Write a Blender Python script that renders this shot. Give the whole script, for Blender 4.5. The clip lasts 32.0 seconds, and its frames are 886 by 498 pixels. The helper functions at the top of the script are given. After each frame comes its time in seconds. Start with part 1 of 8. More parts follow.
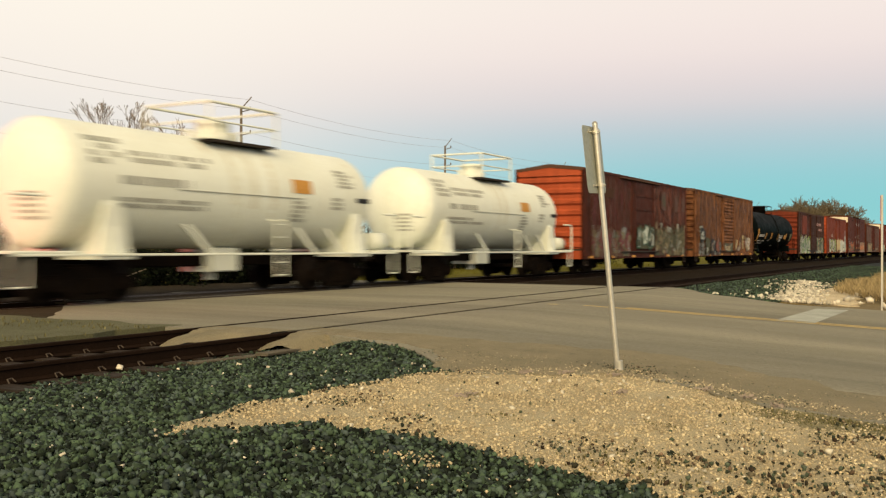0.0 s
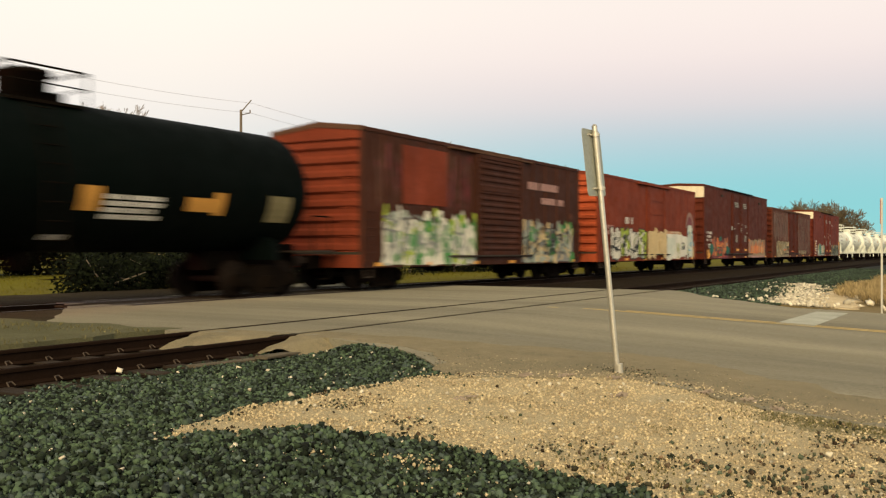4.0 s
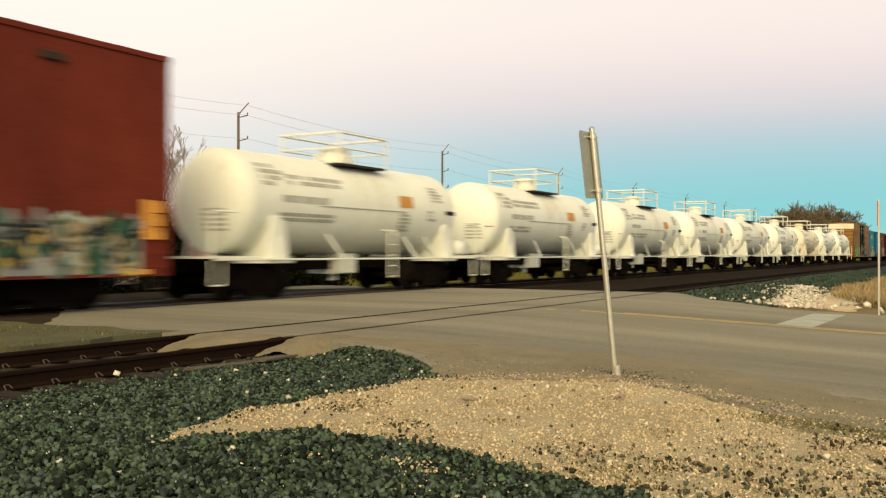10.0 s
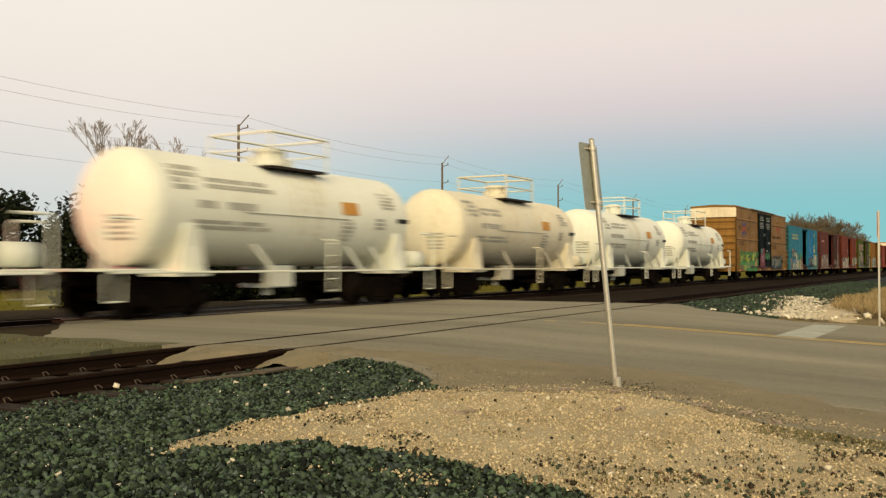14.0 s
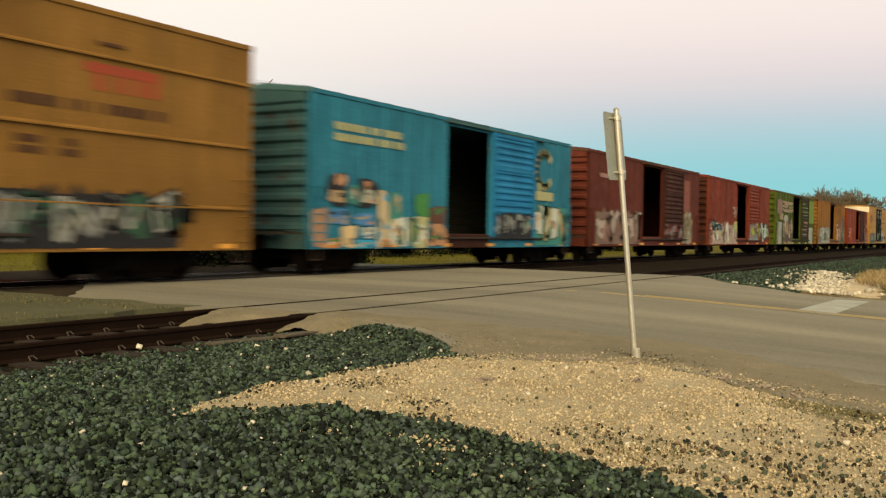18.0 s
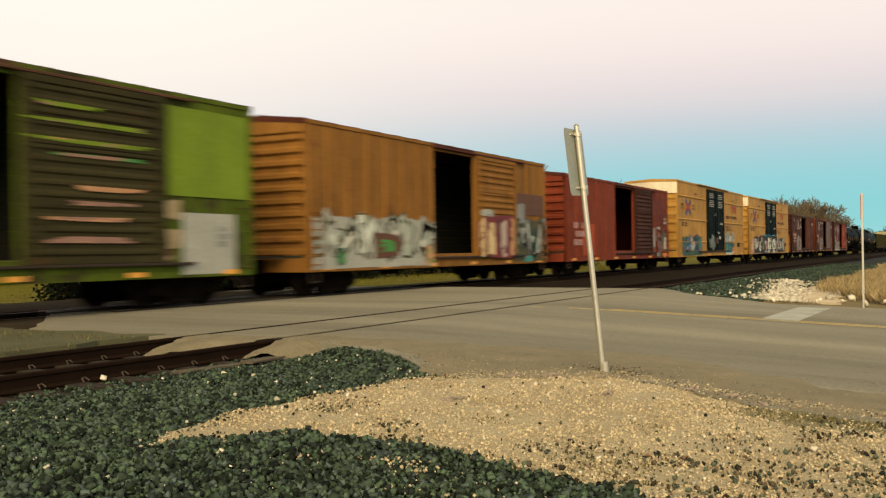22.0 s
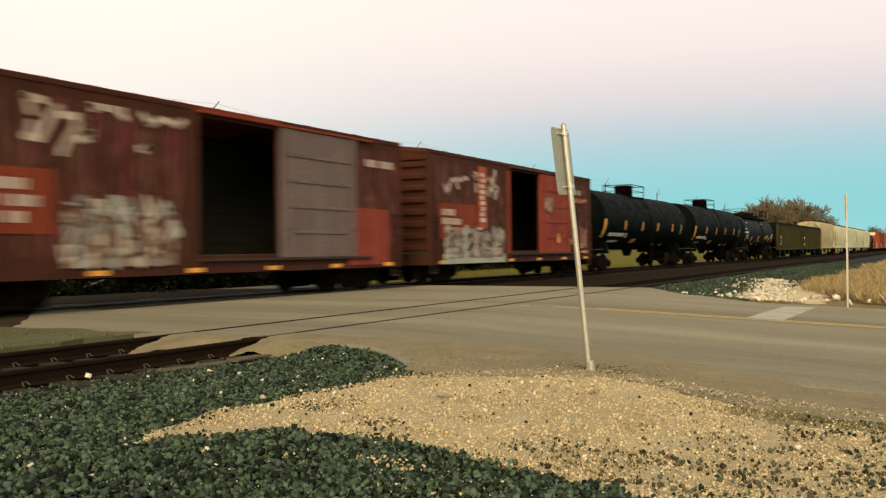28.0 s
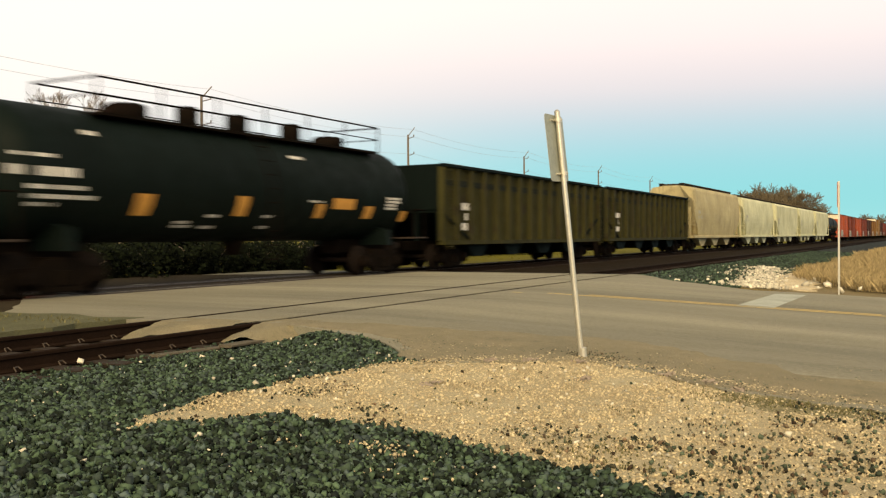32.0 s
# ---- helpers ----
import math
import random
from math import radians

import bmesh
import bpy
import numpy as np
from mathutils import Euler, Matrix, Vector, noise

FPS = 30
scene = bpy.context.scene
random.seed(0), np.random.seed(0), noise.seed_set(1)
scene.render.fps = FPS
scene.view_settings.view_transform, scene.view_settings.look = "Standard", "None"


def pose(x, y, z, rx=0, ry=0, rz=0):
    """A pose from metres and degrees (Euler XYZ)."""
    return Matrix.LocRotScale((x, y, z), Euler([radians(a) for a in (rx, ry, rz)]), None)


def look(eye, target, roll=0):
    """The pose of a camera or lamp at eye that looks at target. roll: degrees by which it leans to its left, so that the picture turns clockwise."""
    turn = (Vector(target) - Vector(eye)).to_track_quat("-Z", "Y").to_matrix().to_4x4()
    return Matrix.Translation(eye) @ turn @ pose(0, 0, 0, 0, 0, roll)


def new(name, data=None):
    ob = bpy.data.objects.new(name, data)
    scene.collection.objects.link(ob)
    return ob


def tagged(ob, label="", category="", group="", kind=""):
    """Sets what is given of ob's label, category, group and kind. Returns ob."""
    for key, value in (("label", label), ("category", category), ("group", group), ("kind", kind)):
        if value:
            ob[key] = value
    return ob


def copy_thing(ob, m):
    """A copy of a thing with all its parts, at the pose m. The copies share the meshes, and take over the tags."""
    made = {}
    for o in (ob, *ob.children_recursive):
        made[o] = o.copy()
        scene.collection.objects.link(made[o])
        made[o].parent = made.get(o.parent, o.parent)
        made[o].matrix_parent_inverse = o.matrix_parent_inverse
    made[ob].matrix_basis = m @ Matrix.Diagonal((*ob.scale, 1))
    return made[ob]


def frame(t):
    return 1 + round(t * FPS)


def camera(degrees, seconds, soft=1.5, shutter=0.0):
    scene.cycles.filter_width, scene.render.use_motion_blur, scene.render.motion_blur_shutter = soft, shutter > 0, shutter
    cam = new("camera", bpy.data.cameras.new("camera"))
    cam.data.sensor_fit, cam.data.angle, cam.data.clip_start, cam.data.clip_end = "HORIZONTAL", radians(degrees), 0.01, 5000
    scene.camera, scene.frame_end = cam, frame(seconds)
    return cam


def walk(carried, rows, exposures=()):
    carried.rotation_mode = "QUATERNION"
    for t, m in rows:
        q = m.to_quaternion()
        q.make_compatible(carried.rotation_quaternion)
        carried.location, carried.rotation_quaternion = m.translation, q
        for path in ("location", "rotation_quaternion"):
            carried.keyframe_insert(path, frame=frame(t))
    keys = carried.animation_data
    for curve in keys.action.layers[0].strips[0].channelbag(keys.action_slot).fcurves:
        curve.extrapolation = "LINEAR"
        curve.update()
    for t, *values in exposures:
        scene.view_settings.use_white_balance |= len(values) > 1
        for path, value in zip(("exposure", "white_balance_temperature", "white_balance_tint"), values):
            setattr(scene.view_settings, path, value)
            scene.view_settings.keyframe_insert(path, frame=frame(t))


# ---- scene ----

# Camera: held by hand beside the crossing, 1.11 m above the rail tops. x runs along the tracks, y across them.
EYE = (0.0, 0.0, 1.11)
PATH = [  # seconds, heading, pitch, roll
    (0.0, 29.98, -0.04, 0.08),
    (0.5, 30.02, 0.00, 0.13),
    (1.0, 30.07, 0.07, 0.14),
    (1.5, 30.12, 0.11, 0.10),
    (2.0, 30.14, 0.15, 0.02),
    (2.5, 30.07, 0.15, 0.03),
    (3.0, 29.99, 0.15, 0.04),
    (3.5, 29.96, 0.14, 0.06),
    (5.5, 30.00, 0.20, 0.05),
    (6.0, 29.95, 0.24, -0.01),
    (6.5, 29.89, 0.37, -0.01),
    (7.0, 29.70, 0.42, 0.01),
    (7.5, 29.63, 0.30, 0.06),
    (8.0, 29.66, 0.26, 0.10),
    (8.5, 29.68, 0.22, 0.09),
    (9.0, 29.73, 0.23, 0.06),
    (9.5, 29.79, 0.24, 0.03),
    (10.0, 29.82, 0.29, -0.01),
    (10.5, 29.82, 0.33, -0.06),
    (11.0, 29.78, 0.37, -0.11),
    (11.5, 29.70, 0.37, -0.07),
    (12.0, 29.72, 0.49, -0.13),
    (12.5, 29.76, 0.60, -0.13),
    (13.0, 29.73, 0.78, -0.14),
    (13.5, 29.73, 0.93, -0.22),
    (14.0, 29.82, 1.00, -0.10),
    (14.5, 30.02, 1.38, 0.08),
    (16.5, 30.72, -0.36, 0.37),
    (17.0, 31.10, -0.69, 0.52),
    (17.5, 31.09, -0.75, 0.76),
    (18.0, 31.10, -0.98, 0.91),
    (18.5, 31.20, -0.69, 0.87),
    (19.0, 30.90, -1.07, 0.42),
    (19.5, 29.93, -0.81, 0.17),
    (20.0, 29.56, -0.27, 0.24),
    (20.5, 29.14, -0.54, -0.06),
    (21.0, 29.06, -0.21, -0.42),
    (21.5, 28.92, 0.05, -0.69),
    (22.0, 29.00, 0.23, -0.82),
    (22.5, 29.25, 0.55, -0.78),
    (23.0, 29.31, 0.68, -0.59),
    (23.5, 29.27, 0.70, -0.52),
    (24.0, 29.18, 0.81, -0.51),
    (24.5, 28.92, 0.71, -0.52),
    (25.0, 28.70, 0.63, -0.53),
    (25.5, 28.71, 0.64, -0.57),
    (26.0, 28.57, 0.49, -0.60),
    (26.5, 28.36, 0.33, -0.59),
    (28.5, 28.19, 0.08, -0.62),
    (29.0, 28.19, -0.02, -0.62),
    (29.5, 28.24, -0.18, -0.61),
    (30.0, 28.24, -0.39, -0.62),
    (30.5, 28.07, -0.60, -0.63),
    (31.0, 27.84, -0.70, -0.49),
    (31.5, 27.76, -0.74, -0.41),
    (32.0, 27.78, -0.71, -0.43),
]


def aim(yaw, pitch, roll):
    return Matrix.Translation(EYE) @ pose(0, 0, 0, 90 + pitch, 0, yaw - 90) @ pose(0, 0, 0, 0, 0, roll)


cam = camera(50.56, 32.0, soft=1.25, shutter=0.7)
EXPOSURES = [(0, 0.0), (2, 0.09), (3.5, 0.09), (7, 0.04), (9, 0.0), (9.7, 0.06), (10.1, 0.08), (10.8, -0.08), (11.2, -0.11), (14, -0.13), (16.5, -0.02), (18, 0.05), (20, 0.09), (25, 0.06), (28.5, 0.12), (30, 0.18), (31, 0.26), (32, 0.26)]
walk(cam, [(t, aim(a, b, c)) for t, a, b, c in PATH], EXPOSURES)

# ---- light: dusk sky, the sun just gone down at -x, the earth's shadow rising at +x ----
world = bpy.data.worlds.new("dusk_sky")
scene.world = world
world.use_nodes = True
WN, WL = world.node_tree.nodes, world.node_tree.links
WN.clear()


def ramp_node(nodes, stops):
    r = nodes.new("ShaderNodeValToRGB")
    r.color_ramp.interpolation = "B_SPLINE"
    while len(r.color_ramp.elements) > 1:
        r.color_ramp.elements.remove(r.color_ramp.elements[-1])
    r.color_ramp.elements[0].position = stops[0][0]
    r.color_ramp.elements[0].color = (*stops[0][1], 1)
    for p, c in stops[1:]:
        e = r.color_ramp.elements.new(p)
        e.color = (*c, 1)
    return r


def sky_world():
    co = WN.new("ShaderNodeTexCoord")
    sep = WN.new("ShaderNodeSeparateXYZ")
    WL.new(co.outputs["Generated"], sep.inputs[0])
    # east: blue shadow band, pink belt, cream above; position = sine of the elevation
    east = ramp_node(WN, [(0.0, (0.34, 0.66, 0.66)), (0.03, (0.25, 0.63, 0.64)), (0.075, (0.29, 0.62, 0.66)), (0.115, (0.47, 0.60, 0.655)),
                          (0.15, (0.70, 0.65, 0.66)), (0.20, (0.89, 0.768, 0.735)), (0.28, (0.97, 0.88, 0.80)), (0.45, (0.62, 0.62, 0.60)), (1.0, (0.21, 0.22, 0.225))])
    side = ramp_node(WN, [(0.0, (0.70, 0.74, 0.70)), (0.05, (0.68, 0.75, 0.74)), (0.10, (0.80, 0.79, 0.75)), (0.16, (0.92, 0.85, 0.78)),
                          (0.24, (1.0, 0.92, 0.81)), (0.34, (1.0, 0.95, 0.85)), (0.5, (0.62, 0.61, 0.58)), (1.0, (0.21, 0.22, 0.225))])
    west = ramp_node(WN, [(0.0, (3.4, 1.9, 0.85)), (0.06, (3.3, 2.2, 1.15)), (0.2, (1.9, 1.55, 1.1)), (0.45, (0.75, 0.70, 0.62)), (1.0, (0.21, 0.22, 0.225))])
    for r in (east, side, west):
        WL.new(sep.outputs["Z"], r.inputs["Fac"])

    def ease(lo, hi):
        m = WN.new("ShaderNodeMapRange")
        m.interpolation_type = "SMOOTHSTEP"
        m.inputs["From Min"].default_value, m.inputs["From Max"].default_value = lo, hi
        WL.new(sep.outputs["X"], m.inputs["Value"])
        return m

    def blend(f, a, b):
        x = WN.new("ShaderNodeMix")
        x.data_type = "RGBA"
        WL.new(f.outputs["Result"], x.inputs["Factor"])
        WL.new(a, x.inputs["A"])
        WL.new(b, x.inputs["B"])
        return x.outputs["Result"]

    mixed = blend(ease(0.64, 0.98), side.outputs["Color"], east.outputs["Color"])
    mixed = blend(ease(0.35, -0.75), mixed, west.outputs["Color"])
    bg = WN.new("ShaderNodeBackground")
    bg.inputs["Strength"].default_value = 1.0
    WL.new(mixed, bg.inputs["Color"])
    out = WN.new("ShaderNodeOutputWorld")
    WL.new(bg.outputs["Background"], out.inputs["Surface"])


sky_world()
glow = new("afterglow_sun", bpy.data.lights.new("afterglow_sun", "SUN"))
glow.data.energy, glow.data.angle, glow.data.color = 4.6, radians(50), (1.0, 0.77, 0.44)
glow.matrix_world = look((-52, -24, 40), (0, 0, 0))


# ---- materials ----
def mat(name, color, rough=0.7, metal=0.0, second=None, scale=3.0, amount=0.6, fine=40.0, fine_amount=0.25, bump=0.0, bump_scale=60.0,
        streak=0.0, streak_color=(0.03, 0.02, 0.015), spots=None, spot_level=0.62, stretch=(1, 1, 1), island=False, world_space=False, contrast=0.25, spec=0.2, hue=None):
    m = bpy.data.materials.new(name)
    m.use_nodes = True
    n, l = m.node_tree.nodes, m.node_tree.links
    b = n["Principled BSDF"]
    b.inputs["Roughness"].default_value, b.inputs["Metallic"].default_value = rough, metal
    b.inputs["Specular IOR Level"].default_value = spec
    co = n.new("ShaderNodeTexCoord")
    info = n.new("ShaderNodeObjectInfo")
    at = n.new("ShaderNodeVectorMath")
    at.operation = "MULTIPLY_ADD"
    l.new(co.outputs["Object"], at.inputs[0])
    at.inputs[1].default_value = stretch
    if world_space:
        at.inputs[2].default_value = (0, 0, 0)
    else:
        k = n.new("ShaderNodeMath")
        k.operation = "MULTIPLY"
        k.inputs[1].default_value = 57.0
        l.new(info.outputs["Random"], k.inputs[0])
        l.new(k.outputs[0], at.inputs[2])

    def tex(s, detail=4.0, vec=at.outputs[0]):
        t = n.new("ShaderNodeTexNoise")
        t.inputs["Scale"].default_value, t.inputs["Detail"].default_value = s, detail
        l.new(vec, t.inputs["Vector"])
        return t.outputs["Fac"]

    def span(v, lo, hi, a=0.0, c=1.0):
        r = n.new("ShaderNodeMapRange")
        for i, q in zip(("From Min", "From Max", "To Min", "To Max"), (lo, hi, a, c)):
            r.inputs[i].default_value = q
        l.new(v, r.inputs["Value"])
        return r.outputs["Result"]

    def mix(f, a, c, kind="MIX"):
        x = n.new("ShaderNodeMix")
        x.data_type, x.blend_type = "RGBA", kind
        for s, v in (("Factor", f), ("A", a), ("B", c)):
            if hasattr(v, "links"):
                l.new(v, x.inputs[s])
            else:
                x.inputs[s].default_value = v if s == "Factor" else (*v, 1)
        return x.outputs["Result"]

    second = second or tuple(0.6 * q for q in color)
    base = mix(span(tex(scale), 0.5 - contrast, 0.5 + contrast, 0, amount), color, second)
    if spots:
        base = mix(span(tex(scale * 2.7, 8.0), spot_level, spot_level + 0.12), base, spots)
    if streak:
        sv = n.new("ShaderNodeVectorMath")
        sv.operation = "MULTIPLY"
        l.new(at.outputs[0], sv.inputs[0])
        sv.inputs[1].default_value = (6.5, 6.5, 0.25)
        base = mix(span(tex(1.0, 5.0, sv.outputs[0]), 0.42, 0.72, 0, streak), base, streak_color)
    grain = span(tex(fine, 3.0), 0.25, 0.75, 1 - fine_amount, 1 + fine_amount)
    if island:
        g = n.new("ShaderNodeNewGeometry")
        e = n.new("ShaderNodeMath")
        e.operation = "POWER"
        e.inputs[1].default_value = 1.5
        l.new(g.outputs["Random Per Island"], e.inputs[0])
        grain = span(e.outputs[0], 0, 1, 1 - island, 1 + island * 1.5)
        if hue:
            f = n.new("ShaderNodeMath")
            f.operation = "MULTIPLY"
            f.inputs[1].default_value = 37.0
            l.new(g.outputs["Random Per Island"], f.inputs[0])
            h = n.new("ShaderNodeMath")
            h.operation = "FRACT"
            l.new(f.outputs[0], h.inputs[0])
            base = mix(span(h.outputs[0], 0.45, 1.0), base, hue)
    base = mix(1.0, base, grain, "MULTIPLY")
    l.new(base, b.inputs["Base Color"])
    l.new(span(tex(scale * 4), 0.3, 0.7, max(0.02, rough - 0.12), min(1, rough + 0.1)), b.inputs["Roughness"])
    if bump:
        bp = n.new("ShaderNodeBump")
        bp.inputs["Strength"].default_value, bp.inputs["Distance"].default_value = bump, 0.02
        l.new(tex(bump_scale, 6.0), bp.inputs["Height"])
        l.new(bp.outputs[0], b.inputs["Normal"])
    return m


RUST = (0.11, 0.035, 0.014)


def paint(name, color, rust=0.5, streak=0.45, rough=0.65, rustc=RUST, level=0.6, spec=0.07):
    return mat(name, color, rough, 0, tuple(0.58 * q for q in color), 0.6, 0.9, 26, 0.30, 0.2, 30, min(0.8, streak * 1.25), tuple(0.25 * q + 0.006 for q in color),
               rustc if rust else None, level + 0.12 * (1 - rust), spec=spec)


M = {
    "asphalt": mat("asphalt", (0.228, 0.214, 0.158), 0.92, 0, (0.147, 0.139, 0.105), 0.45, 1.0, 120, 0.4, 0.5, 140, spots=(0.182, 0.168, 0.120), spot_level=0.58, stretch=(1, 0.16, 1), world_space=True, contrast=0.15),
    "concrete": mat("concrete", (0.189, 0.185, 0.148), 0.9, 0, (0.134, 0.132, 0.109), 1.2, 0.7, 90, 0.2, 0.3, 90),
    "dirt": mat("dirt", (0.0999, 0.0978, 0.0542), 0.95, 0, (0.0649, 0.0672, 0.0348), 0.8, 0.9, 70, 0.4, 0.7, 70, world_space=True),
    "tan": mat("tan_gravel", (0.360, 0.315, 0.202), 0.95, 0, (0.265, 0.222, 0.138), 0.9, 0.8, 75, 0.45, 0.8, 70, spots=(0.159, 0.135, 0.0824), spot_level=0.66, world_space=True),
    "tan_stone": mat("tan_stone", (0.455, 0.388, 0.252), 0.9, 0, (0.330, 0.270, 0.165), 1.4, 0.75, island=0.34, hue=(0.36, 0.292, 0.182), world_space=True),
    # near-black: the shade in the gaps between stones is in this colour
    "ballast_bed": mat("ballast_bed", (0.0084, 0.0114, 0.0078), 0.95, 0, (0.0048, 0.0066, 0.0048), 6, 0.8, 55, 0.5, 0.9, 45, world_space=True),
    "ballast": mat("ballast_stone", (0.0405, 0.0625, 0.0365), 0.8, 0, (0.0265, 0.0425, 0.0275), 1.3, 0.8, island=0.86, spec=0.1, hue=(0.0375, 0.0510, 0.0485), world_space=True),
    "loose_stone": mat("loose_dark_stone", (0.050, 0.062, 0.040), 0.85, 0, (0.032, 0.042, 0.029), 5, 0.7, island=0.75, spec=0.1, hue=(0.115, 0.076, 0.048)),
    "pale_stone": mat("pale_stone", (0.50, 0.465, 0.37), 0.85, 0, (0.36, 0.325, 0.25), 8, 0.7, island=0.3),
    # brown dirt with the train's shade mixed into its colour
    "dirt_shade": mat("brown_dirt_and_train_shade", (0.046, 0.037, 0.024), 0.97, 0, (0.028, 0.023, 0.016), 1.6, 0.9, 60, 0.5, 0.7, 60, world_space=True, spec=0.02),
    "spill": mat("pale_limestone_fines", (0.52, 0.44, 0.295), 0.95, 0, (0.36, 0.29, 0.18), 0.8, 0.8, 60, 0.35, 0.8, 50, world_space=True),
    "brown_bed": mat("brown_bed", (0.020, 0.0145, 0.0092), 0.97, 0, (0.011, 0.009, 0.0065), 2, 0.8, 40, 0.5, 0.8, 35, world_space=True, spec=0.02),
    "rail": mat("rusty_rail", (0.0150, 0.0082, 0.0050), 0.9, 0.0, (0.0085, 0.0050, 0.0034), 3, 0.8, 60, 0.25, 0.2, 60, spec=0.05),
    "rail_head": mat("worn_rail_head", (0.16, 0.12, 0.10), 0.45, 0.8, (0.09, 0.06, 0.045), 3, 0.8, 60, 0.25),
    "tie": mat("weathered_tie", (0.030, 0.021, 0.015), 0.9, 0, (0.016, 0.012, 0.009), 4, 0.8, 30, 0.3, 0.5, 25, stretch=(1, 0.2, 1)),
    "old_timber": mat("old_grey_timber", (0.098, 0.084, 0.060), 0.9, 0, (0.050, 0.042, 0.030), 3, 0.8, 30, 0.3, 0.5, 25, stretch=(0.2, 1, 1)),
    "spike": mat("spike_steel", (0.0726, 0.0561, 0.0429), 0.7, 0.2),
    "grass": mat("field_grass", (0.118, 0.112, 0.012), 0.95, 0, (0.078, 0.066, 0.012), 0.35, 0.9, 14, 0.45, 0.6, 12, world_space=True, spec=0.03),
    "weed": mat("low_weed", (0.13, 0.118, 0.052), 0.9, 0, (0.085, 0.08, 0.036), 2, 0.7, island=0.4),
    "moss": mat("mossy_dirt", (0.215, 0.188, 0.105), 0.95, 0, (0.085, 0.080, 0.038), 4.5, 1.0, 50, 0.45, 0.6, 60, world_space=True),
    "dust": mat("tan_road_dust", (0.208, 0.178, 0.113), 0.95, 0, (0.150, 0.133, 0.086), 1.7, 1.0, 110, 0.5, 0.6, 100, spots=(0.124, 0.110, 0.074), spot_level=0.62, world_space=True),
    "far_wood": mat("far_woods", (0.10, 0.085, 0.05), 0.95, 0, (0.06, 0.06, 0.035), 0.15, 0.9, island=0.4),
    "car_glass": mat("car_glass", (0.02, 0.025, 0.03), 0.15, 0, spec=0.5),
    "car_white": mat("white_car_paint", (0.72, 0.71, 0.67), 0.35, 0, spec=0.5),
    "tyre": mat("tyre_rubber", (0.02, 0.02, 0.02), 0.9),
    "dry_grass": mat("dry_grass", (0.30, 0.235, 0.125), 0.95, 0, (0.22, 0.17, 0.085), 1.5, 0.8, island=0.3, spec=0.03),
    "dry_bed": mat("dry_grass_bed", (0.167, 0.126, 0.057), 0.95, 0, (0.111, 0.0899, 0.0456), 1.0, 0.8, 30, 0.4, 0.6, 30, world_space=True),
    "yellow_line": mat("worn_yellow_paint", (0.46, 0.345, 0.13), 0.85, 0, (0.30, 0.235, 0.105), 2.2, 0.9, 60, 0.25, world_space=True),
    "white_line": mat("white_road_paint", (0.344, 0.36, 0.308), 0.8, 0, (0.233, 0.24, 0.205), 2.0, 0.9, 60, 0.2, world_space=True),
    "galv": mat("galvanised_steel", (0.60, 0.57, 0.48), 0.42, 0.75, (0.45, 0.43, 0.36), 9, 0.6, 50, 0.1),
    "sign_back": mat("aluminium_sign_back", (0.34, 0.35, 0.29), 0.55, 0.5, (0.26, 0.28, 0.23), 4, 0.7, 40, 0.1),
    "sign_red": mat("faded_red_sign", (0.36, 0.10, 0.06), 0.6, 0, (0.28, 0.09, 0.06), 3, 0.6),
    "pole_wood": mat("weathered_pole", (0.16, 0.13, 0.10), 0.9, 0, (0.10, 0.08, 0.06), 3, 0.8, 30, 0.3, stretch=(1, 1, 0.1)),
    "wire": mat("power_wire", (0.42, 0.40, 0.42), 0.6),
    "twig": mat("bare_twig", (0.25, 0.205, 0.165), 0.9, 0, (0.19, 0.155, 0.125), 2, 0.7, 30, 0.2),
    "twig_warm": mat("warm_bare_twig", (0.15, 0.118, 0.072), 0.9, 0, (0.11, 0.09, 0.056), 0.4, 0.7, 30, 0.2),
    "leaf": mat("dark_evergreen_leaf", (0.0080, 0.0110, 0.0046), 0.9, 0, (0.0042, 0.0064, 0.0034), 0.7, 0.8, island=0.55, spec=0.05),
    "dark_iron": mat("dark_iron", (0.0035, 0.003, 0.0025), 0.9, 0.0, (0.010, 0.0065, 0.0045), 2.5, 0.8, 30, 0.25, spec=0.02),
    "grime": mat("grimy_steel", (0.032, 0.022, 0.016), 0.8, 0.0, (0.03, 0.022, 0.018), 2.5, 0.8, 30, 0.25),
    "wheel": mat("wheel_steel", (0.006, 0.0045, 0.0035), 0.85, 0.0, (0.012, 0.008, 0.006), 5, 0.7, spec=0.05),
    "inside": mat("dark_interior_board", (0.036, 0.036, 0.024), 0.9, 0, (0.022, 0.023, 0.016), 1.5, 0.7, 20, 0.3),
    "white_paint": mat("white_stencil", (0.62, 0.60, 0.55), 0.7, 0, (0.45, 0.42, 0.38), 2, 0.7),
    "black_paint": mat("black_stencil", (0.27, 0.28, 0.25), 0.7, 0, (0.42, 0.41, 0.35), 2, 0.7),
    "reflector": mat("yellow_reflector", (0.75, 0.36, 0.06), 0.5, 0, (0.5, 0.24, 0.05), 3, 0.7),
    "orange": mat("orange_placard", (0.50, 0.25, 0.05), 0.6, 0, (0.38, 0.18, 0.04), 3, 0.6),
    "navy": mat("navy_emblem", (0.05, 0.06, 0.16), 0.7, 0, (0.07, 0.06, 0.11), 2, 0.7),
    "red_emblem": mat("red_emblem", (0.34, 0.055, 0.025), 0.7, 0, (0.25, 0.06, 0.03), 2, 0.7),
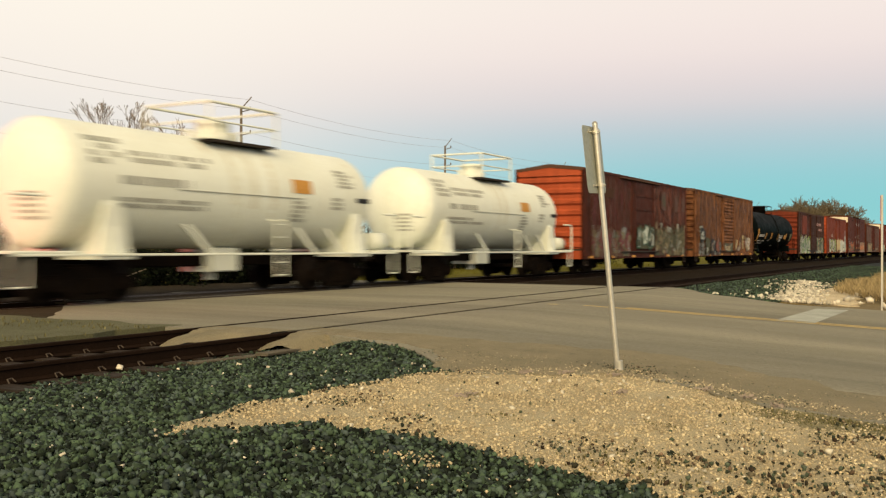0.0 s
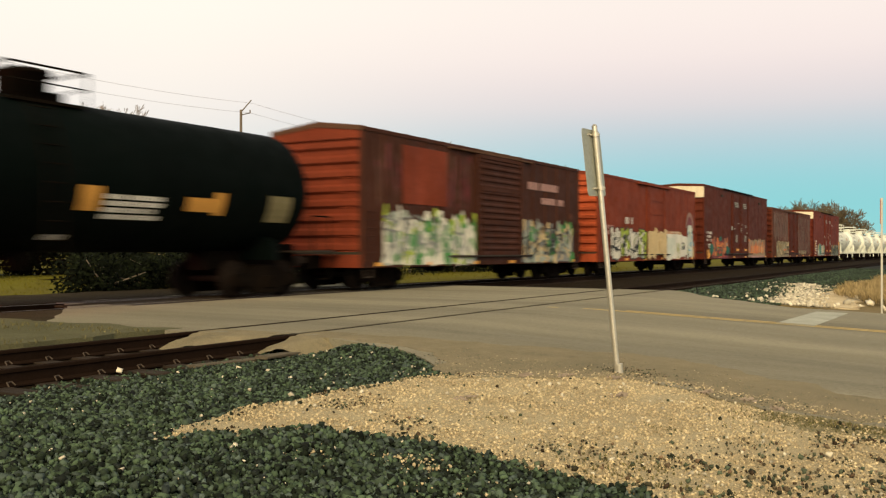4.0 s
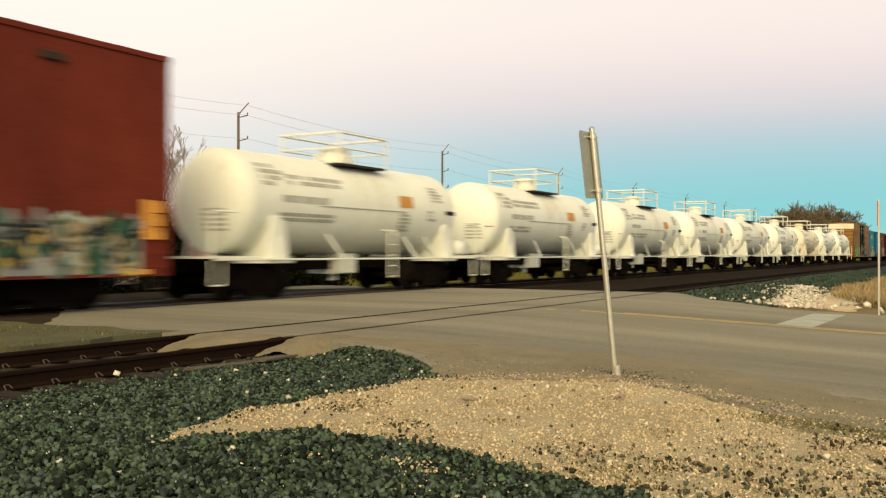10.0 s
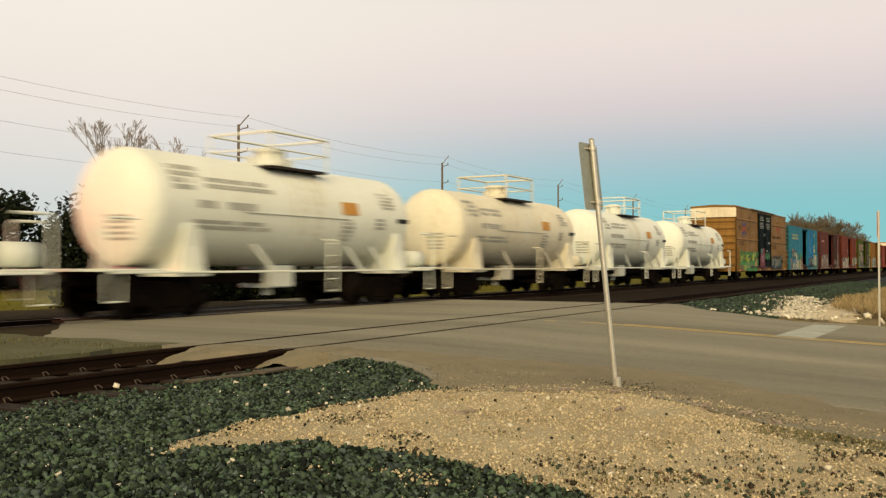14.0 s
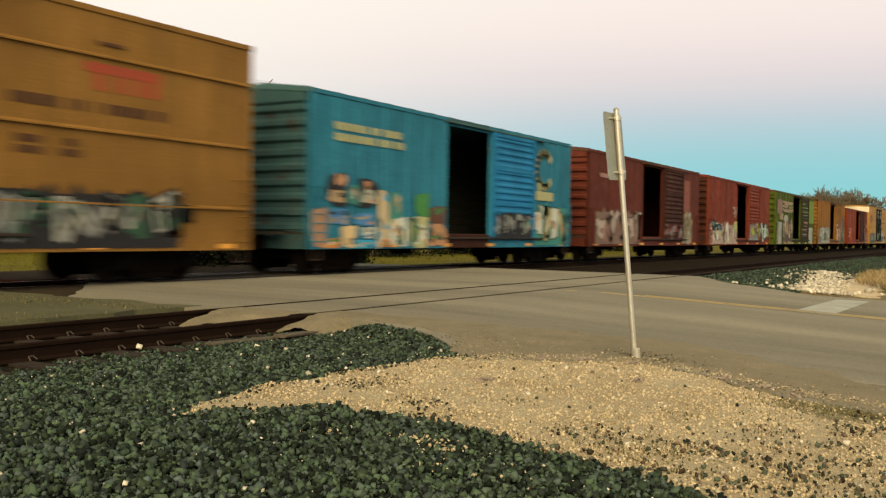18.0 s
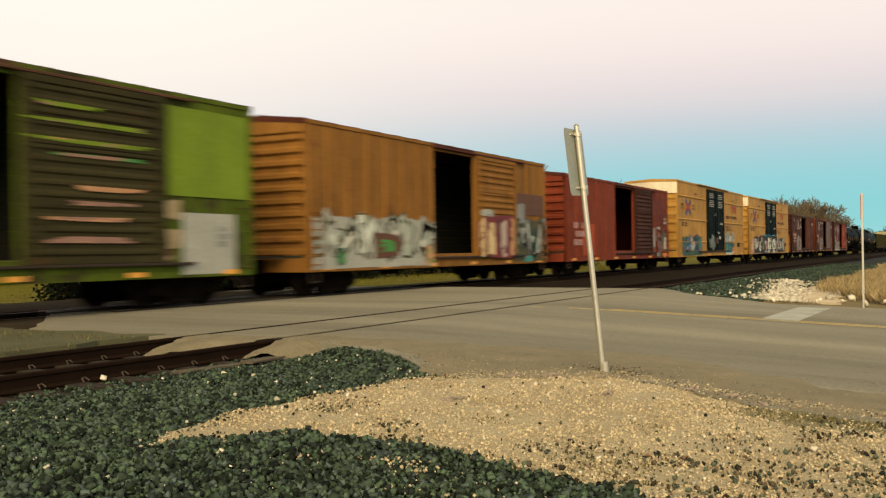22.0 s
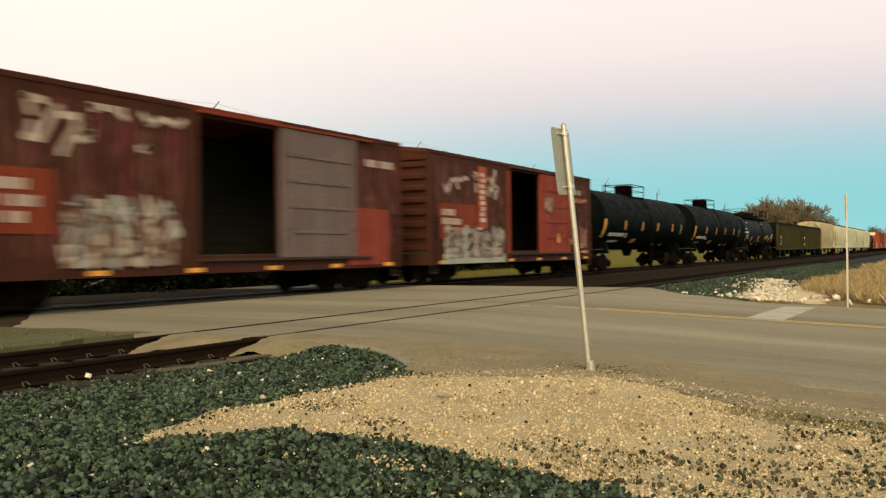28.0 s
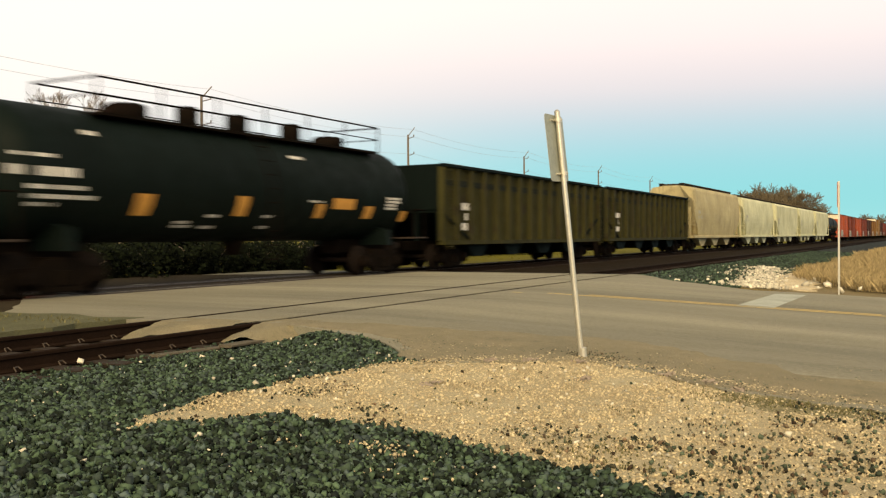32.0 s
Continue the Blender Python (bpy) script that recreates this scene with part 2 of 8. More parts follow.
    "white_tank": mat("white_tank_paint", (0.69, 0.72, 0.645), 0.5, 0, (0.60, 0.62, 0.53), 0.7, 0.8, 18, 0.06, 0.08, 20, 0.13, (0.50, 0.42, 0.29), (0.50, 0.42, 0.29), 0.68, stretch=(1, 1, 0.35)),
    "cream_tank": mat("cream_tank_paint", (0.70, 0.67, 0.53), 0.55, 0, (0.57, 0.53, 0.40), 0.8, 0.9, 18, 0.1, 0.1, 20, 0.25, (0.36, 0.28, 0.18), (0.40, 0.30, 0.18), 0.64, stretch=(1, 1, 0.35)),
    "tank_stain": mat("tank_stain", (0.56, 0.53, 0.42), 0.6, 0, (0.64, 0.66, 0.57), 1.2, 0.9, 20, 0.1, stretch=(1, 1, 0.4)),
    "black_tank": paint("black_tank_paint", (0.0016, 0.0036, 0.0030), 0.3, 0.2, 0.6, (0.005, 0.004, 0.003), 0.66, spec=0.02),
    "grey_tank": paint("grey_tank_paint", (0.0042, 0.0080, 0.0066), 0.3, 0.2, 0.6, (0.012, 0.009, 0.007), 0.66, spec=0.05),
    "cream_cap": paint("cream_end_cap", (0.80, 0.70, 0.50), 0.2, 0.2, 0.55, (0.4, 0.28, 0.15), 0.7),
    "rust_roof": paint("rusty_roof", (0.10, 0.052, 0.032), 0.6, 0.3, 0.75),
    "red_orange": paint("orange_red_paint", (0.42, 0.085, 0.032), 0.5, 0.3),
    "rust_red": paint("weathered_red_brown_paint", (0.0861, 0.0246, 0.0148), 0.7, 0.55, 0.65, (0.0369, 0.018, 0.0115), 0.52),
    "rust_orange": paint("rusty_orange_paint", (0.25, 0.105, 0.045), 0.9, 0.7, 0.7, (0.085, 0.034, 0.017), 0.47),
    "dark_red": paint("dark_red_paint", (0.0612, 0.0216, 0.013), 0.4, 0.4),
    "red": paint("boxcar_red_paint", (0.2, 0.0409, 0.0186), 0.3, 0.3),
    "bright_red": paint("bright_red_paint", (0.265, 0.054, 0.036), 0.35, 0.35),
    "hicube_brown": paint("brown_red_paint", (0.103, 0.0225, 0.0108), 0.3, 0.5),
    "maroon_paint": paint("maroon_boxcar_paint", (0.13, 0.033, 0.02), 0.3, 0.35),
    "moss_door": paint("mossy_brown_door_paint", (0.045, 0.04, 0.016), 0.5, 0.5),
    "hicube_red": paint("oxide_red_paint", (0.161, 0.0294, 0.0156), 0.2, 0.2),
    "brown": paint("faded_brown_paint", (0.135, 0.0468, 0.0288), 0.6, 0.6, 0.7, (0.252, 0.171, 0.117), 0.58),
    "ttx": paint("ochre_yellow_paint", (0.268, 0.140, 0.034), 0.25, 0.3, 0.55, (0.20, 0.092, 0.030), 0.66),
    "ttx_bright": paint("bright_yellow_paint", (0.455, 0.245, 0.052), 0.25, 0.2, 0.55, (0.36, 0.17, 0.042), 0.68),
    "old_yellow": paint("old_ochre_paint", (0.27, 0.125, 0.027), 0.6, 0.5, 0.65, (0.13, 0.05, 0.02), 0.56),
    # black door paint; on hopper ends it paints the shade between cars
    "door_black": paint("blackish_green_door_and_end_shade", (0.0042, 0.0075, 0.0064), 0.2, 0.2, 0.6, (0.010, 0.009, 0.007), 0.68, spec=0.03),
    "door_grey": paint("grey_door_paint", (0.16, 0.125, 0.12), 0.4, 0.3),
    "blue": paint("faded_blue_paint", (0.032, 0.205, 0.310), 0.35, 0.4, 0.6, (0.07, 0.13, 0.13), 0.60),
    "blue_end": paint("rust_stained_blue_end_paint", (0.045, 0.105, 0.110), 0.7, 0.5, 0.7, (0.05, 0.03, 0.02), 0.52),
    "blue_roof": paint("weathered_teal_roof_paint", (0.06, 0.13, 0.135), 0.4, 0.3, 0.7, (0.06, 0.05, 0.04), 0.6),
    "blue_door": paint("bright_blue_paint", (0.02, 0.20, 0.42), 0.2, 0.25, 0.55, (0.05, 0.08, 0.1), 0.68),
    "green": paint("moss_green_paint", (0.088, 0.125, 0.011), 0.8, 0.6, 0.65, (0.0352, 0.0282, 0.0141), 0.50),
    "olive": paint("olive_hopper_paint", (0.038, 0.035, 0.009), 0.6, 0.6, 0.65, (0.022, 0.016, 0.008), 0.52),
    "cream_hopper": paint("cream_hopper_paint", (0.52, 0.42, 0.25), 0.3, 0.3, 0.6, (0.3, 0.2, 0.1), 0.64),
    "pale_hopper": paint("pale_green_hopper_paint", (0.60, 0.59, 0.38), 0.25, 0.2, 0.6, (0.4, 0.32, 0.18), 0.66),
    "grey_hopper": paint("grey_hopper_paint", (0.47, 0.40, 0.22), 0.3, 0.3, 0.6, (0.25, 0.18, 0.1), 0.64),
}
for key, col in dict(t_white=(0.66, 0.64, 0.55), t_pale=(0.34, 0.38, 0.32), t_green=(0.06, 0.24, 0.06), t_lime=(0.34, 0.44, 0.05), t_orange=(0.62, 0.20, 0.05), t_red=(0.42, 0.06, 0.04),
                     t_pink=(0.42, 0.24, 0.21), t_teal=(0.05, 0.235, 0.20), t_jade=(0.008, 0.115, 0.085), t_blue=(0.06, 0.20, 0.42), t_black=(0.02, 0.02, 0.022), t_cream=(0.60, 0.455, 0.235), t_grey=(0.22, 0.23, 0.22),
                     t_maroon=(0.16, 0.03, 0.035), t_purple=(0.16, 0.07, 0.16), t_forest=(0.03, 0.085, 0.05), t_straw=(0.40, 0.40, 0.20), t_brick=(0.24, 0.075, 0.045), t_camo=(0.07, 0.065, 0.03), t_mint=(0.56, 0.60, 0.52), t_sky=(0.03, 0.30, 0.50), t_yellow=(0.55, 0.40, 0.08), t_rustlight=(0.28, 0.125, 0.055), t_rose=(0.27, 0.155, 0.12), t_dust=(0.20, 0.135, 0.10), t_olive=(0.17, 0.145, 0.075), t_khaki=(0.33, 0.26, 0.15), t_brown=(0.11, 0.05, 0.03), t_peach=(0.46, 0.25, 0.13), t_shell=(0.44, 0.36, 0.30), t_leaf=(0.15, 0.225, 0.012), t_ash=(0.34, 0.35, 0.31), t_ember=(0.52, 0.13, 0.045), t_deep=(0.015, 0.085, 0.12)).items():
    M[key] = mat("spray_" + key[2:], col, 0.6, 0, tuple(0.7 * q for q in col), 1.6, 0.8, 12, 0.15)


SIGNAL = mat("signal_red_lens", (0.5, 0.02, 0.015), 0.3, 0)
SIGNAL.node_tree.nodes["Principled BSDF"].inputs["Emission Color"].default_value = (1.0, 0.05, 0.03, 1)
SIGNAL.node_tree.nodes["Principled BSDF"].inputs["Emission Strength"].default_value = 12.0
M["signal_red"] = SIGNAL


# ---- mesh helpers ----
class Build:
    """Collects boxes, tubes, prisms and discs for one mesh."""

    def __init__(self):
        self.v, self.f, self.m, self.s = [], [], [], []

    def add(self, verts, faces, mi=0, smooth=False):
        o = len(self.v)
        self.v += [tuple(q) for q in verts]
        self.f += [tuple(o + i for i in q) for q in faces]
        self.m += [mi] * len(faces)
        self.s += [smooth] * len(faces)
        return self

    def box(self, x0, x1, y0, y1, z0, z1, mi=0, c=0.0):
        """A box; c takes off its upright and lengthwise edges."""
        if c <= 0:
            v = [(x, y, z) for x in (x0, x1) for y in (y0, y1) for z in (z0, z1)]
            return self.add(v, [(0, 1, 3, 2), (4, 6, 7, 5), (0, 4, 5, 1), (2, 3, 7, 6), (0, 2, 6, 4), (1, 5, 7, 3)], mi)
        ring = [(y0 + c, z0), (y1 - c, z0), (y1, z0 + c), (y1, z1 - c), (y1 - c, z1), (y0 + c, z1), (y0, z1 - c), (y0, z0 + c)]
        return self.prism(ring, x0, x1, mi)

    def prism(self, ring, x0, x1, mi=0, smooth=False, caps=True, axis="x"):
        n = len(ring)
        put = {"x": lambda t, a, b: (t, a, b), "y": lambda t, a, b: (a, t, b), "z": lambda t, a, b: (a, b, t)}[axis]
        v = [put(x0, a, b) for a, b in ring] + [put(x1, a, b) for a, b in ring]
        f = [(i, (i + 1) % n, n + (i + 1) % n, n + i) for i in range(n)]
        self.add(v, f, mi, smooth)
        if caps:
            self.add(v, [tuple(range(n))[::-1], tuple(range(n, 2 * n))], mi)
        return self

    def tube(self, p, q, r, n=8, mi=0, r2=None, smooth=True, caps=True):
        p, q = Vector(p), Vector(q)
        d = (q - p).normalized()
        a = d.orthogonal().normalized()
        b = d.cross(a)
        r2 = r if r2 is None else r2
        ring = [a * math.cos(math.tau * i / n) + b * math.sin(math.tau * i / n) for i in range(n)]
        v = [p + r * c for c in ring] + [q + r2 * c for c in ring]
        self.add(v, [(i, (i + 1) % n, n + (i + 1) % n, n + i) for i in range(n)], mi, smooth)
        if caps:
            self.add(v, [tuple(range(n))[::-1], tuple(range(n, 2 * n))], mi)
        return self

    def path(self, pts, r, n=6, mi=0):
        for p, q in zip(pts, pts[1:]):
            self.tube(p, q, r, n, mi)
        return self

    def lathe(self, prof, n, center, axis="x", mi=0, smooth=True):
        """prof: rows of (along, radius)."""
        cx, cy, cz = center
        v, f = [], []
        for t, r in prof:
            for i in range(n):
                a = math.tau * i / n
                u, w = r * math.cos(a), r * math.sin(a)
                v.append((cx + t, cy + u, cz + w) if axis == "x" else (cx + u, cy + t, cz + w) if axis == "y" else (cx + u, cy + w, cz + t))
        for k in range(len(prof) - 1):
            for i in range(n):
                j = (i + 1) % n
                f.append((k * n + i, k * n + j, (k + 1) * n + j, (k + 1) * n + i))
        f.append(tuple(range(n))[::-1])
        f.append(tuple((len(prof) - 1) * n + i for i in range(n)))
        return self.add(v, f, mi, smooth)

    def poly(self, pts, mi=0):
        return self.add(pts, [tuple(range(len(pts)))], mi)

    def mesh(self, name, mats):
        me = bpy.data.meshes.new(name)
        me.from_pydata(self.v, [], self.f)
        for m in mats if isinstance(mats, (list, tuple)) else [mats]:
            me.materials.append(M[m] if isinstance(m, str) else m)
        me.polygons.foreach_set("material_index", self.m)
        me.polygons.foreach_set("use_smooth", self.s)
        bm = bmesh.new()
        bm.from_mesh(me)
        bmesh.ops.recalc_face_normals(bm, faces=bm.faces)
        bm.to_mesh(me)
        bm.free()
        return me


def part(name, b, mats, parent=None, label="", at=None):
    ob = new(name, b.mesh(name, mats) if isinstance(b, Build) else b)
    if parent:
        ob.parent = parent
    if at is not None:
        ob.matrix_basis = at
    if label:
        tagged(ob, label)
    return ob


def root(name, label, category, group="", at=None, kind=""):
    ob = new(name)
    ob.empty_display_size = 0.3
    if at is not None:
        ob.matrix_basis = at
    return tagged(ob, label, category, group, kind)


# ---- ground ----
SIDING, MAIN, GAUGE = 8.725, 16.15, 0.755


def zg(y):
    return 0.0 if y >= 7 else max(-0.5, -0.055 * (7 - y))


def ground_sheet():
    xs = [-3000, -800, -250, -80, -30, -10, 0, 10, 20, 30, 60, 120, 250, 500, 1000, 3000]
    ys = [-3000, -800, -250, -80, -30, -12, -2.09, 2, 4.5, 7, 7.6, 12, 19, 21, 30, 45, 80, 150, 300, 700, 3000]
    b = Build()
    v = [(x, y, zg(y) - 0.07 - (0.28 if 4 <= y <= 19 else 0) - (0.12 if y > 19 else 0)) for y in ys for x in xs]
    n = len(xs)
    b.add(v, [(j * n + i, j * n + i + 1, (j + 1) * n + i + 1, (j + 1) * n + i) for j in range(len(ys) - 1) for i in range(n - 1)])
    tagged(part("ground", b, "grass"), "yellow-green grass field and bare dirt round the crossing", "ground", kind="structure")


def rough_outline(pts, step, wobble, seed):
    """Closed outline through pts with short, wandering steps."""
    out = []
    for k, (p, q) in enumerate(zip(pts, pts[1:] + pts[:1])):
        p, q = Vector(p), Vector(q)
        d = q - p
        n = max(1, min(80, int(d.length / step)))
        nor = Vector((-d.y, d.x)).normalized()
        for i in range(n):
            a = p + d * i / n
            s = noise.noise((a.x * 1.3 + seed, a.y * 1.3, 0)) * wobble + noise.noise((a.x * 5 + seed, a.y * 5, 3)) * wobble * 0.4
            out.append(a + nor * s)
    return out


def sheet(name, pts, lift, thick, mats, label, category, ylo=-1e4, yhi=1e4, step=0.25, wobble=0.12, seed=1.0, parent=None, falls=()):
    """A layer that lies on the ground inside an outline, cut between ylo and yhi."""
    bm = bmesh.new()
    bm.faces.new([bm.verts.new((p.x, p.y, 0)) for p in rough_outline(pts, step, wobble, seed)])
    for y in (7.0, -2.09, *falls):
        bmesh.ops.bisect_plane(bm, geom=bm.verts[:] + bm.edges[:] + bm.faces[:], plane_co=(0, y, 0), plane_no=(0, 1, 0))
    for y, out, inn in ((ylo, False, True), (yhi, True, False)):
        bmesh.ops.bisect_plane(bm, geom=bm.verts[:] + bm.edges[:] + bm.faces[:], plane_co=(0, y, 0), plane_no=(0, 1, 0), clear_outer=out, clear_inner=inn)
    bmesh.ops.triangulate(bm, faces=bm.faces[:])
    low = bmesh.ops.extrude_face_region(bm, geom=bm.faces[:])["geom"]
    done = {q for q in low if isinstance(q, bmesh.types.BMVert)}
    for v in bm.verts:
        v.co.z = zg(v.co.y) + lift - (0 if v in done else thick)
    bmesh.ops.recalc_face_normals(bm, faces=bm.faces[:])
    me = bpy.data.meshes.new(name)
    bm.to_mesh(me)
    bm.free()
    me.materials.append(M[mats])
    ob = part(name, me, None, parent)
    return ob if parent else tagged(ob, label, category, kind="structure")


ROAD = [(14.2, 20.3), (13.0, 16.4), (11.2, 14.4), (9.7, 12.8), (9.5, 9.9), (9.9, 8.0), (9.55, 6.9), (9.4, 6.0), (8.95, 5.3), (8.2, 4.75), (8.55, 4.15), (9.5, 3.35), (9.25, 2.6), (9.0, 2.0), (8.68, 1.65), (8.6, 0.6),
        (8.5, -3), (8.5, -60), (23.2, -60), (23.3, 1.9), (22.7, 3.8), (23.7, 5.05), (24.1, 6.0), (26.6, 7.7), (26.8, 13.2), (26.8, 16), (26.6, 20.3)]


def road():
    cuts = [(-1e4, SIDING - GAUGE - 0.05), (SIDING - GAUGE + 0.11, SIDING + GAUGE - 0.11), (SIDING + GAUGE + 0.05, MAIN - GAUGE - 0.05),
            (MAIN - GAUGE + 0.11, MAIN + GAUGE - 0.11), (MAIN + GAUGE + 0.05, 1e4)]
    base = root("road", "worn grey-brown asphalt road over the railway crossing", "road", kind="structure")
    for i, (a, c) in enumerate(cuts):
        sheet("asphalt_panel", ROAD, 0.0, 0.15, "asphalt", "", "", a, c, 0.25, 0.10, 4.0, base)
    # dark boards along the main line rails stand in for the train's shade
    for y0, y1 in ((MAIN - GAUGE - 0.42, MAIN - GAUGE - 0.06), (MAIN - GAUGE + 0.12, MAIN - GAUGE + 0.46), (MAIN + GAUGE - 0.46, MAIN + GAUGE - 0.12), (MAIN + GAUGE + 0.06, MAIN + GAUGE + 0.4)):
        for k in range(5):
            part("crossing_timber", Build().box(13.4 + 2.65 * k, 16.02 + 2.65 * k, y0, y1, -0.1, 0.005, 0, 0.004), "tie", base)
    # centre line, worn, and the stop bar of the near lane
    b = Build()
    rnd = random.Random(3)
    for k in range(2):
        y = 7.55
        while y > -25:
            d = rnd.uniform(0.6, 1.6)
            x0 = 17.20 + (7.6 - y) * 0.14 + 0.24 * k
            x1 = 17.20 + (7.6 - y + d) * 0.14 + 0.24 * k
            y1 = y - d
            if rnd.random() < 0.93:
                b.poly([(x0, y, zg(y) + 0.004), (x0 + 0.16, y, zg(y) + 0.004), (x1 + 0.16, y1, zg(y1) + 0.004), (x1, y1, zg(y1) + 0.004)])
            y = y1 - 0.02
    part("centre_line", b, "yellow_line", base)
    b = Build()
    b.poly([(18.0, 2.66, zg(2.66) + 0.004), (22.35, 2.58, zg(2.58) + 0.004), (22.0, 3.2, zg(3.2) + 0.004), (17.92, 3.32, zg(3.32) + 0.004)])
    part("stop_bar", b, "white_line", base)


TAN = [(4.38, 4.80), (5.42, 5.02), (6.7, 4.98), (8.1, 4.78), (8.8, 4.3), (9.75, 3.3), (9.4, 2.5), (9.1, 1.6), (8.9, 0.5), (8.8, -4), (5.0, -4), (5.15, 0.5), (5.26, 1.6), (5.36, 2.04),
       (5.42, 2.5), (5.52, 3.0), (5.58, 3.46), (5.34, 4.1), (4.85, 4.52)]

MOSS = [(8.15, 1.75), (8.6, 1.7), (8.85, 0.9), (8.8, 0.2), (8.35, 0.1), (8.1, 0.8)]


def inside(x, y, poly):
    hit = False
    for (x0, y0), (x1, y1) in zip(poly, poly[1:] + poly[:1]):
        if (y0 > y) != (y1 > y) and x < (x1 - x0) * (y - y0) / (y1 - y0) + x0:
            hit = not hit
    return hit


def zl(x, y):
    """Ballast beside the siding: it falls to the rails' foot and heaps up against the asphalt."""
    if y < 4.8:
        return zg(y)
    low = -0.121 - 0.065 * min(1, (y - 4.8) / 2.6)
    u = min(1, max(0, (x - 8.0) / 1.4)) * min(1, max(0, (7.3 - y) / 0.7))
    return low + (zg(y) - 0.02 - low) * u * u * (3 - 2 * u)


ICO_V, ICO_F = [], []


def chunk():
    ICO_V.extend((x * 0.66, y * 0.66, z * 0.66) for x in (-1, 1) for y in (-1, 1) for z in (-1, 1))
    for q in ((0, 1, 3, 2), (4, 6, 7, 5), (0, 4, 5, 1), (2, 3, 7, 6), (0, 2, 6, 4), (1, 5, 7, 3)):
        ICO_F.extend(((q[0], q[1], q[2]), (q[0], q[2], q[3])))


chunk()


def stones(name, spots, mats, label, category="gravel", jag=0.34, seed=0):
    """spots: rows of x, y, z, size. One object of broken stones."""
    rng = np.random.default_rng(seed)
    s = np.array(spots)
    n, base = len(s), np.array(ICO_V)
    v = base[None] + rng.uniform(-jag, jag, (n, len(base), 3))
    v = v * rng.uniform(0.55, 1.35, (n, 1, 3))
    q = np.linalg.qr(rng.normal(size=(n, 3, 3)))[0]
    v = np.einsum("nij,nkj->nki", q, v)
    a = rng.uniform(0, math.tau, n)
    c, d = np.cos(a), np.sin(a)
    x = v[:, :, 0] * c[:, None] - v[:, :, 1] * d[:, None]
    y = v[:, :, 0] * d[:, None] + v[:, :, 1] * c[:, None]
    v = np.stack([x, y, v[:, :, 2]], 2) * s[:, 3][:, None, None] * 0.5 + s[:, None, :3]
    f = (np.array(ICO_F)[None] + (np.arange(n) * len(base))[:, None, None]).reshape(-1, 3)
    me = bpy.data.meshes.new(name)
    me.vertices.add(n * len(base))
    me.vertices.foreach_set("co", v.reshape(-1))
    me.loops.add(len(f) * 3)
    me.loops.foreach_set("vertex_index", f.reshape(-1).astype(np.int32))
    me.polygons.add(len(f))
    me.polygons.foreach_set("loop_start", np.arange(0, len(f) * 3, 3, dtype=np.int32))
    me.polygons.foreach_set("loop_total", np.full(len(f), 3, dtype=np.int32))
    me.materials.append(M[mats])
    me.update(calc_edges=True)
    me.validate()
    return tagged(part(name, me, None), label, category, kind="stuff")


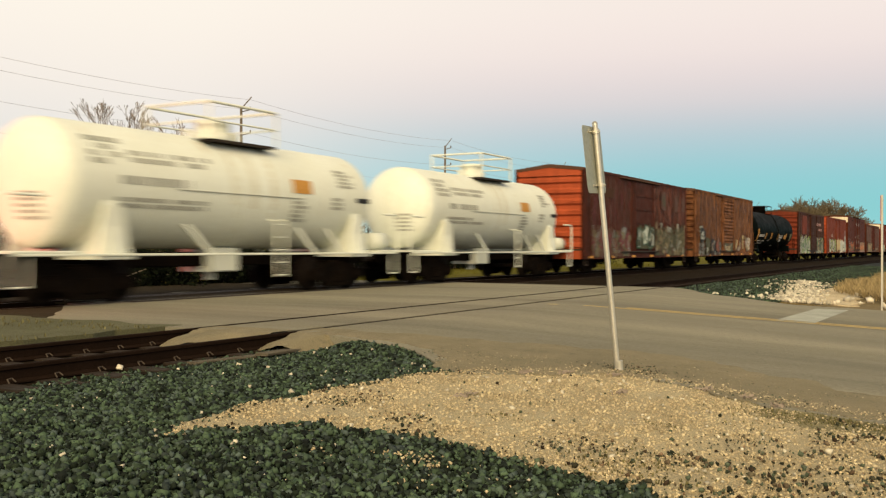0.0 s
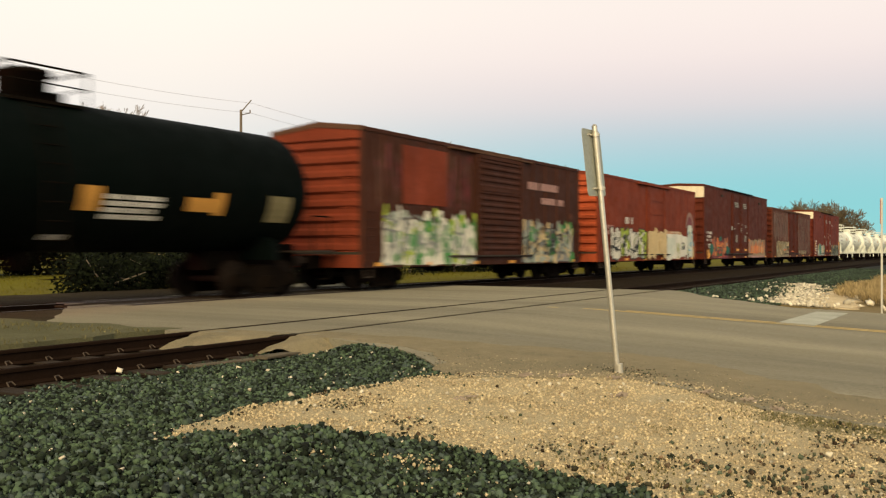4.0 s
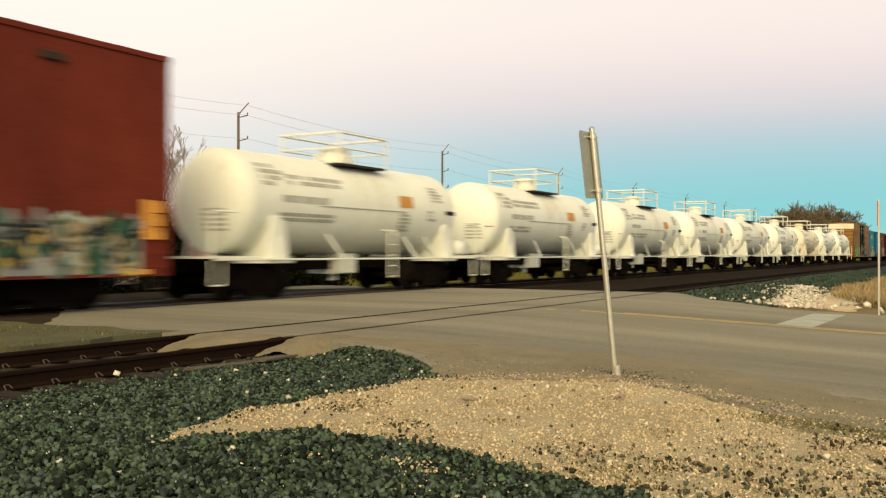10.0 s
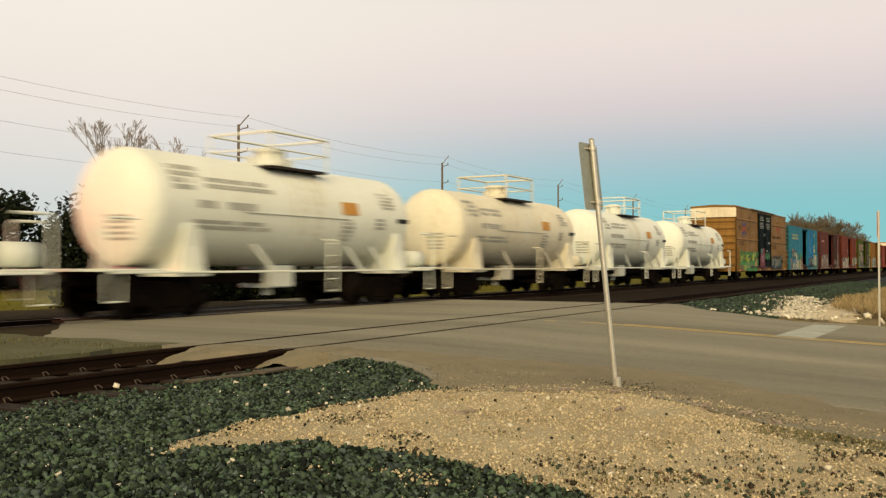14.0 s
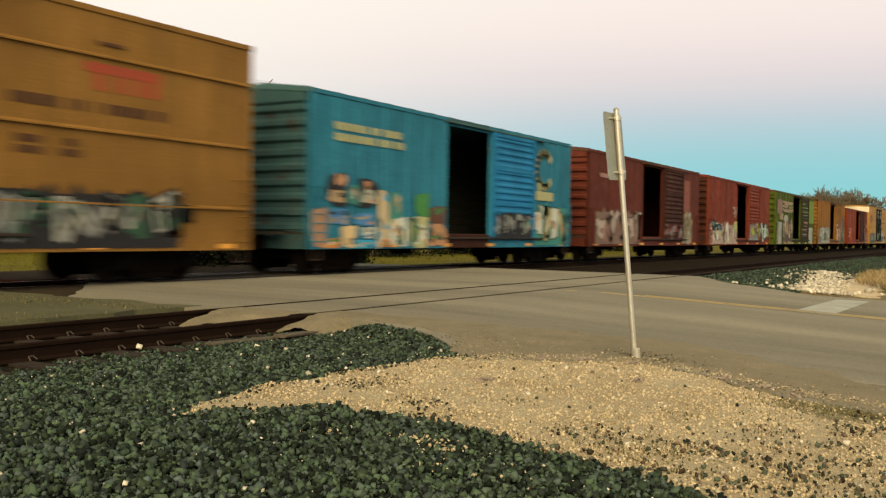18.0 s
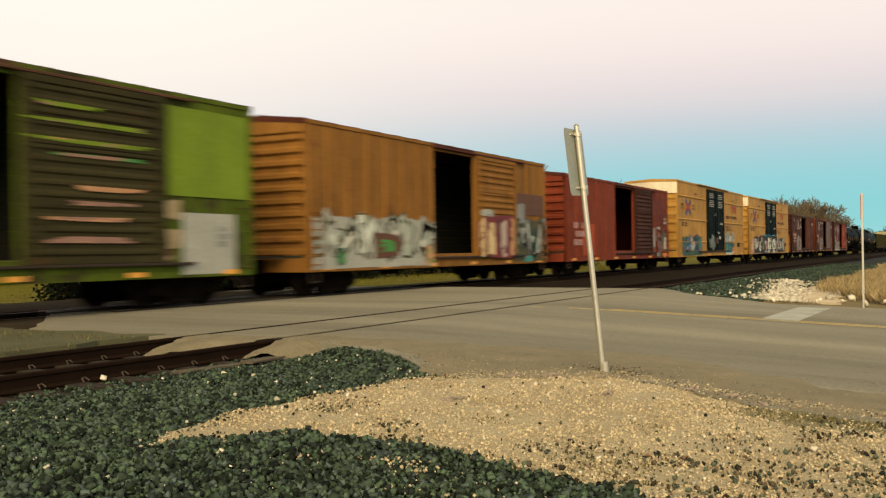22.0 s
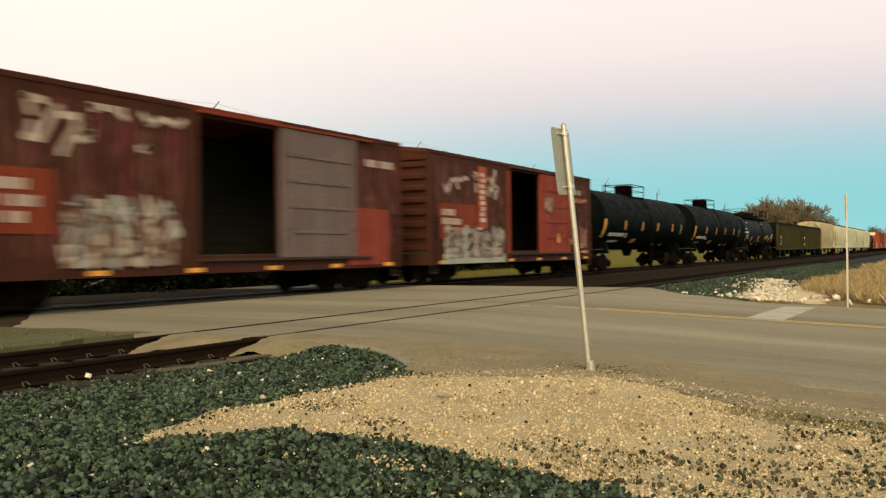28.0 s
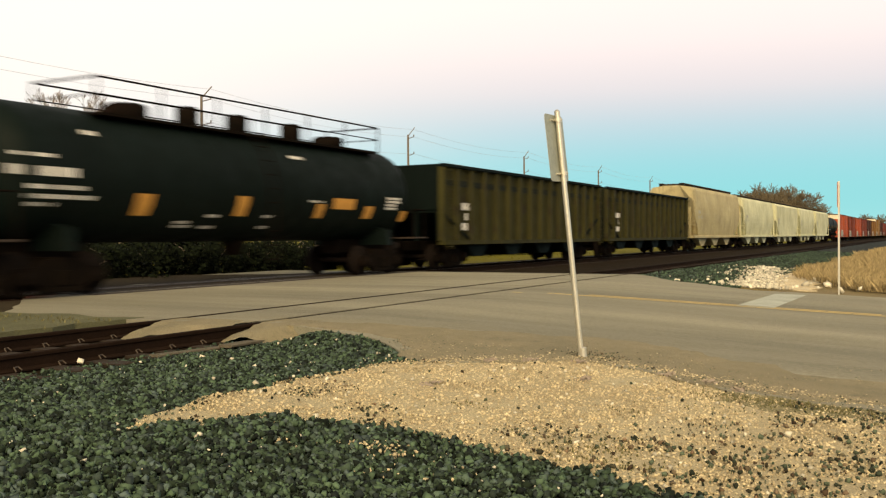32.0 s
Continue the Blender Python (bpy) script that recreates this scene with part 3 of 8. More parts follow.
def near_ground():
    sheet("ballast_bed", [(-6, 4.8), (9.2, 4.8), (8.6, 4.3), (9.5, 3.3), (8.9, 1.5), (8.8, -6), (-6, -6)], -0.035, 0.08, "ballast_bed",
          "ballast bed beside the gravel tongue, darkened for shade between the stones", "gravel", step=0.4, wobble=0.0)
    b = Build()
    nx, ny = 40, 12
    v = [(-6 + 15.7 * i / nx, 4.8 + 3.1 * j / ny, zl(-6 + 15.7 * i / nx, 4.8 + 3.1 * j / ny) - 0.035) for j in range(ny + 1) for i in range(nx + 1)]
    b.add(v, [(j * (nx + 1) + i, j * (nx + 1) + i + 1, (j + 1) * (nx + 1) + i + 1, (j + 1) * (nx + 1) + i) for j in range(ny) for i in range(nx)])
    tagged(part("ballast_slope", b, "ballast_bed"), "ballast slope beside the siding rails, darkened for shade between the stones", "gravel", kind="structure")
    sheet("gravel_tongue", TAN, -0.012, 0.06, "tan", "tongue of tan limestone gravel beside the asphalt", "gravel", step=0.12, wobble=0.16, seed=9.0)
    sheet("dust_fringe", [(9.9, 7.4), (9.7, 6.6), (9.5, 5.9), (9.0, 5.2), (8.3, 4.7), (8.6, 4.2), (9.55, 3.4), (9.3, 2.6), (9.0, 1.9), (8.75, 1.5), (8.7, -1.0), (9.5, -1.0), (10.1, 0.6), (10.6, 1.8), (11.1, 3.0), (11.2, 4.2), (10.8, 5.5), (10.6, 6.6), (10.2, 7.1)],
          0.004, 0.05, "dust", "tan dust blown over the asphalt's edge", "dust", step=0.1, wobble=0.35, seed=3.0)
    sheet("mossy_patch", MOSS, -0.009, 0.04, "moss", "patch of mossy dirt beside the asphalt", "dirt", step=0.08, wobble=0.2, seed=6.0)
    rnd = random.Random(11)
    loose = []
    dark, tan, pale = [], [], [(7.66, 6.95, -0.15, 0.06), (7.6, 6.5, -0.14, 0.055), (7.75, 6.42, -0.14, 0.04), (6.8, 7.82, -0.14, 0.055), (6.2, 5.05, -0.1, 0.06), (7.1, 0.95, -0.32, 0.07), (20.0, 24.2, -0.1, 0.18)]

    def edge(x, y):
        # a wandering border, so that the two gravels run into each other
        return inside(x + 0.16 * noise.noise((x * 2.2, y * 2.2, 5)) + 0.06 * noise.noise((x * 9, y * 9, 1)), y + 0.16 * noise.noise((x * 2.2, y * 2.2, 8)), TAN)

    def border(x, y):
        # near the rim of the tan tongue, on its ballast side
        return not (edge(x + 0.2, y) and edge(x - 0.2, y) and edge(x, y + 0.16) and edge(x, y - 0.16)) and x < 8.0

    for _ in range(112000):
        x, y = rnd.uniform(1.8, 9.7), rnd.uniform(0.2, 7.75)
        if inside(x, y, ROAD) or y > 0.62 * x + 5.6:
            continue
        t = edge(x, y)
        if not t and rnd.random() < (0.95 if y < 7.4 else 0.5):
            lump = 0.03 * noise.noise((x * 1.1, y * 1.1, 0)) + 0.012 * noise.noise((x * 3.3, y * 3.3, 4))
            dark.append((x, y, zl(x, y) + rnd.uniform(-0.034, 0.010) + lump, rnd.choice((0.020, 0.026, 0.032, 0.038, 0.046, 0.054))))
            if rnd.random() < 0.0045:
                pale.append((x, y, zl(x, y) + 0.016, 0.009 + 0.028 * rnd.random() ** 2.5))
        elif t:
            low = (x < 6.6 and y < 1.9 and noise.noise((x * 3, y * 3, 2)) > -0.1) or (y < 1.15 and noise.noise((x * 2.4, y * 3.4, 2)) > -0.02)
            wide = 0.19 if low else 0.10 if border(x, y) and noise.noise((x * 2.5, y * 2.5, 9)) > -0.1 else 0.004
            if rnd.random() < wide:
                loose.append((x, y, zg(y) + 0.001, 0.009 + 0.030 * rnd.random() ** 2.0))
    for _ in range(22000):  # coarser cover of the same ballast round the eye
        x, y = rnd.uniform(-5.5, 8.2), rnd.uniform(-5.5, 7.4)
        if (x < 1.8 or y < 0.2 or y > 0.62 * x + 5.6) and not inside(x, y, TAN):
            dark.append((x, y, zl(x, y) + rnd.uniform(-0.03, 0.0), rnd.uniform(0.04, 0.07)))
    for _ in range(62000):
        x, y = rnd.uniform(4.2, 9.7), rnd.uniform(0.2, 5.1)
        if x > 7.95 and y < 2.0 and rnd.random() < 0.5 and inside(x, y, MOSS):
            continue
        if edge(x, y) and not inside(x, y, ROAD):
            tan.append((x, y, zg(y) - 0.013 + rnd.uniform(-0.005, 0.007) + 0.012 * noise.noise((x * 2.1, y * 2.1, 6)), 0.006 + 0.021 * rnd.random() ** 2.0))
            if rnd.random() < 0.006:
                pale.append((x, y, zg(y), 0.014 + 0.028 * rnd.random() ** 2))
    for cx, cy, sx, sy, n in ((5.0, 3.12, 0.10, 0.17, 110), (4.75, 3.6, 0.08, 0.14, 30), (4.6, 2.7, 0.1, 0.2, 25)):  # tan grit spilt on the ballast
        for _ in range(n):
            x, y = rnd.gauss(cx, sx), rnd.gauss(cy, sy)
            tan.append((x, y, zg(y) + 0.012, 0.008 + 0.022 * rnd.random() ** 2))
    for _ in range(5200):  # loose grit thrown on the asphalt's edge
        x, y = rnd.uniform(8.4, 11.2), rnd.uniform(0.3, 5.6)
        if inside(x, y, ROAD) and noise.noise((x * 1.5, y * 1.5, 2)) + rnd.uniform(-0.3, 0.3) > (x - 9.3) * 0.35 - 0.1:
            (loose if rnd.random() < 0.6 else tan).append((x, y, zg(y) + 0.005, 0.004 + 0.010 * rnd.random() ** 2))
    for cx, cy, sx, sy, n in ((6.05, 2.35, 0.2, 0.26, 170), (6.0, 3.8, 0.12, 0.12, 70), (6.3, 4.5, 0.25, 0.12, 110), (6.9, 1.5, 0.3, 0.2, 160)):
        for _ in range(n):  # brown and olive crumbs in patches on the tan gravel
            x, y = rnd.gauss(cx, sx), rnd.gauss(cy, sy)
            loose.append((x, y, zg(y) + 0.002, 0.006 + 0.02 * rnd.random() ** 2))
    for _ in range(220):  # dark crumbs round the foot of the sign
        x, y = rnd.gauss(9.85, 0.16), rnd.gauss(3.3, 0.22)
        loose.append((x, y, zg(y) + 0.006, rnd.uniform(0.008, 0.02)))
    # ragged rim where the gravel runs out over the asphalt
    rim = [(8.1, 4.78), (8.8, 4.3), (9.75, 3.3), (9.4, 2.5), (9.1, 1.6), (8.9, 0.5)]
    for _ in range(1900):
        k = rnd.randrange(len(rim) - 1)
        u = rnd.random()
        x = rim[k][0] + (rim[k + 1][0] - rim[k][0]) * u + rnd.gauss(-0.05, 0.11)
        y = rim[k][1] + (rim[k + 1][1] - rim[k][1]) * u + rnd.gauss(-0.05, 0.11)
        (loose if rnd.random() < 0.16 else tan).append((x, y, zg(y) + 0.002, 0.006 + 0.02 * rnd.random() ** 2))
    stones("loose_dark_stones", loose, "loose_stone", "flat brown and dark stones strewn over the tan gravel", seed=6)
    stones("ballast_stones", dark, "ballast", "dark grey-green crushed ballast stones", seed=1)
    stones("tan_gravel_stones", tan, "tan_stone", "tan limestone gravel stones", seed=2)
    stones("pale_gravel_stones", pale, "pale_stone", "scattered pale limestone stones", seed=3)


def far_ground():
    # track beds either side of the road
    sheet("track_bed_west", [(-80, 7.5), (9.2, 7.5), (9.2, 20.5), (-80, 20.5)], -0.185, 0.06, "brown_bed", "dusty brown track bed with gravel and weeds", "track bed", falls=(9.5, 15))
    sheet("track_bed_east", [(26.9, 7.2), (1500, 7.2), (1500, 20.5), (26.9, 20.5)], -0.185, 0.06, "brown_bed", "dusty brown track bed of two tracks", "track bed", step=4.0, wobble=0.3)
    sheet("ground_between", [(-30, 10.0), (9.7, 10.0), (9.7, 14.6), (-30, 14.6)], 0.006, 0.1, "dirt", "grey dirt and weeds between the tracks", "dirt", wobble=0.25)
    # dirt beside the rail, its colour darkened for the train's shade
    sheet("rail_side_dirt", [(-30, 14.2), (8.6, 12.3), (9.9, 12.6), (11.4, 14.2), (13.4, 15.0), (14.6, 15.29), (-30, 15.29)], -0.006, 0.16, "dirt_shade", "brown dirt beside the main line rail, darkened for the train's shade", "dirt", wobble=0.2, seed=14.0)
    # two dark sheets laid over the asphalt as the train's painted shade
    sheet("crossing_dirt", [(12.6, MAIN - GAUGE + 0.52), (26.6, MAIN - GAUGE + 0.52), (26.6, MAIN + GAUGE - 0.52), (12.6, MAIN + GAUGE - 0.52)], 0.004, 0.04, "dirt_shade", "dark sheet for the train's shade on the crossing between the main line rails", "dirt", wobble=0.05, seed=4.0)
    sheet("far_side_dirt", [(12.0, 17.35), (24.5, 17.35), (23.0, 18.6), (22.0, 20.9), (12.0, 20.9)], 0.006, 0.2, "dirt_shade", "dark brown sheet for the train's shade on the far side of the main line", "dirt", wobble=0.3, seed=21.0)
    sheet("ballast_shoulder", [(23.6, 4.6), (24.6, 6.4), (27.0, 7.6), (400, 7.6), (400, 3.8), (60, 3.6), (36, 4.2), (30, 4.0)], -0.03, 0.08, "ballast_bed", "ballast shoulder of the siding, darkened for shade between the stones", "gravel", step=0.8, wobble=0.3)
    sheet("verge", [(23.4, 1.6), (23.3, -20), (120, -30), (400, -10), (400, 3.9), (60, 3.7), (36, 4.3), (24, 4.6)], -0.045, 0.05, "dry_bed", "dry tan grass verge beside the road", "grass", step=0.8, wobble=0.3)
    sheet("limestone_spill", [(24.3, 4.7), (24.6, 3.9), (24.3, 2.7), (27, 2.8), (33, 3.6), (37.5, 4.7), (38.5, 6.0), (36, 6.3), (30, 5.5), (26.5, 5.1)], -0.018, 0.05, "spill", "spill of fine tan limestone under the broken rocks", "gravel", step=0.3, wobble=0.35, seed=12.0)
    rnd = random.Random(5)
    rock, dark = [], []
    for _ in range(1500):
        u = rnd.random()
        x = 24.1 + 12.5 * u ** 1.35
        y = rnd.gauss(3.95 + 0.13 * (x - 24), 0.30) + (abs(rnd.gauss(0, 0.8)) if rnd.random() < 0.10 else 0)
        if 2.4 < y < 7.4:
            rock.append((x, y, zg(y) - 0.01, 0.03 + 0.11 * rnd.random() ** 2.2))
    for i in range(16):  # larger lumps by the post
        x = rnd.uniform(23.7, 30)
        rock.append((x, rnd.uniform(1.5, 3.3), zg(2.5) + 0.04, rnd.uniform(0.08, 0.2)))
    for _ in range(15000):
        x = 23.5 + 45 * rnd.random() ** 1.6
        y = rnd.uniform(4.3, 7.6)
        if not inside(x, y, ROAD):
            dark.append((x, y, zg(y) - 0.015 + 0.03 * noise.noise((x, y, 0)), rnd.uniform(0.03, 0.065)))
    stones("white_rock_pile", rock, "pale_stone", "heap of broken white limestone rocks beside the road", "rocks", seed=4)
    stones("shoulder_ballast_stones", dark, "ballast", "coarse grey-green ballast on the shoulder", seed=5)


def asphalt_lips():
    """Worn ends of the asphalt that run out over the siding's ties, and an old plank beside the rail."""
    for nm, x0, x1, y0, y1 in (("asphalt_lip", 8.75, 10.0, SIDING - GAUGE + 0.1, SIDING + GAUGE - 0.1), ("asphalt_lip", 9.0, 10.4, 7.05, SIDING - GAUGE - 0.05)):
        b, nx, ny = Build(), 34, 30
        v = []
        for j in range(ny + 1):
            for i in range(nx + 1):
                u, w = i / nx, j / ny
                z = 0.008 - 0.2 * max(0, 1 - u * 1.5 - 0.35 * math.sin(math.pi * w)) ** 1.3 + 0.035 * noise.noise((x0 + u * 4, w * 3, 2)) + 0.014 * noise.noise((x0 + u * 13, w * 11, 5))
                if y0 < 7.1:
                    z -= 0.2 * max(0, 1 - 2.6 * w) ** 1.4 * (1 - 0.6 * u)
                v.append((x0 + (x1 - x0) * u, y0 + (y1 - y0) * w, min(0.006, z)))
        b.add(v, [(j * (nx + 1) + i, j * (nx + 1) + i + 1, (j + 1) * (nx + 1) + i + 1, (j + 1) * (nx + 1) + i) for j in range(ny) for i in range(nx)], 0, True)
        tagged(part(nm, b, "dust"), "crumbling dusty edge of the asphalt beside the rails", "asphalt edge", kind="structure")
    plank = Build().box(0, 0.95, -0.09, 0.09, 0, 0.035, 0, 0.008)
    tagged(part("old_plank", plank, "old_timber", at=pose(8.42, 7.30, -0.15, 0, 1.0, 6)), "old weathered timber lying beside the siding rail", "timber")
    tagged(part("old_plank", Build().box(0, 1.1, -0.07, 0.07, 0, 0.03, 0, 0.008), "old_timber", at=pose(7.5, 7.5, -0.165, 0, 1.0, -3)), "short grey timber lying beside the siding rail", "timber")


def blades(name, spots, mats, label, seed, category="grass"):
    """spots: x, y, z, height. Tufts of three bent blades."""
    rnd = random.Random(seed)
    b = Build()
    for x, y, z, h in spots:
        for _ in range(3):
            a = rnd.uniform(0, math.tau)
            w, l = 0.007 + 0.010 * h, h * rnd.uniform(0.6, 1.1)
            dx, dy = math.cos(a) * w, math.sin(a) * w
            tx, ty = rnd.gauss(0, 0.35) * l, rnd.gauss(0, 0.35) * l
            b.add([(x - dx, y - dy, z), (x + dx, y + dy, z), (x + dx * 0.6 + tx * 0.4, y + dy * 0.6 + ty * 0.4, z + l * 0.6), (x + tx, y + ty, z + l)], [(0, 1, 2), (0, 2, 3)])
    me = bpy.data.meshes.new(name)
    me.from_pydata(b.v, [], b.f)
    me.materials.append(M[mats])
    return tagged(part(name, me, None), label, category, kind="stuff")


def verge_grass():
    rnd = random.Random(8)
    spots = []
    for _ in range(24000):
        x = 25.5 + 60 * rnd.random() ** 1.5
        y = rnd.uniform(-6, 3.9)
        if y > 3.9 - max(0, 30 - x) * 0.45:
            continue
        k = 0.5 + 0.5 * noise.noise((x * 0.25, y * 0.35, 4))
        spots.append((x, y, zg(y) - 0.03 + 0.35 * k * min(1, (x - 25) / 6) * max(0, 1 - abs(y - 0.5) / 5), 0.15 + 0.3 * k))
    blades("dry_grass_tufts", spots, "dry_grass", "tall dry tan grass on the verge", 6)
    weeds = []
    for _ in range(1500):
        x, y = rnd.uniform(2, 9.3), rnd.uniform(9.8, 14.4)
        if noise.noise((x * 0.6, y * 0.6, 1)) > 0.0:
            weeds.append((x, y, 0.004, rnd.uniform(0.02, 0.06)))
    for _ in range(160):
        x, y = rnd.uniform(7.6, 9.0), rnd.uniform(0.4, 1.9)
        weeds.append((x, y, zg(y) - 0.01, rnd.uniform(0.01, 0.025)))
    for cx, cy, sx, sy, n in ((5.95, 2.0, 0.2, 0.26, 150), (5.6, 1.75, 0.15, 0.25, 90), (8.4, 1.05, 0.13, 0.45, 420), (6.6, 3.3, 0.05, 0.1, 22), (7.2, 2.2, 0.05, 0.1, 20)):
        for _ in range(n):
            x, y = rnd.gauss(cx, sx), rnd.gauss(cy, sy)
            weeds.append((x, y, zg(y) - 0.01, rnd.uniform(0.012, 0.026)))
    blades("low_weeds", weeds, "weed", "sparse low green weeds in the gravel", 7)
    far = []
    for _ in range(7000):
        x, y = rnd.uniform(8, 75), rnd.uniform(21, 48)
        far.append((x, y, -0.2, rnd.uniform(0.05, 0.16)))
    blades("field_grass_tufts", far, "grass", "rough yellow-green grass behind the tracks", 8)


# ---- tracks ----
def rail_ring(y):
    return [(y - 0.07, -0.17), (y + 0.07, -0.17), (y + 0.07, -0.155), (y + 0.012, -0.135), (y + 0.012, -0.045), (y + 0.036, -0.036), (y + 0.036, -0.006), (y + 0.028, 0.0),
            (y - 0.028, 0.0), (y - 0.036, -0.006), (y - 0.036, -0.036), (y - 0.012, -0.045), (y - 0.012, -0.135), (y - 0.07, -0.155)]


def track(name, yc, label, worn):
    base = root(name, label, "railway track", kind="structure")
    for s in (-1, 1):
        b = Build().prism(rail_ring(yc + s * GAUGE), -80, 1500)
        b.box(-80, 1500, yc + s * GAUGE - 0.024, yc + s * GAUGE + 0.024, -0.004, 0.002, 1)
        part("rail", b, ["rail", "rail_head" if worn else "rail"], base)
    tie = Build().box(-0.115, 0.115, -1.3, 1.3, -0.32, -0.165, 0, 0.012).mesh("tie", "tie")
    clip = Build().path([(-0.03, -0.11, -0.16), (-0.03, -0.075, -0.12), (0.03, -0.06, -0.118), (0.045, -0.1, -0.15)], 0.008, 5).mesh("rail_clip", "spike")
    rnd = random.Random(int(yc))
    xs = [-7 + 0.52 * i for i in range(32)] + [26.9 + 0.52 * i for i in range(105)]
    for x in xs:
        part("tie", tie, None, base, at=pose(x + rnd.uniform(-0.03, 0.03), yc + rnd.uniform(-0.04, 0.04), rnd.uniform(-0.012, 0.004), 0, 0, rnd.uniform(-1.5, 1.5)))
    for x in xs[:32] if not worn else xs[:0]:
        for s in (-1, 1):
            part("rail_clip", clip, None, base, at=pose(x + 0.1, yc + s * GAUGE, 0))
    return base


# ---- signs, poles, wires ----
def road_sign():
    base = Vector((9.71, 3.40, zg(3.4)))
    top = Vector((-0.137, 0.237, 2.66))
    s = root("road_sign", "back of a road sign on a leaning galvanised steel post", "road sign", at=Matrix.Translation(base))
    b = Build()
    b.tube((0, 0, -0.25), top, 0.03, 12)
    b.tube(top, top + Vector((0, 0, 0.02)), 0.033, 12, r2=0.015)
    part("post", b, "galv", s)
    b = Build().tube((0.0, 0, -0.04), (-0.006, 0.01, 0.10), 0.042, 12)
    part("ground_sleeve", b, "galv", s)
    d = top.normalized()
    side = Vector((1.0, 0.045, 0))
    side = (side - d * side.dot(d)).normalized()
    nor = d.cross(side).normalized()
    if nor.y < 0:
        nor = -nor
    c = top * (1 - 0.395 / top.length)
    b = Build()
    w, h, r = 0.305, 0.36, 0.05
    ring = []
    for sx, sz, a0 in ((1, 1, 0), (-1, 1, 90), (-1, -1, 180), (1, -1, 270)):
        for k in range(5):
            a = radians(a0 + 22.5 * k)
            ring.append((sx * (w - r) + r * math.cos(a), sz * (h - r) + r * math.sin(a)))
    n = len(ring)
    lay = [[c + nor * t + side * (u - 0.03) + d * q for u, q in ring] for t in (0.036, 0.041)]
    b.add(lay[0] + lay[1], [tuple(range(n)), tuple(range(n, 2 * n))[::-1]] + [(i, (i + 1) % n, n + (i + 1) % n, n + i) for i in range(n)])
    part("sign_plate", b, "sign_back", s)
    for q in (0.30, -0.28):
        b = Build()
        e = c + d * q
        b.tube(e - side * 0.16 + nor * 0.03, e + side * 0.16 + nor * 0.03, 0.012, 6)
        b.tube(e - d * 0.022, e + d * 0.022, 0.04, 12)
        b.tube(e - nor * 0.05, e + nor * 0.03, 0.008, 6)
        part("clamp", b, "galv", s)


def far_post():
    s = root("marker_sign", "slim marker sign with a faded red plate on a steel post", "road sign", at=pose(23.6, 2.02, zg(2.0)))
    b = Build()
    b.prism([(-0.03, -0.02), (0.03, -0.02), (0.03, 0.02), (0.015, 0.02), (0.012, 0), (-0.012, 0), (-0.015, 0.02), (-0.03, 0.02)], -0.2, 2.62, 0, axis="z")
    part("post", b, "galv", s)
    b = Build().box(-0.11, 0.11, 0.022, 0.03, 2.02, 2.6, 0)
    part("sign_plate", b, "sign_red", s)
    for z in (2.1, 2.5):
        part("bolt", Build().tube((0, -0.03, z), (0, 0.03, z), 0.012, 6), "galv", s)


def crossing_signal():
    """Flasher mast on the far side of the line; its red light falls through the gaps between the cars."""
    s = root("crossing_signal", "railway crossing signal mast with two glowing red lamps", "crossing signal", at=pose(5.2, 20.6, -0.2))
    part("mast", Build().tube((0, 0, -0.2), (0, 0, 4.4), 0.065, 12), "galv", s)
    part("base", Build().tube((0, 0, 0.0), (0, 0, 0.35), 0.2, 12, r2=0.12), "galv", s)
    part("cross_arm", Build().tube((-0.5, 0, 2.75), (0.5, 0, 2.75), 0.035, 8), "galv", s)
    for k in (-1, 1):
        part("crossbuck_board", Build().prism([(-0.6, -0.1), (0.6, -0.1), (0.6, 0.1), (-0.6, 0.1)], -0.02, 0.0, axis="y"), "white_paint", s, at=pose(0, -0.09 - 0.025 * (k > 0), 3.9, 0, 45 * k, 0))
        hood = part("lamp_hood", Build().lathe([(0.0, 0.05), (-0.03, 0.24), (-0.05, 0.24), (-0.05, 0.12)], 18, (0.45 * k, 0, 2.75), "y"), "dark_iron", s)
        part("lens", Build().lathe([(-0.06, 0.1), (-0.075, 0.05)], 16, (0.45 * k, 0, 2.75), "y"), "signal_red", hood)
    lamp = new("signal_light", bpy.data.lights.new("signal_light", "SPOT"))
    lamp.data.energy, lamp.data.color, lamp.data.shadow_soft_size = 1500, (1.0, 0.06, 0.04), 0.12
    lamp.data.spot_size, lamp.data.spot_blend = radians(60), 0.6
    lamp.matrix_world = look((5.4, 20.4, 2.55), (11.5, 15.6, 2.3))


POLES = [(60.8 + 35.0 * i, 55.0) for i in range(-3, 9)]


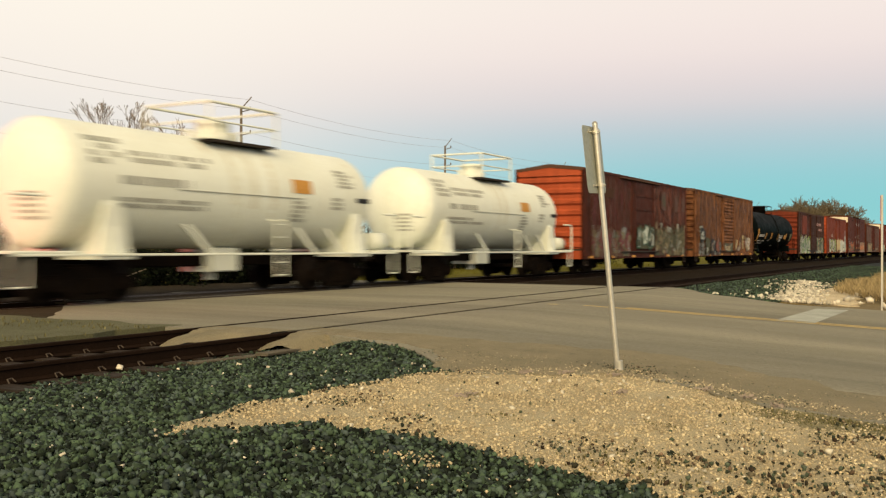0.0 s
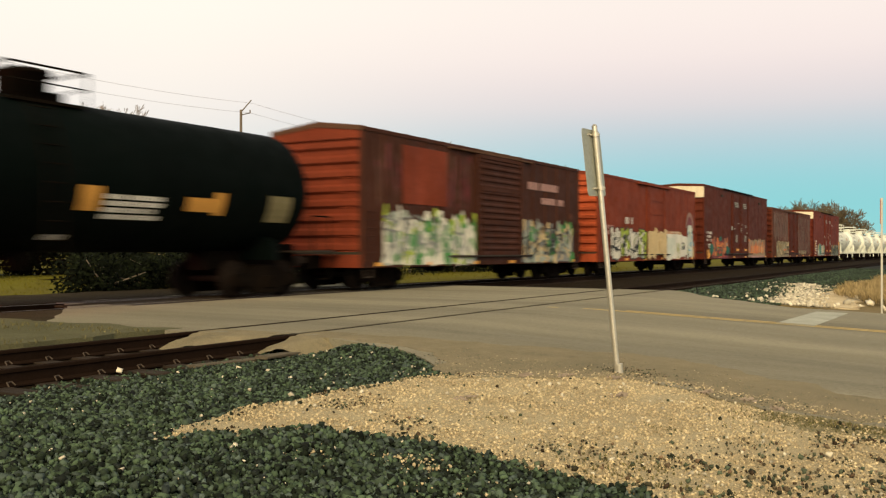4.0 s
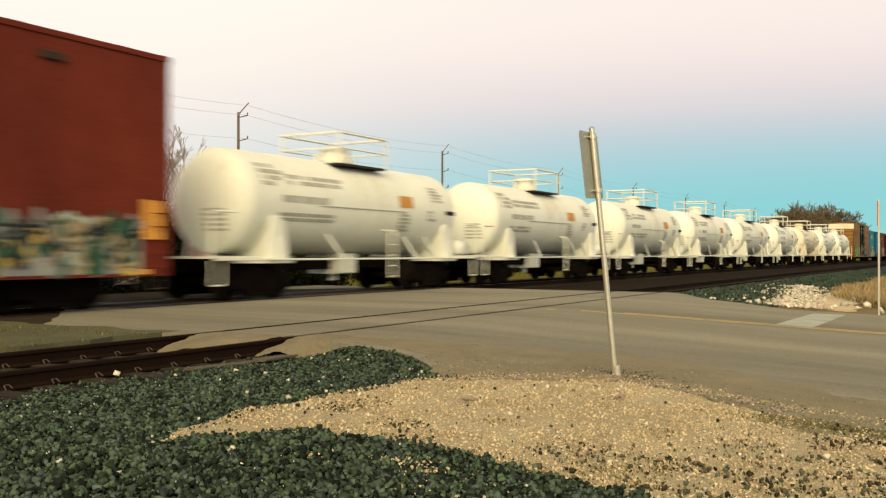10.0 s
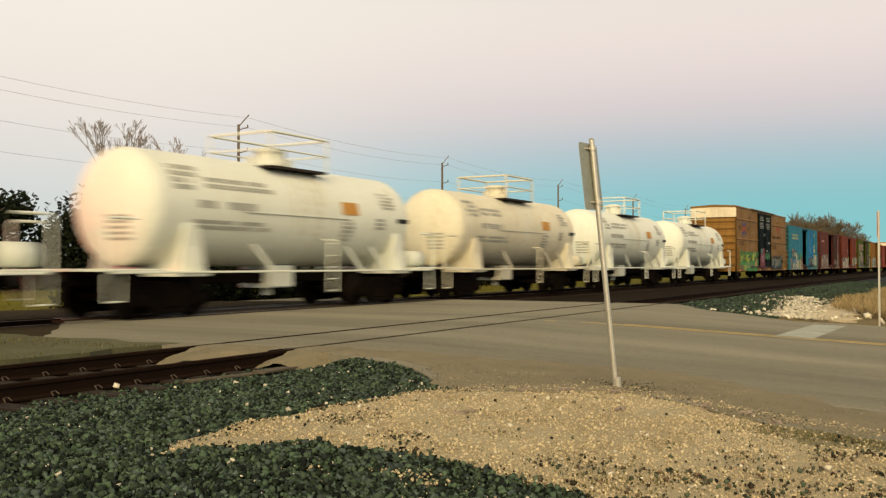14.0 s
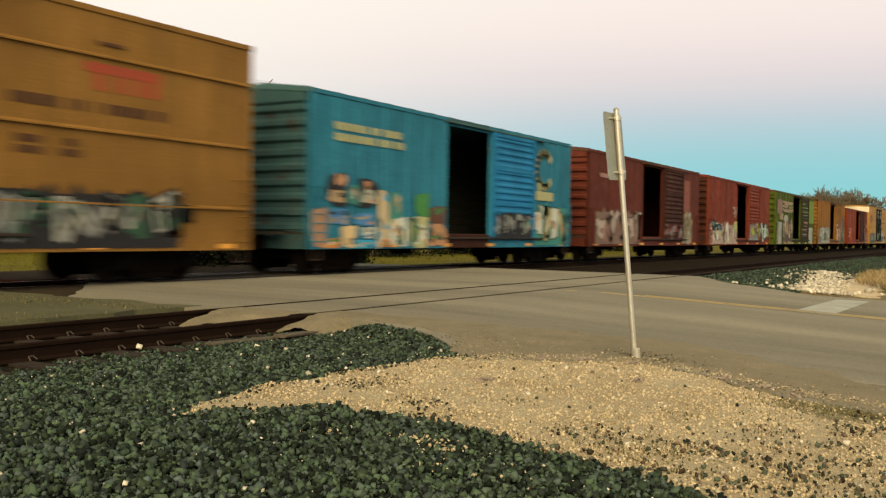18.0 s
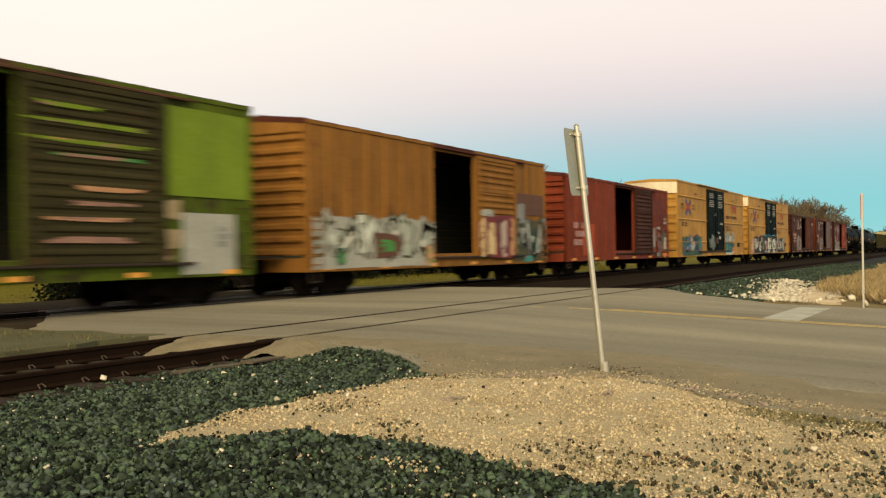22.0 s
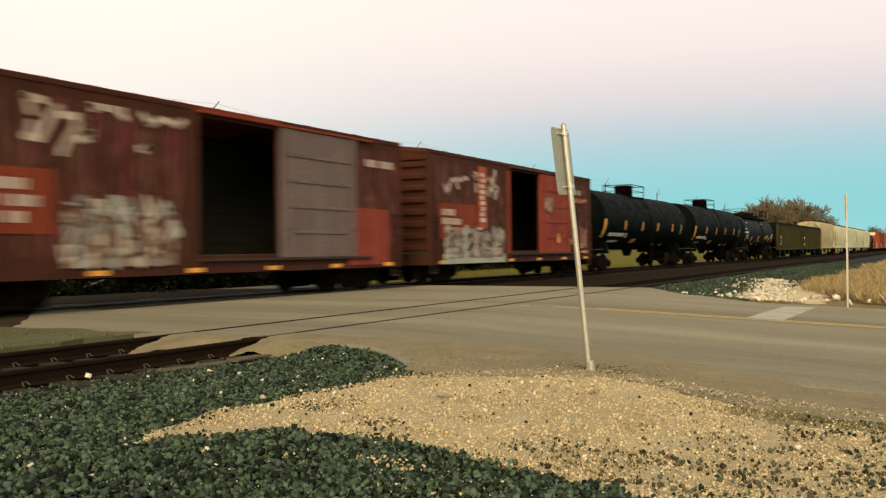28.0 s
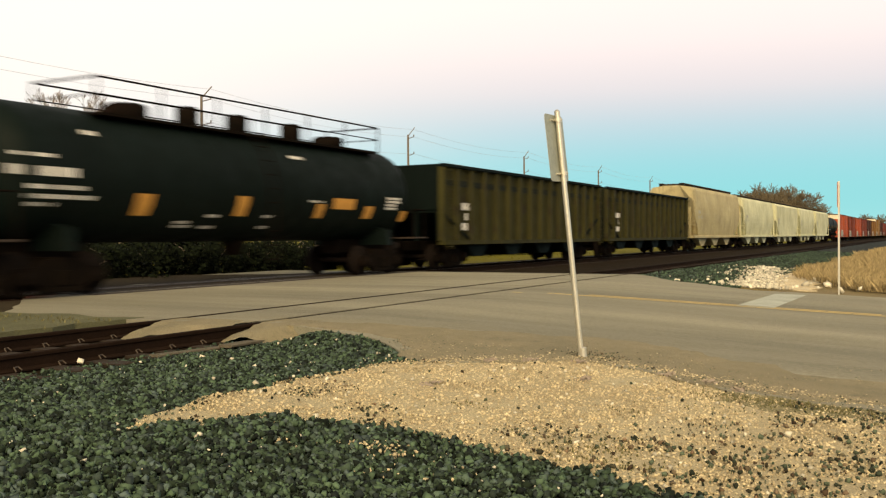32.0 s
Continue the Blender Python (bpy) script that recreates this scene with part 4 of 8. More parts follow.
def utility_lines():
    tops = []
    first = None
    for i, (x, y) in enumerate(POLES):
        m = pose(x, y, -0.2, 0, 0, 0)
        if first is None:
            first = root("utility_pole", "tall wooden utility pole with three bracket arms", "utility pole", "utility poles along the railway", m)
            b = Build().tube((0, 0, -1), (0, 0, 13.4), 0.17, 10, r2=0.11)
            part("pole", b, "pole_wood", first)
            for z in (13.2, 11.2, 9.2):
                b = Build()
                b.tube((0, 0, z - 0.25), (0.75, -0.35, z), 0.045, 6)
                b.tube((0.75, -0.35, z - 0.02), (0.75, -0.35, z + 0.25), 0.06, 6)
                part("bracket_arm", b, "pole_wood", first)
            b = Build().tube((0.1, 0, 13.3), (0.85, -0.4, 14.3), 0.05, 6)
            part("top_arm", b, "pole_wood", first)
        else:
            copy_thing(first, m)
    for (dx, dy, z) in ((0.75, -0.35, 13.2), (0.75, -0.35, 11.2), (0.75, -0.35, 9.2), (0.85, -0.4, 14.05)):
        pts = []
        for (x0, y0), (x1, y1) in zip(POLES, POLES[1:]):
            for k in range(10):
                u = k / 10
                pts.append((x0 + (x1 - x0) * u + dx, y0 + dy, z - 0.2 - 2.4 * u * (1 - u)))
        tagged(part("power_wire", Build().path(pts, 0.013, 4), "wire"), "sagging overhead wire strung between utility poles", "wire", "overhead wires")


# ---- trees ----
def bare_tree(name, x, y, height, spread, seed, label, mats="twig", levels=5, group="", base_z=-0.2, multi=1, thin=0.012):
    rnd = random.Random(seed)
    t = root(name, label, "tree", group, pose(x, y, base_z))
    trunk, crown = Build(), Build()

    def grow(p, d, length, r, level):
        q = p + d * length
        (trunk if level < 2 else crown).tube(p, q, r, 6 if level < 2 else 3, r2=max(thin, r * 0.62), caps=False)
        if level >= levels:
            return
        n = 3 if level < 2 else rnd.choice((2, 3, 3))
        for _ in range(n):
            a = Vector((rnd.gauss(0, 1), rnd.gauss(0, 1), rnd.gauss(0.25, 0.5))).normalized()
            nd = (d * 0.9 + a * spread).normalized()
            s = p + (q - p) * rnd.uniform(0.55, 1.0)
            grow(s, nd, length * (rnd.uniform(0.6, 0.85) if multi > 1 else rnd.uniform(0.52, 0.74)), max(thin, r * 0.55), level + 1)

    for k in range(multi):
        lean = Vector((rnd.gauss(0, 0.03 if multi == 1 else 0.3), rnd.gauss(0, 0.03 if multi == 1 else 0.3), 1)).normalized()
        grow(Vector((0.3 * k, 0, -0.3)), lean, height * (0.34 if multi > 1 else 0.40), height * 0.016, 0)
    part("trunk", trunk, mats, t)
    part("crown", crown, mats, t)
    return t


def leafy(name, x, y, w, h, seed, label, count=2600, category="bush"):
    rnd = random.Random(seed)
    t = root(name, label, category, "evergreen hedge", pose(x, y, -0.2))
    b = Build().path([(0, 0, -0.2), (0.1, 0.05, h * 0.3), (0.0, 0.1, h * 0.65)], 0.06 + 0.012 * h, 6)
    for k in range(5):
        b.tube((0, 0, h * 0.2), (rnd.gauss(0, w * 0.3), rnd.gauss(0, w * 0.3), h * rnd.uniform(0.5, 0.85)), 0.04, 5, r2=0.012)
    part("trunk", b, "twig", t)
    b = Build()
    lumps = [(rnd.gauss(0, w * 0.24), rnd.gauss(0, w * 0.24), h * rnd.uniform(0.06, 0.8), w * rnd.uniform(0.14, 0.3)) for _ in range(18)]
    for _ in range(count):
        cx, cy, cz, r = rnd.choice(lumps)
        d = Vector((rnd.gauss(0, 1), rnd.gauss(0, 1), rnd.gauss(0, 1))).normalized() * r * rnd.uniform(0.25, 1.08)
        p = Vector((cx, cy, cz)) + d
        if p.z < 0:
            continue
        s = 0.075 if h < 3 else 0.17
        a = Vector((rnd.gauss(0, 1), rnd.gauss(0, 1), rnd.gauss(0, 1))).normalized() * s
        c = a.orthogonal().normalized() * s * 0.65
        b.add([p - a, p + c, p + a, p - c], [(0, 1, 2, 3)])
    me = bpy.data.meshes.new("crown")
    me.from_pydata(b.v, [], b.f)
    me.materials.append(M["leaf"])
    part("crown", me, None, t)


def far_woods():
    """A low belt of brush and woods far behind the field."""
    rnd = random.Random(91)
    b = Build()
    for _ in range(9000):
        x = rnd.uniform(-150, 900)
        y = 300 + rnd.gauss(0, 12) - 0.12 * max(0, x - 300)
        h = (5.0 + 3.0 * noise.noise((x * 0.02, 0, 3)) + 1.5 * noise.noise((x * 0.11, 0, 5)))
        z = h * rnd.random() ** 0.7
        p = Vector((x, y, z))
        a = Vector((rnd.gauss(0, 1), rnd.gauss(0, 0.3), rnd.gauss(0, 1))).normalized() * 1.1
        c = Vector((-a.z, 0, a.x)) * 0.7
        b.add([p - a, p + c, p + a, p - c], [(0, 1, 2, 3)])
    me = bpy.data.meshes.new("far_woods")
    me.from_pydata(b.v, [], b.f)
    me.materials.append(M["far_wood"])
    tagged(part("far_woods", me, None), "low belt of brown and olive woods beyond the field", "woods", kind="stuff")


def parked_car(x, y, turn, label):
    c = root("parked_car", label, "car", "parked cars beyond the field", pose(x, y, -0.19, 0, 0, turn))
    ring = [(-2.2, 0.35), (2.2, 0.35), (2.25, 0.7), (2.1, 0.88), (1.2, 0.95), (-2.1, 0.98), (-2.25, 0.8)]
    part("body", Build().prism(ring, -0.88, 0.88, axis="y"), "car_white", c)
    part("cabin", Build().prism([(-1.9, 0.96), (1.1, 0.95), (0.4, 1.45), (-1.5, 1.47)], -0.74, 0.74, axis="y"), "car_white", c)
    for s in (-1, 1):
        part("side_window", Build().prism([(-1.6, 1.02), (0.75, 1.02), (0.3, 1.38), (-1.4, 1.4)], *sorted((s * 0.735, s * 0.75)), axis="y"), "car_glass", c)
        for wx in (-1.4, 1.4):
            w = part("wheel", Build().lathe([(-0.1, 0.28), (-0.09, 0.33), (0.09, 0.33), (0.1, 0.28)], 16, (wx, s * 0.8, 0.33), "y"), "tyre", c)
            part("rim", Build().lathe([(-0.02, 0.19), (0.02, 0.19)], 12, (wx, s * 0.9, 0.33), "y"), "galv", w)
    part("headlight", Build().box(2.16, 2.24, -0.75, -0.45, 0.62, 0.78, 0, 0.02), "car_glass", c)
    part("headlight", Build().box(2.16, 2.24, 0.45, 0.75, 0.62, 0.78, 0, 0.02), "car_glass", c)


def litter():
    """Small dark clumps of leaves along the asphalt's edge."""
    rnd = random.Random(33)
    for x, y in ((8.75, 4.05), (9.05, 3.75), (9.3, 3.3), (9.15, 2.35), (9.0, 1.9), (8.75, 1.6), (8.35, 2.9), (7.2, 3.9)):
        b = Build()
        for _ in range(26):
            p = Vector((rnd.gauss(0, 0.06), rnd.gauss(0, 0.03), abs(rnd.gauss(0.008, 0.006))))
            a = Vector((rnd.gauss(0, 1), rnd.gauss(0, 1), rnd.gauss(0, 0.4))).normalized() * 0.022
            c = a.orthogonal().normalized() * 0.013
            b.add([p - a, p + c, p + a, p - c], [(0, 1, 2, 3)])
        tagged(part("leaf_litter", b, "twig", at=pose(x, y, zg(y) + 0.004)), "small clump of dry brown leaves on the gravel", "leaves", "leaf clumps along the asphalt")


def trees():
    bare_tree("bare_tree", 52.6, 58.0, 15.4, 0.36, 3, "tall bare deciduous tree behind the railway", levels=7, group="bare trees behind the railway")
    bare_tree("bare_tree", 55.0, 58.4, 12.4, 0.3, 5, "slim bare deciduous tree behind the railway", levels=6, group="bare trees behind the railway")
    bare_tree("bare_tree", 58.6, 58.5, 13.4, 0.3, 8, "smaller bare deciduous tree behind the railway", levels=6, group="bare trees behind the railway")
    rnd = random.Random(21)
    for i in range(9):
        u = i / 8
        h = 10.5 + 5.6 * math.sin(math.pi * min(1, 0.12 + u * 0.95)) * (0.85 + 0.3 * rnd.random())
        bare_tree("bare_tree", 258 + rnd.uniform(-8, 8), 31.5 + 17.5 * u, h, 0.75, 40 + i, "bushy bare brown tree in a far clump", "twig_warm", 6, "far clump of bare trees", multi=3, thin=0.065)
    for i in range(5):
        bare_tree("bare_tree", 480 + rnd.uniform(-20, 20), 24 + 7 * i, 10 + 3 * rnd.random(), 0.75, 60 + i, "bushy bare brown tree in a distant clump", "twig_warm", 5, "distant clump of bare trees", multi=3, thin=0.09)
    for i, (x, y, w, h) in enumerate([(26, 43, 6, 5.2), (31, 45, 6, 5.8), (36, 44, 7, 5.0), (41, 45, 6, 6.2), (46, 46, 6, 5.0), (51, 47, 6, 3.6), (22, 42, 5, 4.6), (17, 42, 6, 5.5), (18.6, 22.0, 2.6, 1.3), (20.2, 21.7, 2.4, 1.1), (21.6, 22.1, 2.6, 1.35),
                                      (23.2, 21.8, 2.5, 1.2), (24.8, 22.1, 2.6, 1.4), (26.3, 21.7, 2.5, 1.2), (27.8, 22.0, 2.5, 1.3), (29.2, 22.2, 2.2, 1.0)] + [(41 + 3.7 * k, 29.2 + 0.5 * (k % 3), 5.0, 2.3 + 0.4 * (k % 2)) for k in range(10)]):
        leafy("evergreen_bush", x, y, w, h, 80 + i, "dark green leafy evergreen bush in the grass" if h < 3 else "dark green evergreen tree behind the railway", 6000 if h < 3 and x > 40 else 3200 if h < 3 else 7000)


ground_sheet()
road()
asphalt_lips()
near_ground()
far_ground()
verge_grass()
track("siding_track", SIDING, "rusty siding track of two rails on wooden ties", False)
track("main_track", MAIN, "main line track of two rails on wooden ties", True)
road_sign()
far_post()
crossing_signal()
utility_lines()
trees()
far_woods()
litter()
parked_car(76, 41, 20, "white parked car beyond the grass field")
parked_car(83, 45, 35, "white parked car beyond the grass field")


# ---- the train: every car is built from its left coupler plane (x = 0) with z = 0 at the rail tops ----
HW = 1.57
TRAIN, WHEELSETS = [], ([], [])


def make_truck_meshes():
    out = {}
    b = Build()
    for s in (-1, 1):
        b.lathe([(-0.07, 0.36), (-0.065, 0.42), (0.05, 0.42), (0.055, 0.45), (0.085, 0.45), (0.09, 0.36)] if s < 0 else [(-0.09, 0.36), (-0.085, 0.45), (-0.055, 0.45), (-0.05, 0.42), (0.065, 0.42), (0.07, 0.36)],
                20, (0, s * 0.79, 0), "y")
        b.lathe([(-0.04, 0.33), (0.04, 0.3)], 12, (0, s * 0.83, 0), "y")
    b.tube((0, -1.16, 0), (0, 1.16, 0), 0.075, 10)
    for s in (-1, 1):
        for k in range(3):
            a = math.tau * k / 3
            b.tube((0.05 * math.cos(a), s * 1.15, 0.05 * math.sin(a)), (0.05 * math.cos(a), s * 1.18, 0.05 * math.sin(a)), 0.014, 5)
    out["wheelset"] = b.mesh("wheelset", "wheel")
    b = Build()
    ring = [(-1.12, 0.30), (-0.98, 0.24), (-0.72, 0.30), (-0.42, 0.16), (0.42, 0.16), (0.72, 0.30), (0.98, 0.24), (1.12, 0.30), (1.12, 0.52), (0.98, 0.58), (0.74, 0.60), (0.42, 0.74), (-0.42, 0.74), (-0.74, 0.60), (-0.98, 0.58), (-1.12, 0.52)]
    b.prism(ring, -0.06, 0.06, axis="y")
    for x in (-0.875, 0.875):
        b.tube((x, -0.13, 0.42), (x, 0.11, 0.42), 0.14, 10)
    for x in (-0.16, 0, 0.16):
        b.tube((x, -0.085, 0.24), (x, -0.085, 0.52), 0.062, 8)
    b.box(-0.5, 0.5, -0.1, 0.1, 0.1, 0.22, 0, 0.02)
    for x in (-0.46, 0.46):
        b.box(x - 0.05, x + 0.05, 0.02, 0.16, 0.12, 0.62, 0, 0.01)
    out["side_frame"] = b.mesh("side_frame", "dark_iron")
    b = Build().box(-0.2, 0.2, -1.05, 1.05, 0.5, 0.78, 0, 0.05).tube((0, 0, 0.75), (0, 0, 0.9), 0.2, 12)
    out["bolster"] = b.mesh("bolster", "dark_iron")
    b = Build().box(-0.11, 0.11, -0.1, 0.1, 0.72, 0.98, 0, 0.02)
    b.box(-0.03, 0.75, -0.075, 0.075, 0.78, 0.94, 0, 0.02)
    b.box(-0.16, 0.02, -0.14, 0.05, 0.74, 0.96, 0, 0.03)
    b.path([(0.3, 0.16, 0.8), (0.1, 0.2, 0.55), (-0.05, 0.18, 0.5)], 0.022, 6)
    out["coupler"] = b.mesh("coupler", "grime")
    return out


TM = make_truck_meshes()


def running_gear(car, L, inset, right=None):
    for x in (inset, L - (right or inset)):
        t = new("truck")
        t.parent, t.matrix_basis = car, pose(x, 0, 0)
        for s in (-1, 1):
            part("side_frame", TM["side_frame"], None, t, at=pose(0, s * 1.02, 0, 0, 0, 0 if s < 0 else 180))
        part("bolster", TM["bolster"], None, t)
        for k, dx in enumerate((-0.875, 0.875)):
            WHEELSETS[k].append(part("wheelset", TM["wheelset"], None, t, at=pose(dx, 0, 0.45)))
    part("coupler", TM["coupler"], None, car, at=pose(0.08, 0, 0))
    part("coupler", TM["coupler"], None, car, at=pose(L - 0.08, 0, 0, 0, 0, 180))


def wavy(z0, z1, n, depth, thick, flat=0.35):
    """Profile of a corrugated sheet: (offset outwards, z), n ribs between z0 and z1."""
    out = [(0.0, z0)]
    p = (z1 - z0) / n
    for i in range(n):
        a = z0 + p * i
        out += [(0.0, a + p * 0.2), (depth, a + p * 0.38), (depth, a + p * (0.38 + flat * 0.6)), (0.0, a + p * 0.86)]
    out.append((0.0, z1))
    return out + [(-thick, z1), (-thick, z0)]


def side_sheet(x0, x1, z0, z1, y, out, posts, style):
    """One stretch of a car's side, y its outer face; out is -1 for the near side. Gives the sheet and its posts or ribs."""
    b, pieces = Build(), []
    a, c = sorted((y, y - out * 0.06))
    b.box(x0, x1, a, c, z0, z1)
    n = max(1, round((x1 - x0) / posts))
    for i in range(n + 1):
        x = x0 + (x1 - x0) * i / n
        if style == "post":
            x = min(x1 - 0.07, max(x0 + 0.07, x))
            r = [(x - 0.07, y), (x - 0.045, y + out * 0.035), (x + 0.045, y + out * 0.035), (x + 0.07, y)]
            pieces.append(("side_post", Build().prism(r, z0 + 0.131, z1 - 0.1, 0, axis="z")))
        elif style == "seam":
            e, g = sorted((y, y + out * 0.012))
            pieces.append(("seam_strip", Build().box(max(x0, x - 0.03), min(x1, x + 0.03), e, g, z0 + 0.131, z1 - 0.091)))
        elif style == "groove" and 0 < i < n and i % 2 == 0:
            e, g = sorted((y, y + out * 0.006))
            pieces.append(("seam_strip", Build().box(x - 0.012, x + 0.012, e, g, z0 + 0.131, z1 - 0.091)))
    if style == "hrib":
        for k in (0.2, 0.5, 0.805):
            z = z0 + (z1 - z0) * k
            pieces.append(("side_rib", Build().prism([(y, z - 0.035), (y + out * 0.06, z - 0.03), (y + out * 0.06, z - 0.005), (y, z + 0.045)], x0 + 0.15, x1 - 0.05)))
    e, g = sorted((y, y + out * 0.03))
    pieces.append(("side_sill", Build().box(x0, x1, e, g, z0, z0 + 0.13)))
    pieces.append(("top_chord", Build().box(x0, x1, e, g, z1 - 0.09, z1)))
    return b, pieces


def put_side(name, car, m, *args, near=True):
    b, pieces = side_sheet(*args)
    if near:
        ob = part(name, b, m, car)
        for nm, q in pieces:
            part(nm, q, m, ob)
    else:
        for nm, q in pieces:
            b.add(q.v, q.f)
        part(name, b, m, car)


def door_leaf(x0, x1, z0, z1, y, out, style):
    """A door and the list of its raised ribs and stiles."""
    b, ribs = Build(), []
    a, c = sorted((y, y - out * 0.06))
    if style == "corr":
        prof = wavy(z0 + 0.1, z1 - 0.1, 15, 0.035, 0.03)
        b.prism([(y + out * d, z) for d, z in prof], x0 + 0.1, x1 - 0.1)
        e, g = sorted((y + out * 0.04, y - out * 0.03))
        for u, w in ((x0, x0 + 0.12), (x1 - 0.12, x1)):
            ribs.append(("door_stile", Build().box(u, w, e, g, z0, z1)))
        for za, zc in ((z0, z0 + 0.12), (z1 - 0.12, z1)):
            ribs.append(("door_rail", Build().box(x0 + 0.121, x1 - 0.121, e, g, za, zc)))
        for k in (0.33, 0.66):
            z = z0 + (z1 - z0) * k
            ribs.append(("door_rail", Build().box(x0 + 0.121, x1 - 0.121, *sorted((y + out * 0.045, y - out * 0.03)), z - 0.06, z + 0.06)))
    else:
        b.box(x0, x1, a, c, z0, z1)
        e, g = sorted((y, y + out * 0.03))
        for k in range(1, 5):
            z = z0 + (z1 - z0) * k / 5
            ribs.append(("door_rail", Build().prism([(e, z - 0.04), (g, z - 0.03), (g, z + 0.03), (e, z + 0.04)], x0 + 0.071, x1 - 0.071)))
        for u in (x0, x1 - 0.07):
            ribs.append(("door_stile", Build().box(u, u + 0.07, *sorted((y, y + out * 0.035)), z0, z1)))
    return b, ribs


def ladder(x0, x1, z0, z1, y, out, n):
    b = Build()
    yo = y + out * 0.09
    for x in (x0, x1):
        b.tube((x, yo, z0), (x, yo, z1), 0.016, 5)
        for z in (z0 + 0.1, z1 - 0.1):
            b.tube((x, y, z), (x, yo, z), 0.014, 5)
    for i in range(n):
        z = z0 + 0.1 + (z1 - z0 - 0.2) * i / (n - 1)
        b.tube((x0, yo, z), (x1, yo, z), 0.014, 5)
    return b


def bars(b, x0, x1, z0, z1, y, rows, seed=0, mi=0, fill=0.85):
    """Rows of short stencil-like blocks that stand for writing that cannot be read."""
    rnd = random.Random(seed)
    h = (z1 - z0) / rows
    for r in range(rows):
        x, z = x0, z1 - h * (r + 1)
        end = x1 - (x1 - x0) * rnd.choice((0, 0, 0.15, 0.3))
        while x < end - 0.04:
            w = min(end - x, h * rnd.uniform(0.4, 0.75))
            if rnd.random() < fill:
                b.poly([(x, y, z + h * 0.15), (x + w * 0.8, y, z + h * 0.15), (x + w * 0.8, y, z + h * 0.85), (x, y, z + h * 0.85)], mi)
            x += w


def blob(cx, cz, rx, rz, rnd, y, n=16, power=0.7, jag=0.12):
    pts = []
    a0 = rnd.random()
    for i in range(n):
        a = math.tau * i / n
        c, s = math.cos(a), math.sin(a)
        k = 1 + jag * math.sin(3 * a + 6 * a0) + rnd.uniform(-jag, jag) * 0.6
        pts.append((cx + rx * k * math.copysign(abs(c) ** power, c), y, cz + rz * k * math.copysign(abs(s) ** power, s)))
    return pts


def stroke(b, pts, w, y, mi):
    for (x0, z0), (x1, z1) in zip(pts, pts[1:]):
        d = math.hypot(x1 - x0, z1 - z0) or 1
        nx, nz = -(z1 - z0) / d * w, (x1 - x0) / d * w
        ex, ez = (x1 - x0) / d * w * 0.6, (z1 - z0) / d * w * 0.6
        b.poly([(x0 + nx - ex, y, z0 + nz - ez), (x0 - nx - ex, y, z0 - nz - ez), (x1 - nx + ex, y, z1 - nz + ez), (x1 + nx + ex, y, z1 + nz + ez)], mi)


def flat_mesh(name, b, cols):
    me = bpy.data.meshes.new(name)
    me.from_pydata(b.v, [], b.f)
    for c in cols:
        me.materials.append(M["t_" + c])
    me.polygons.foreach_set("material_index", b.m)
    return me


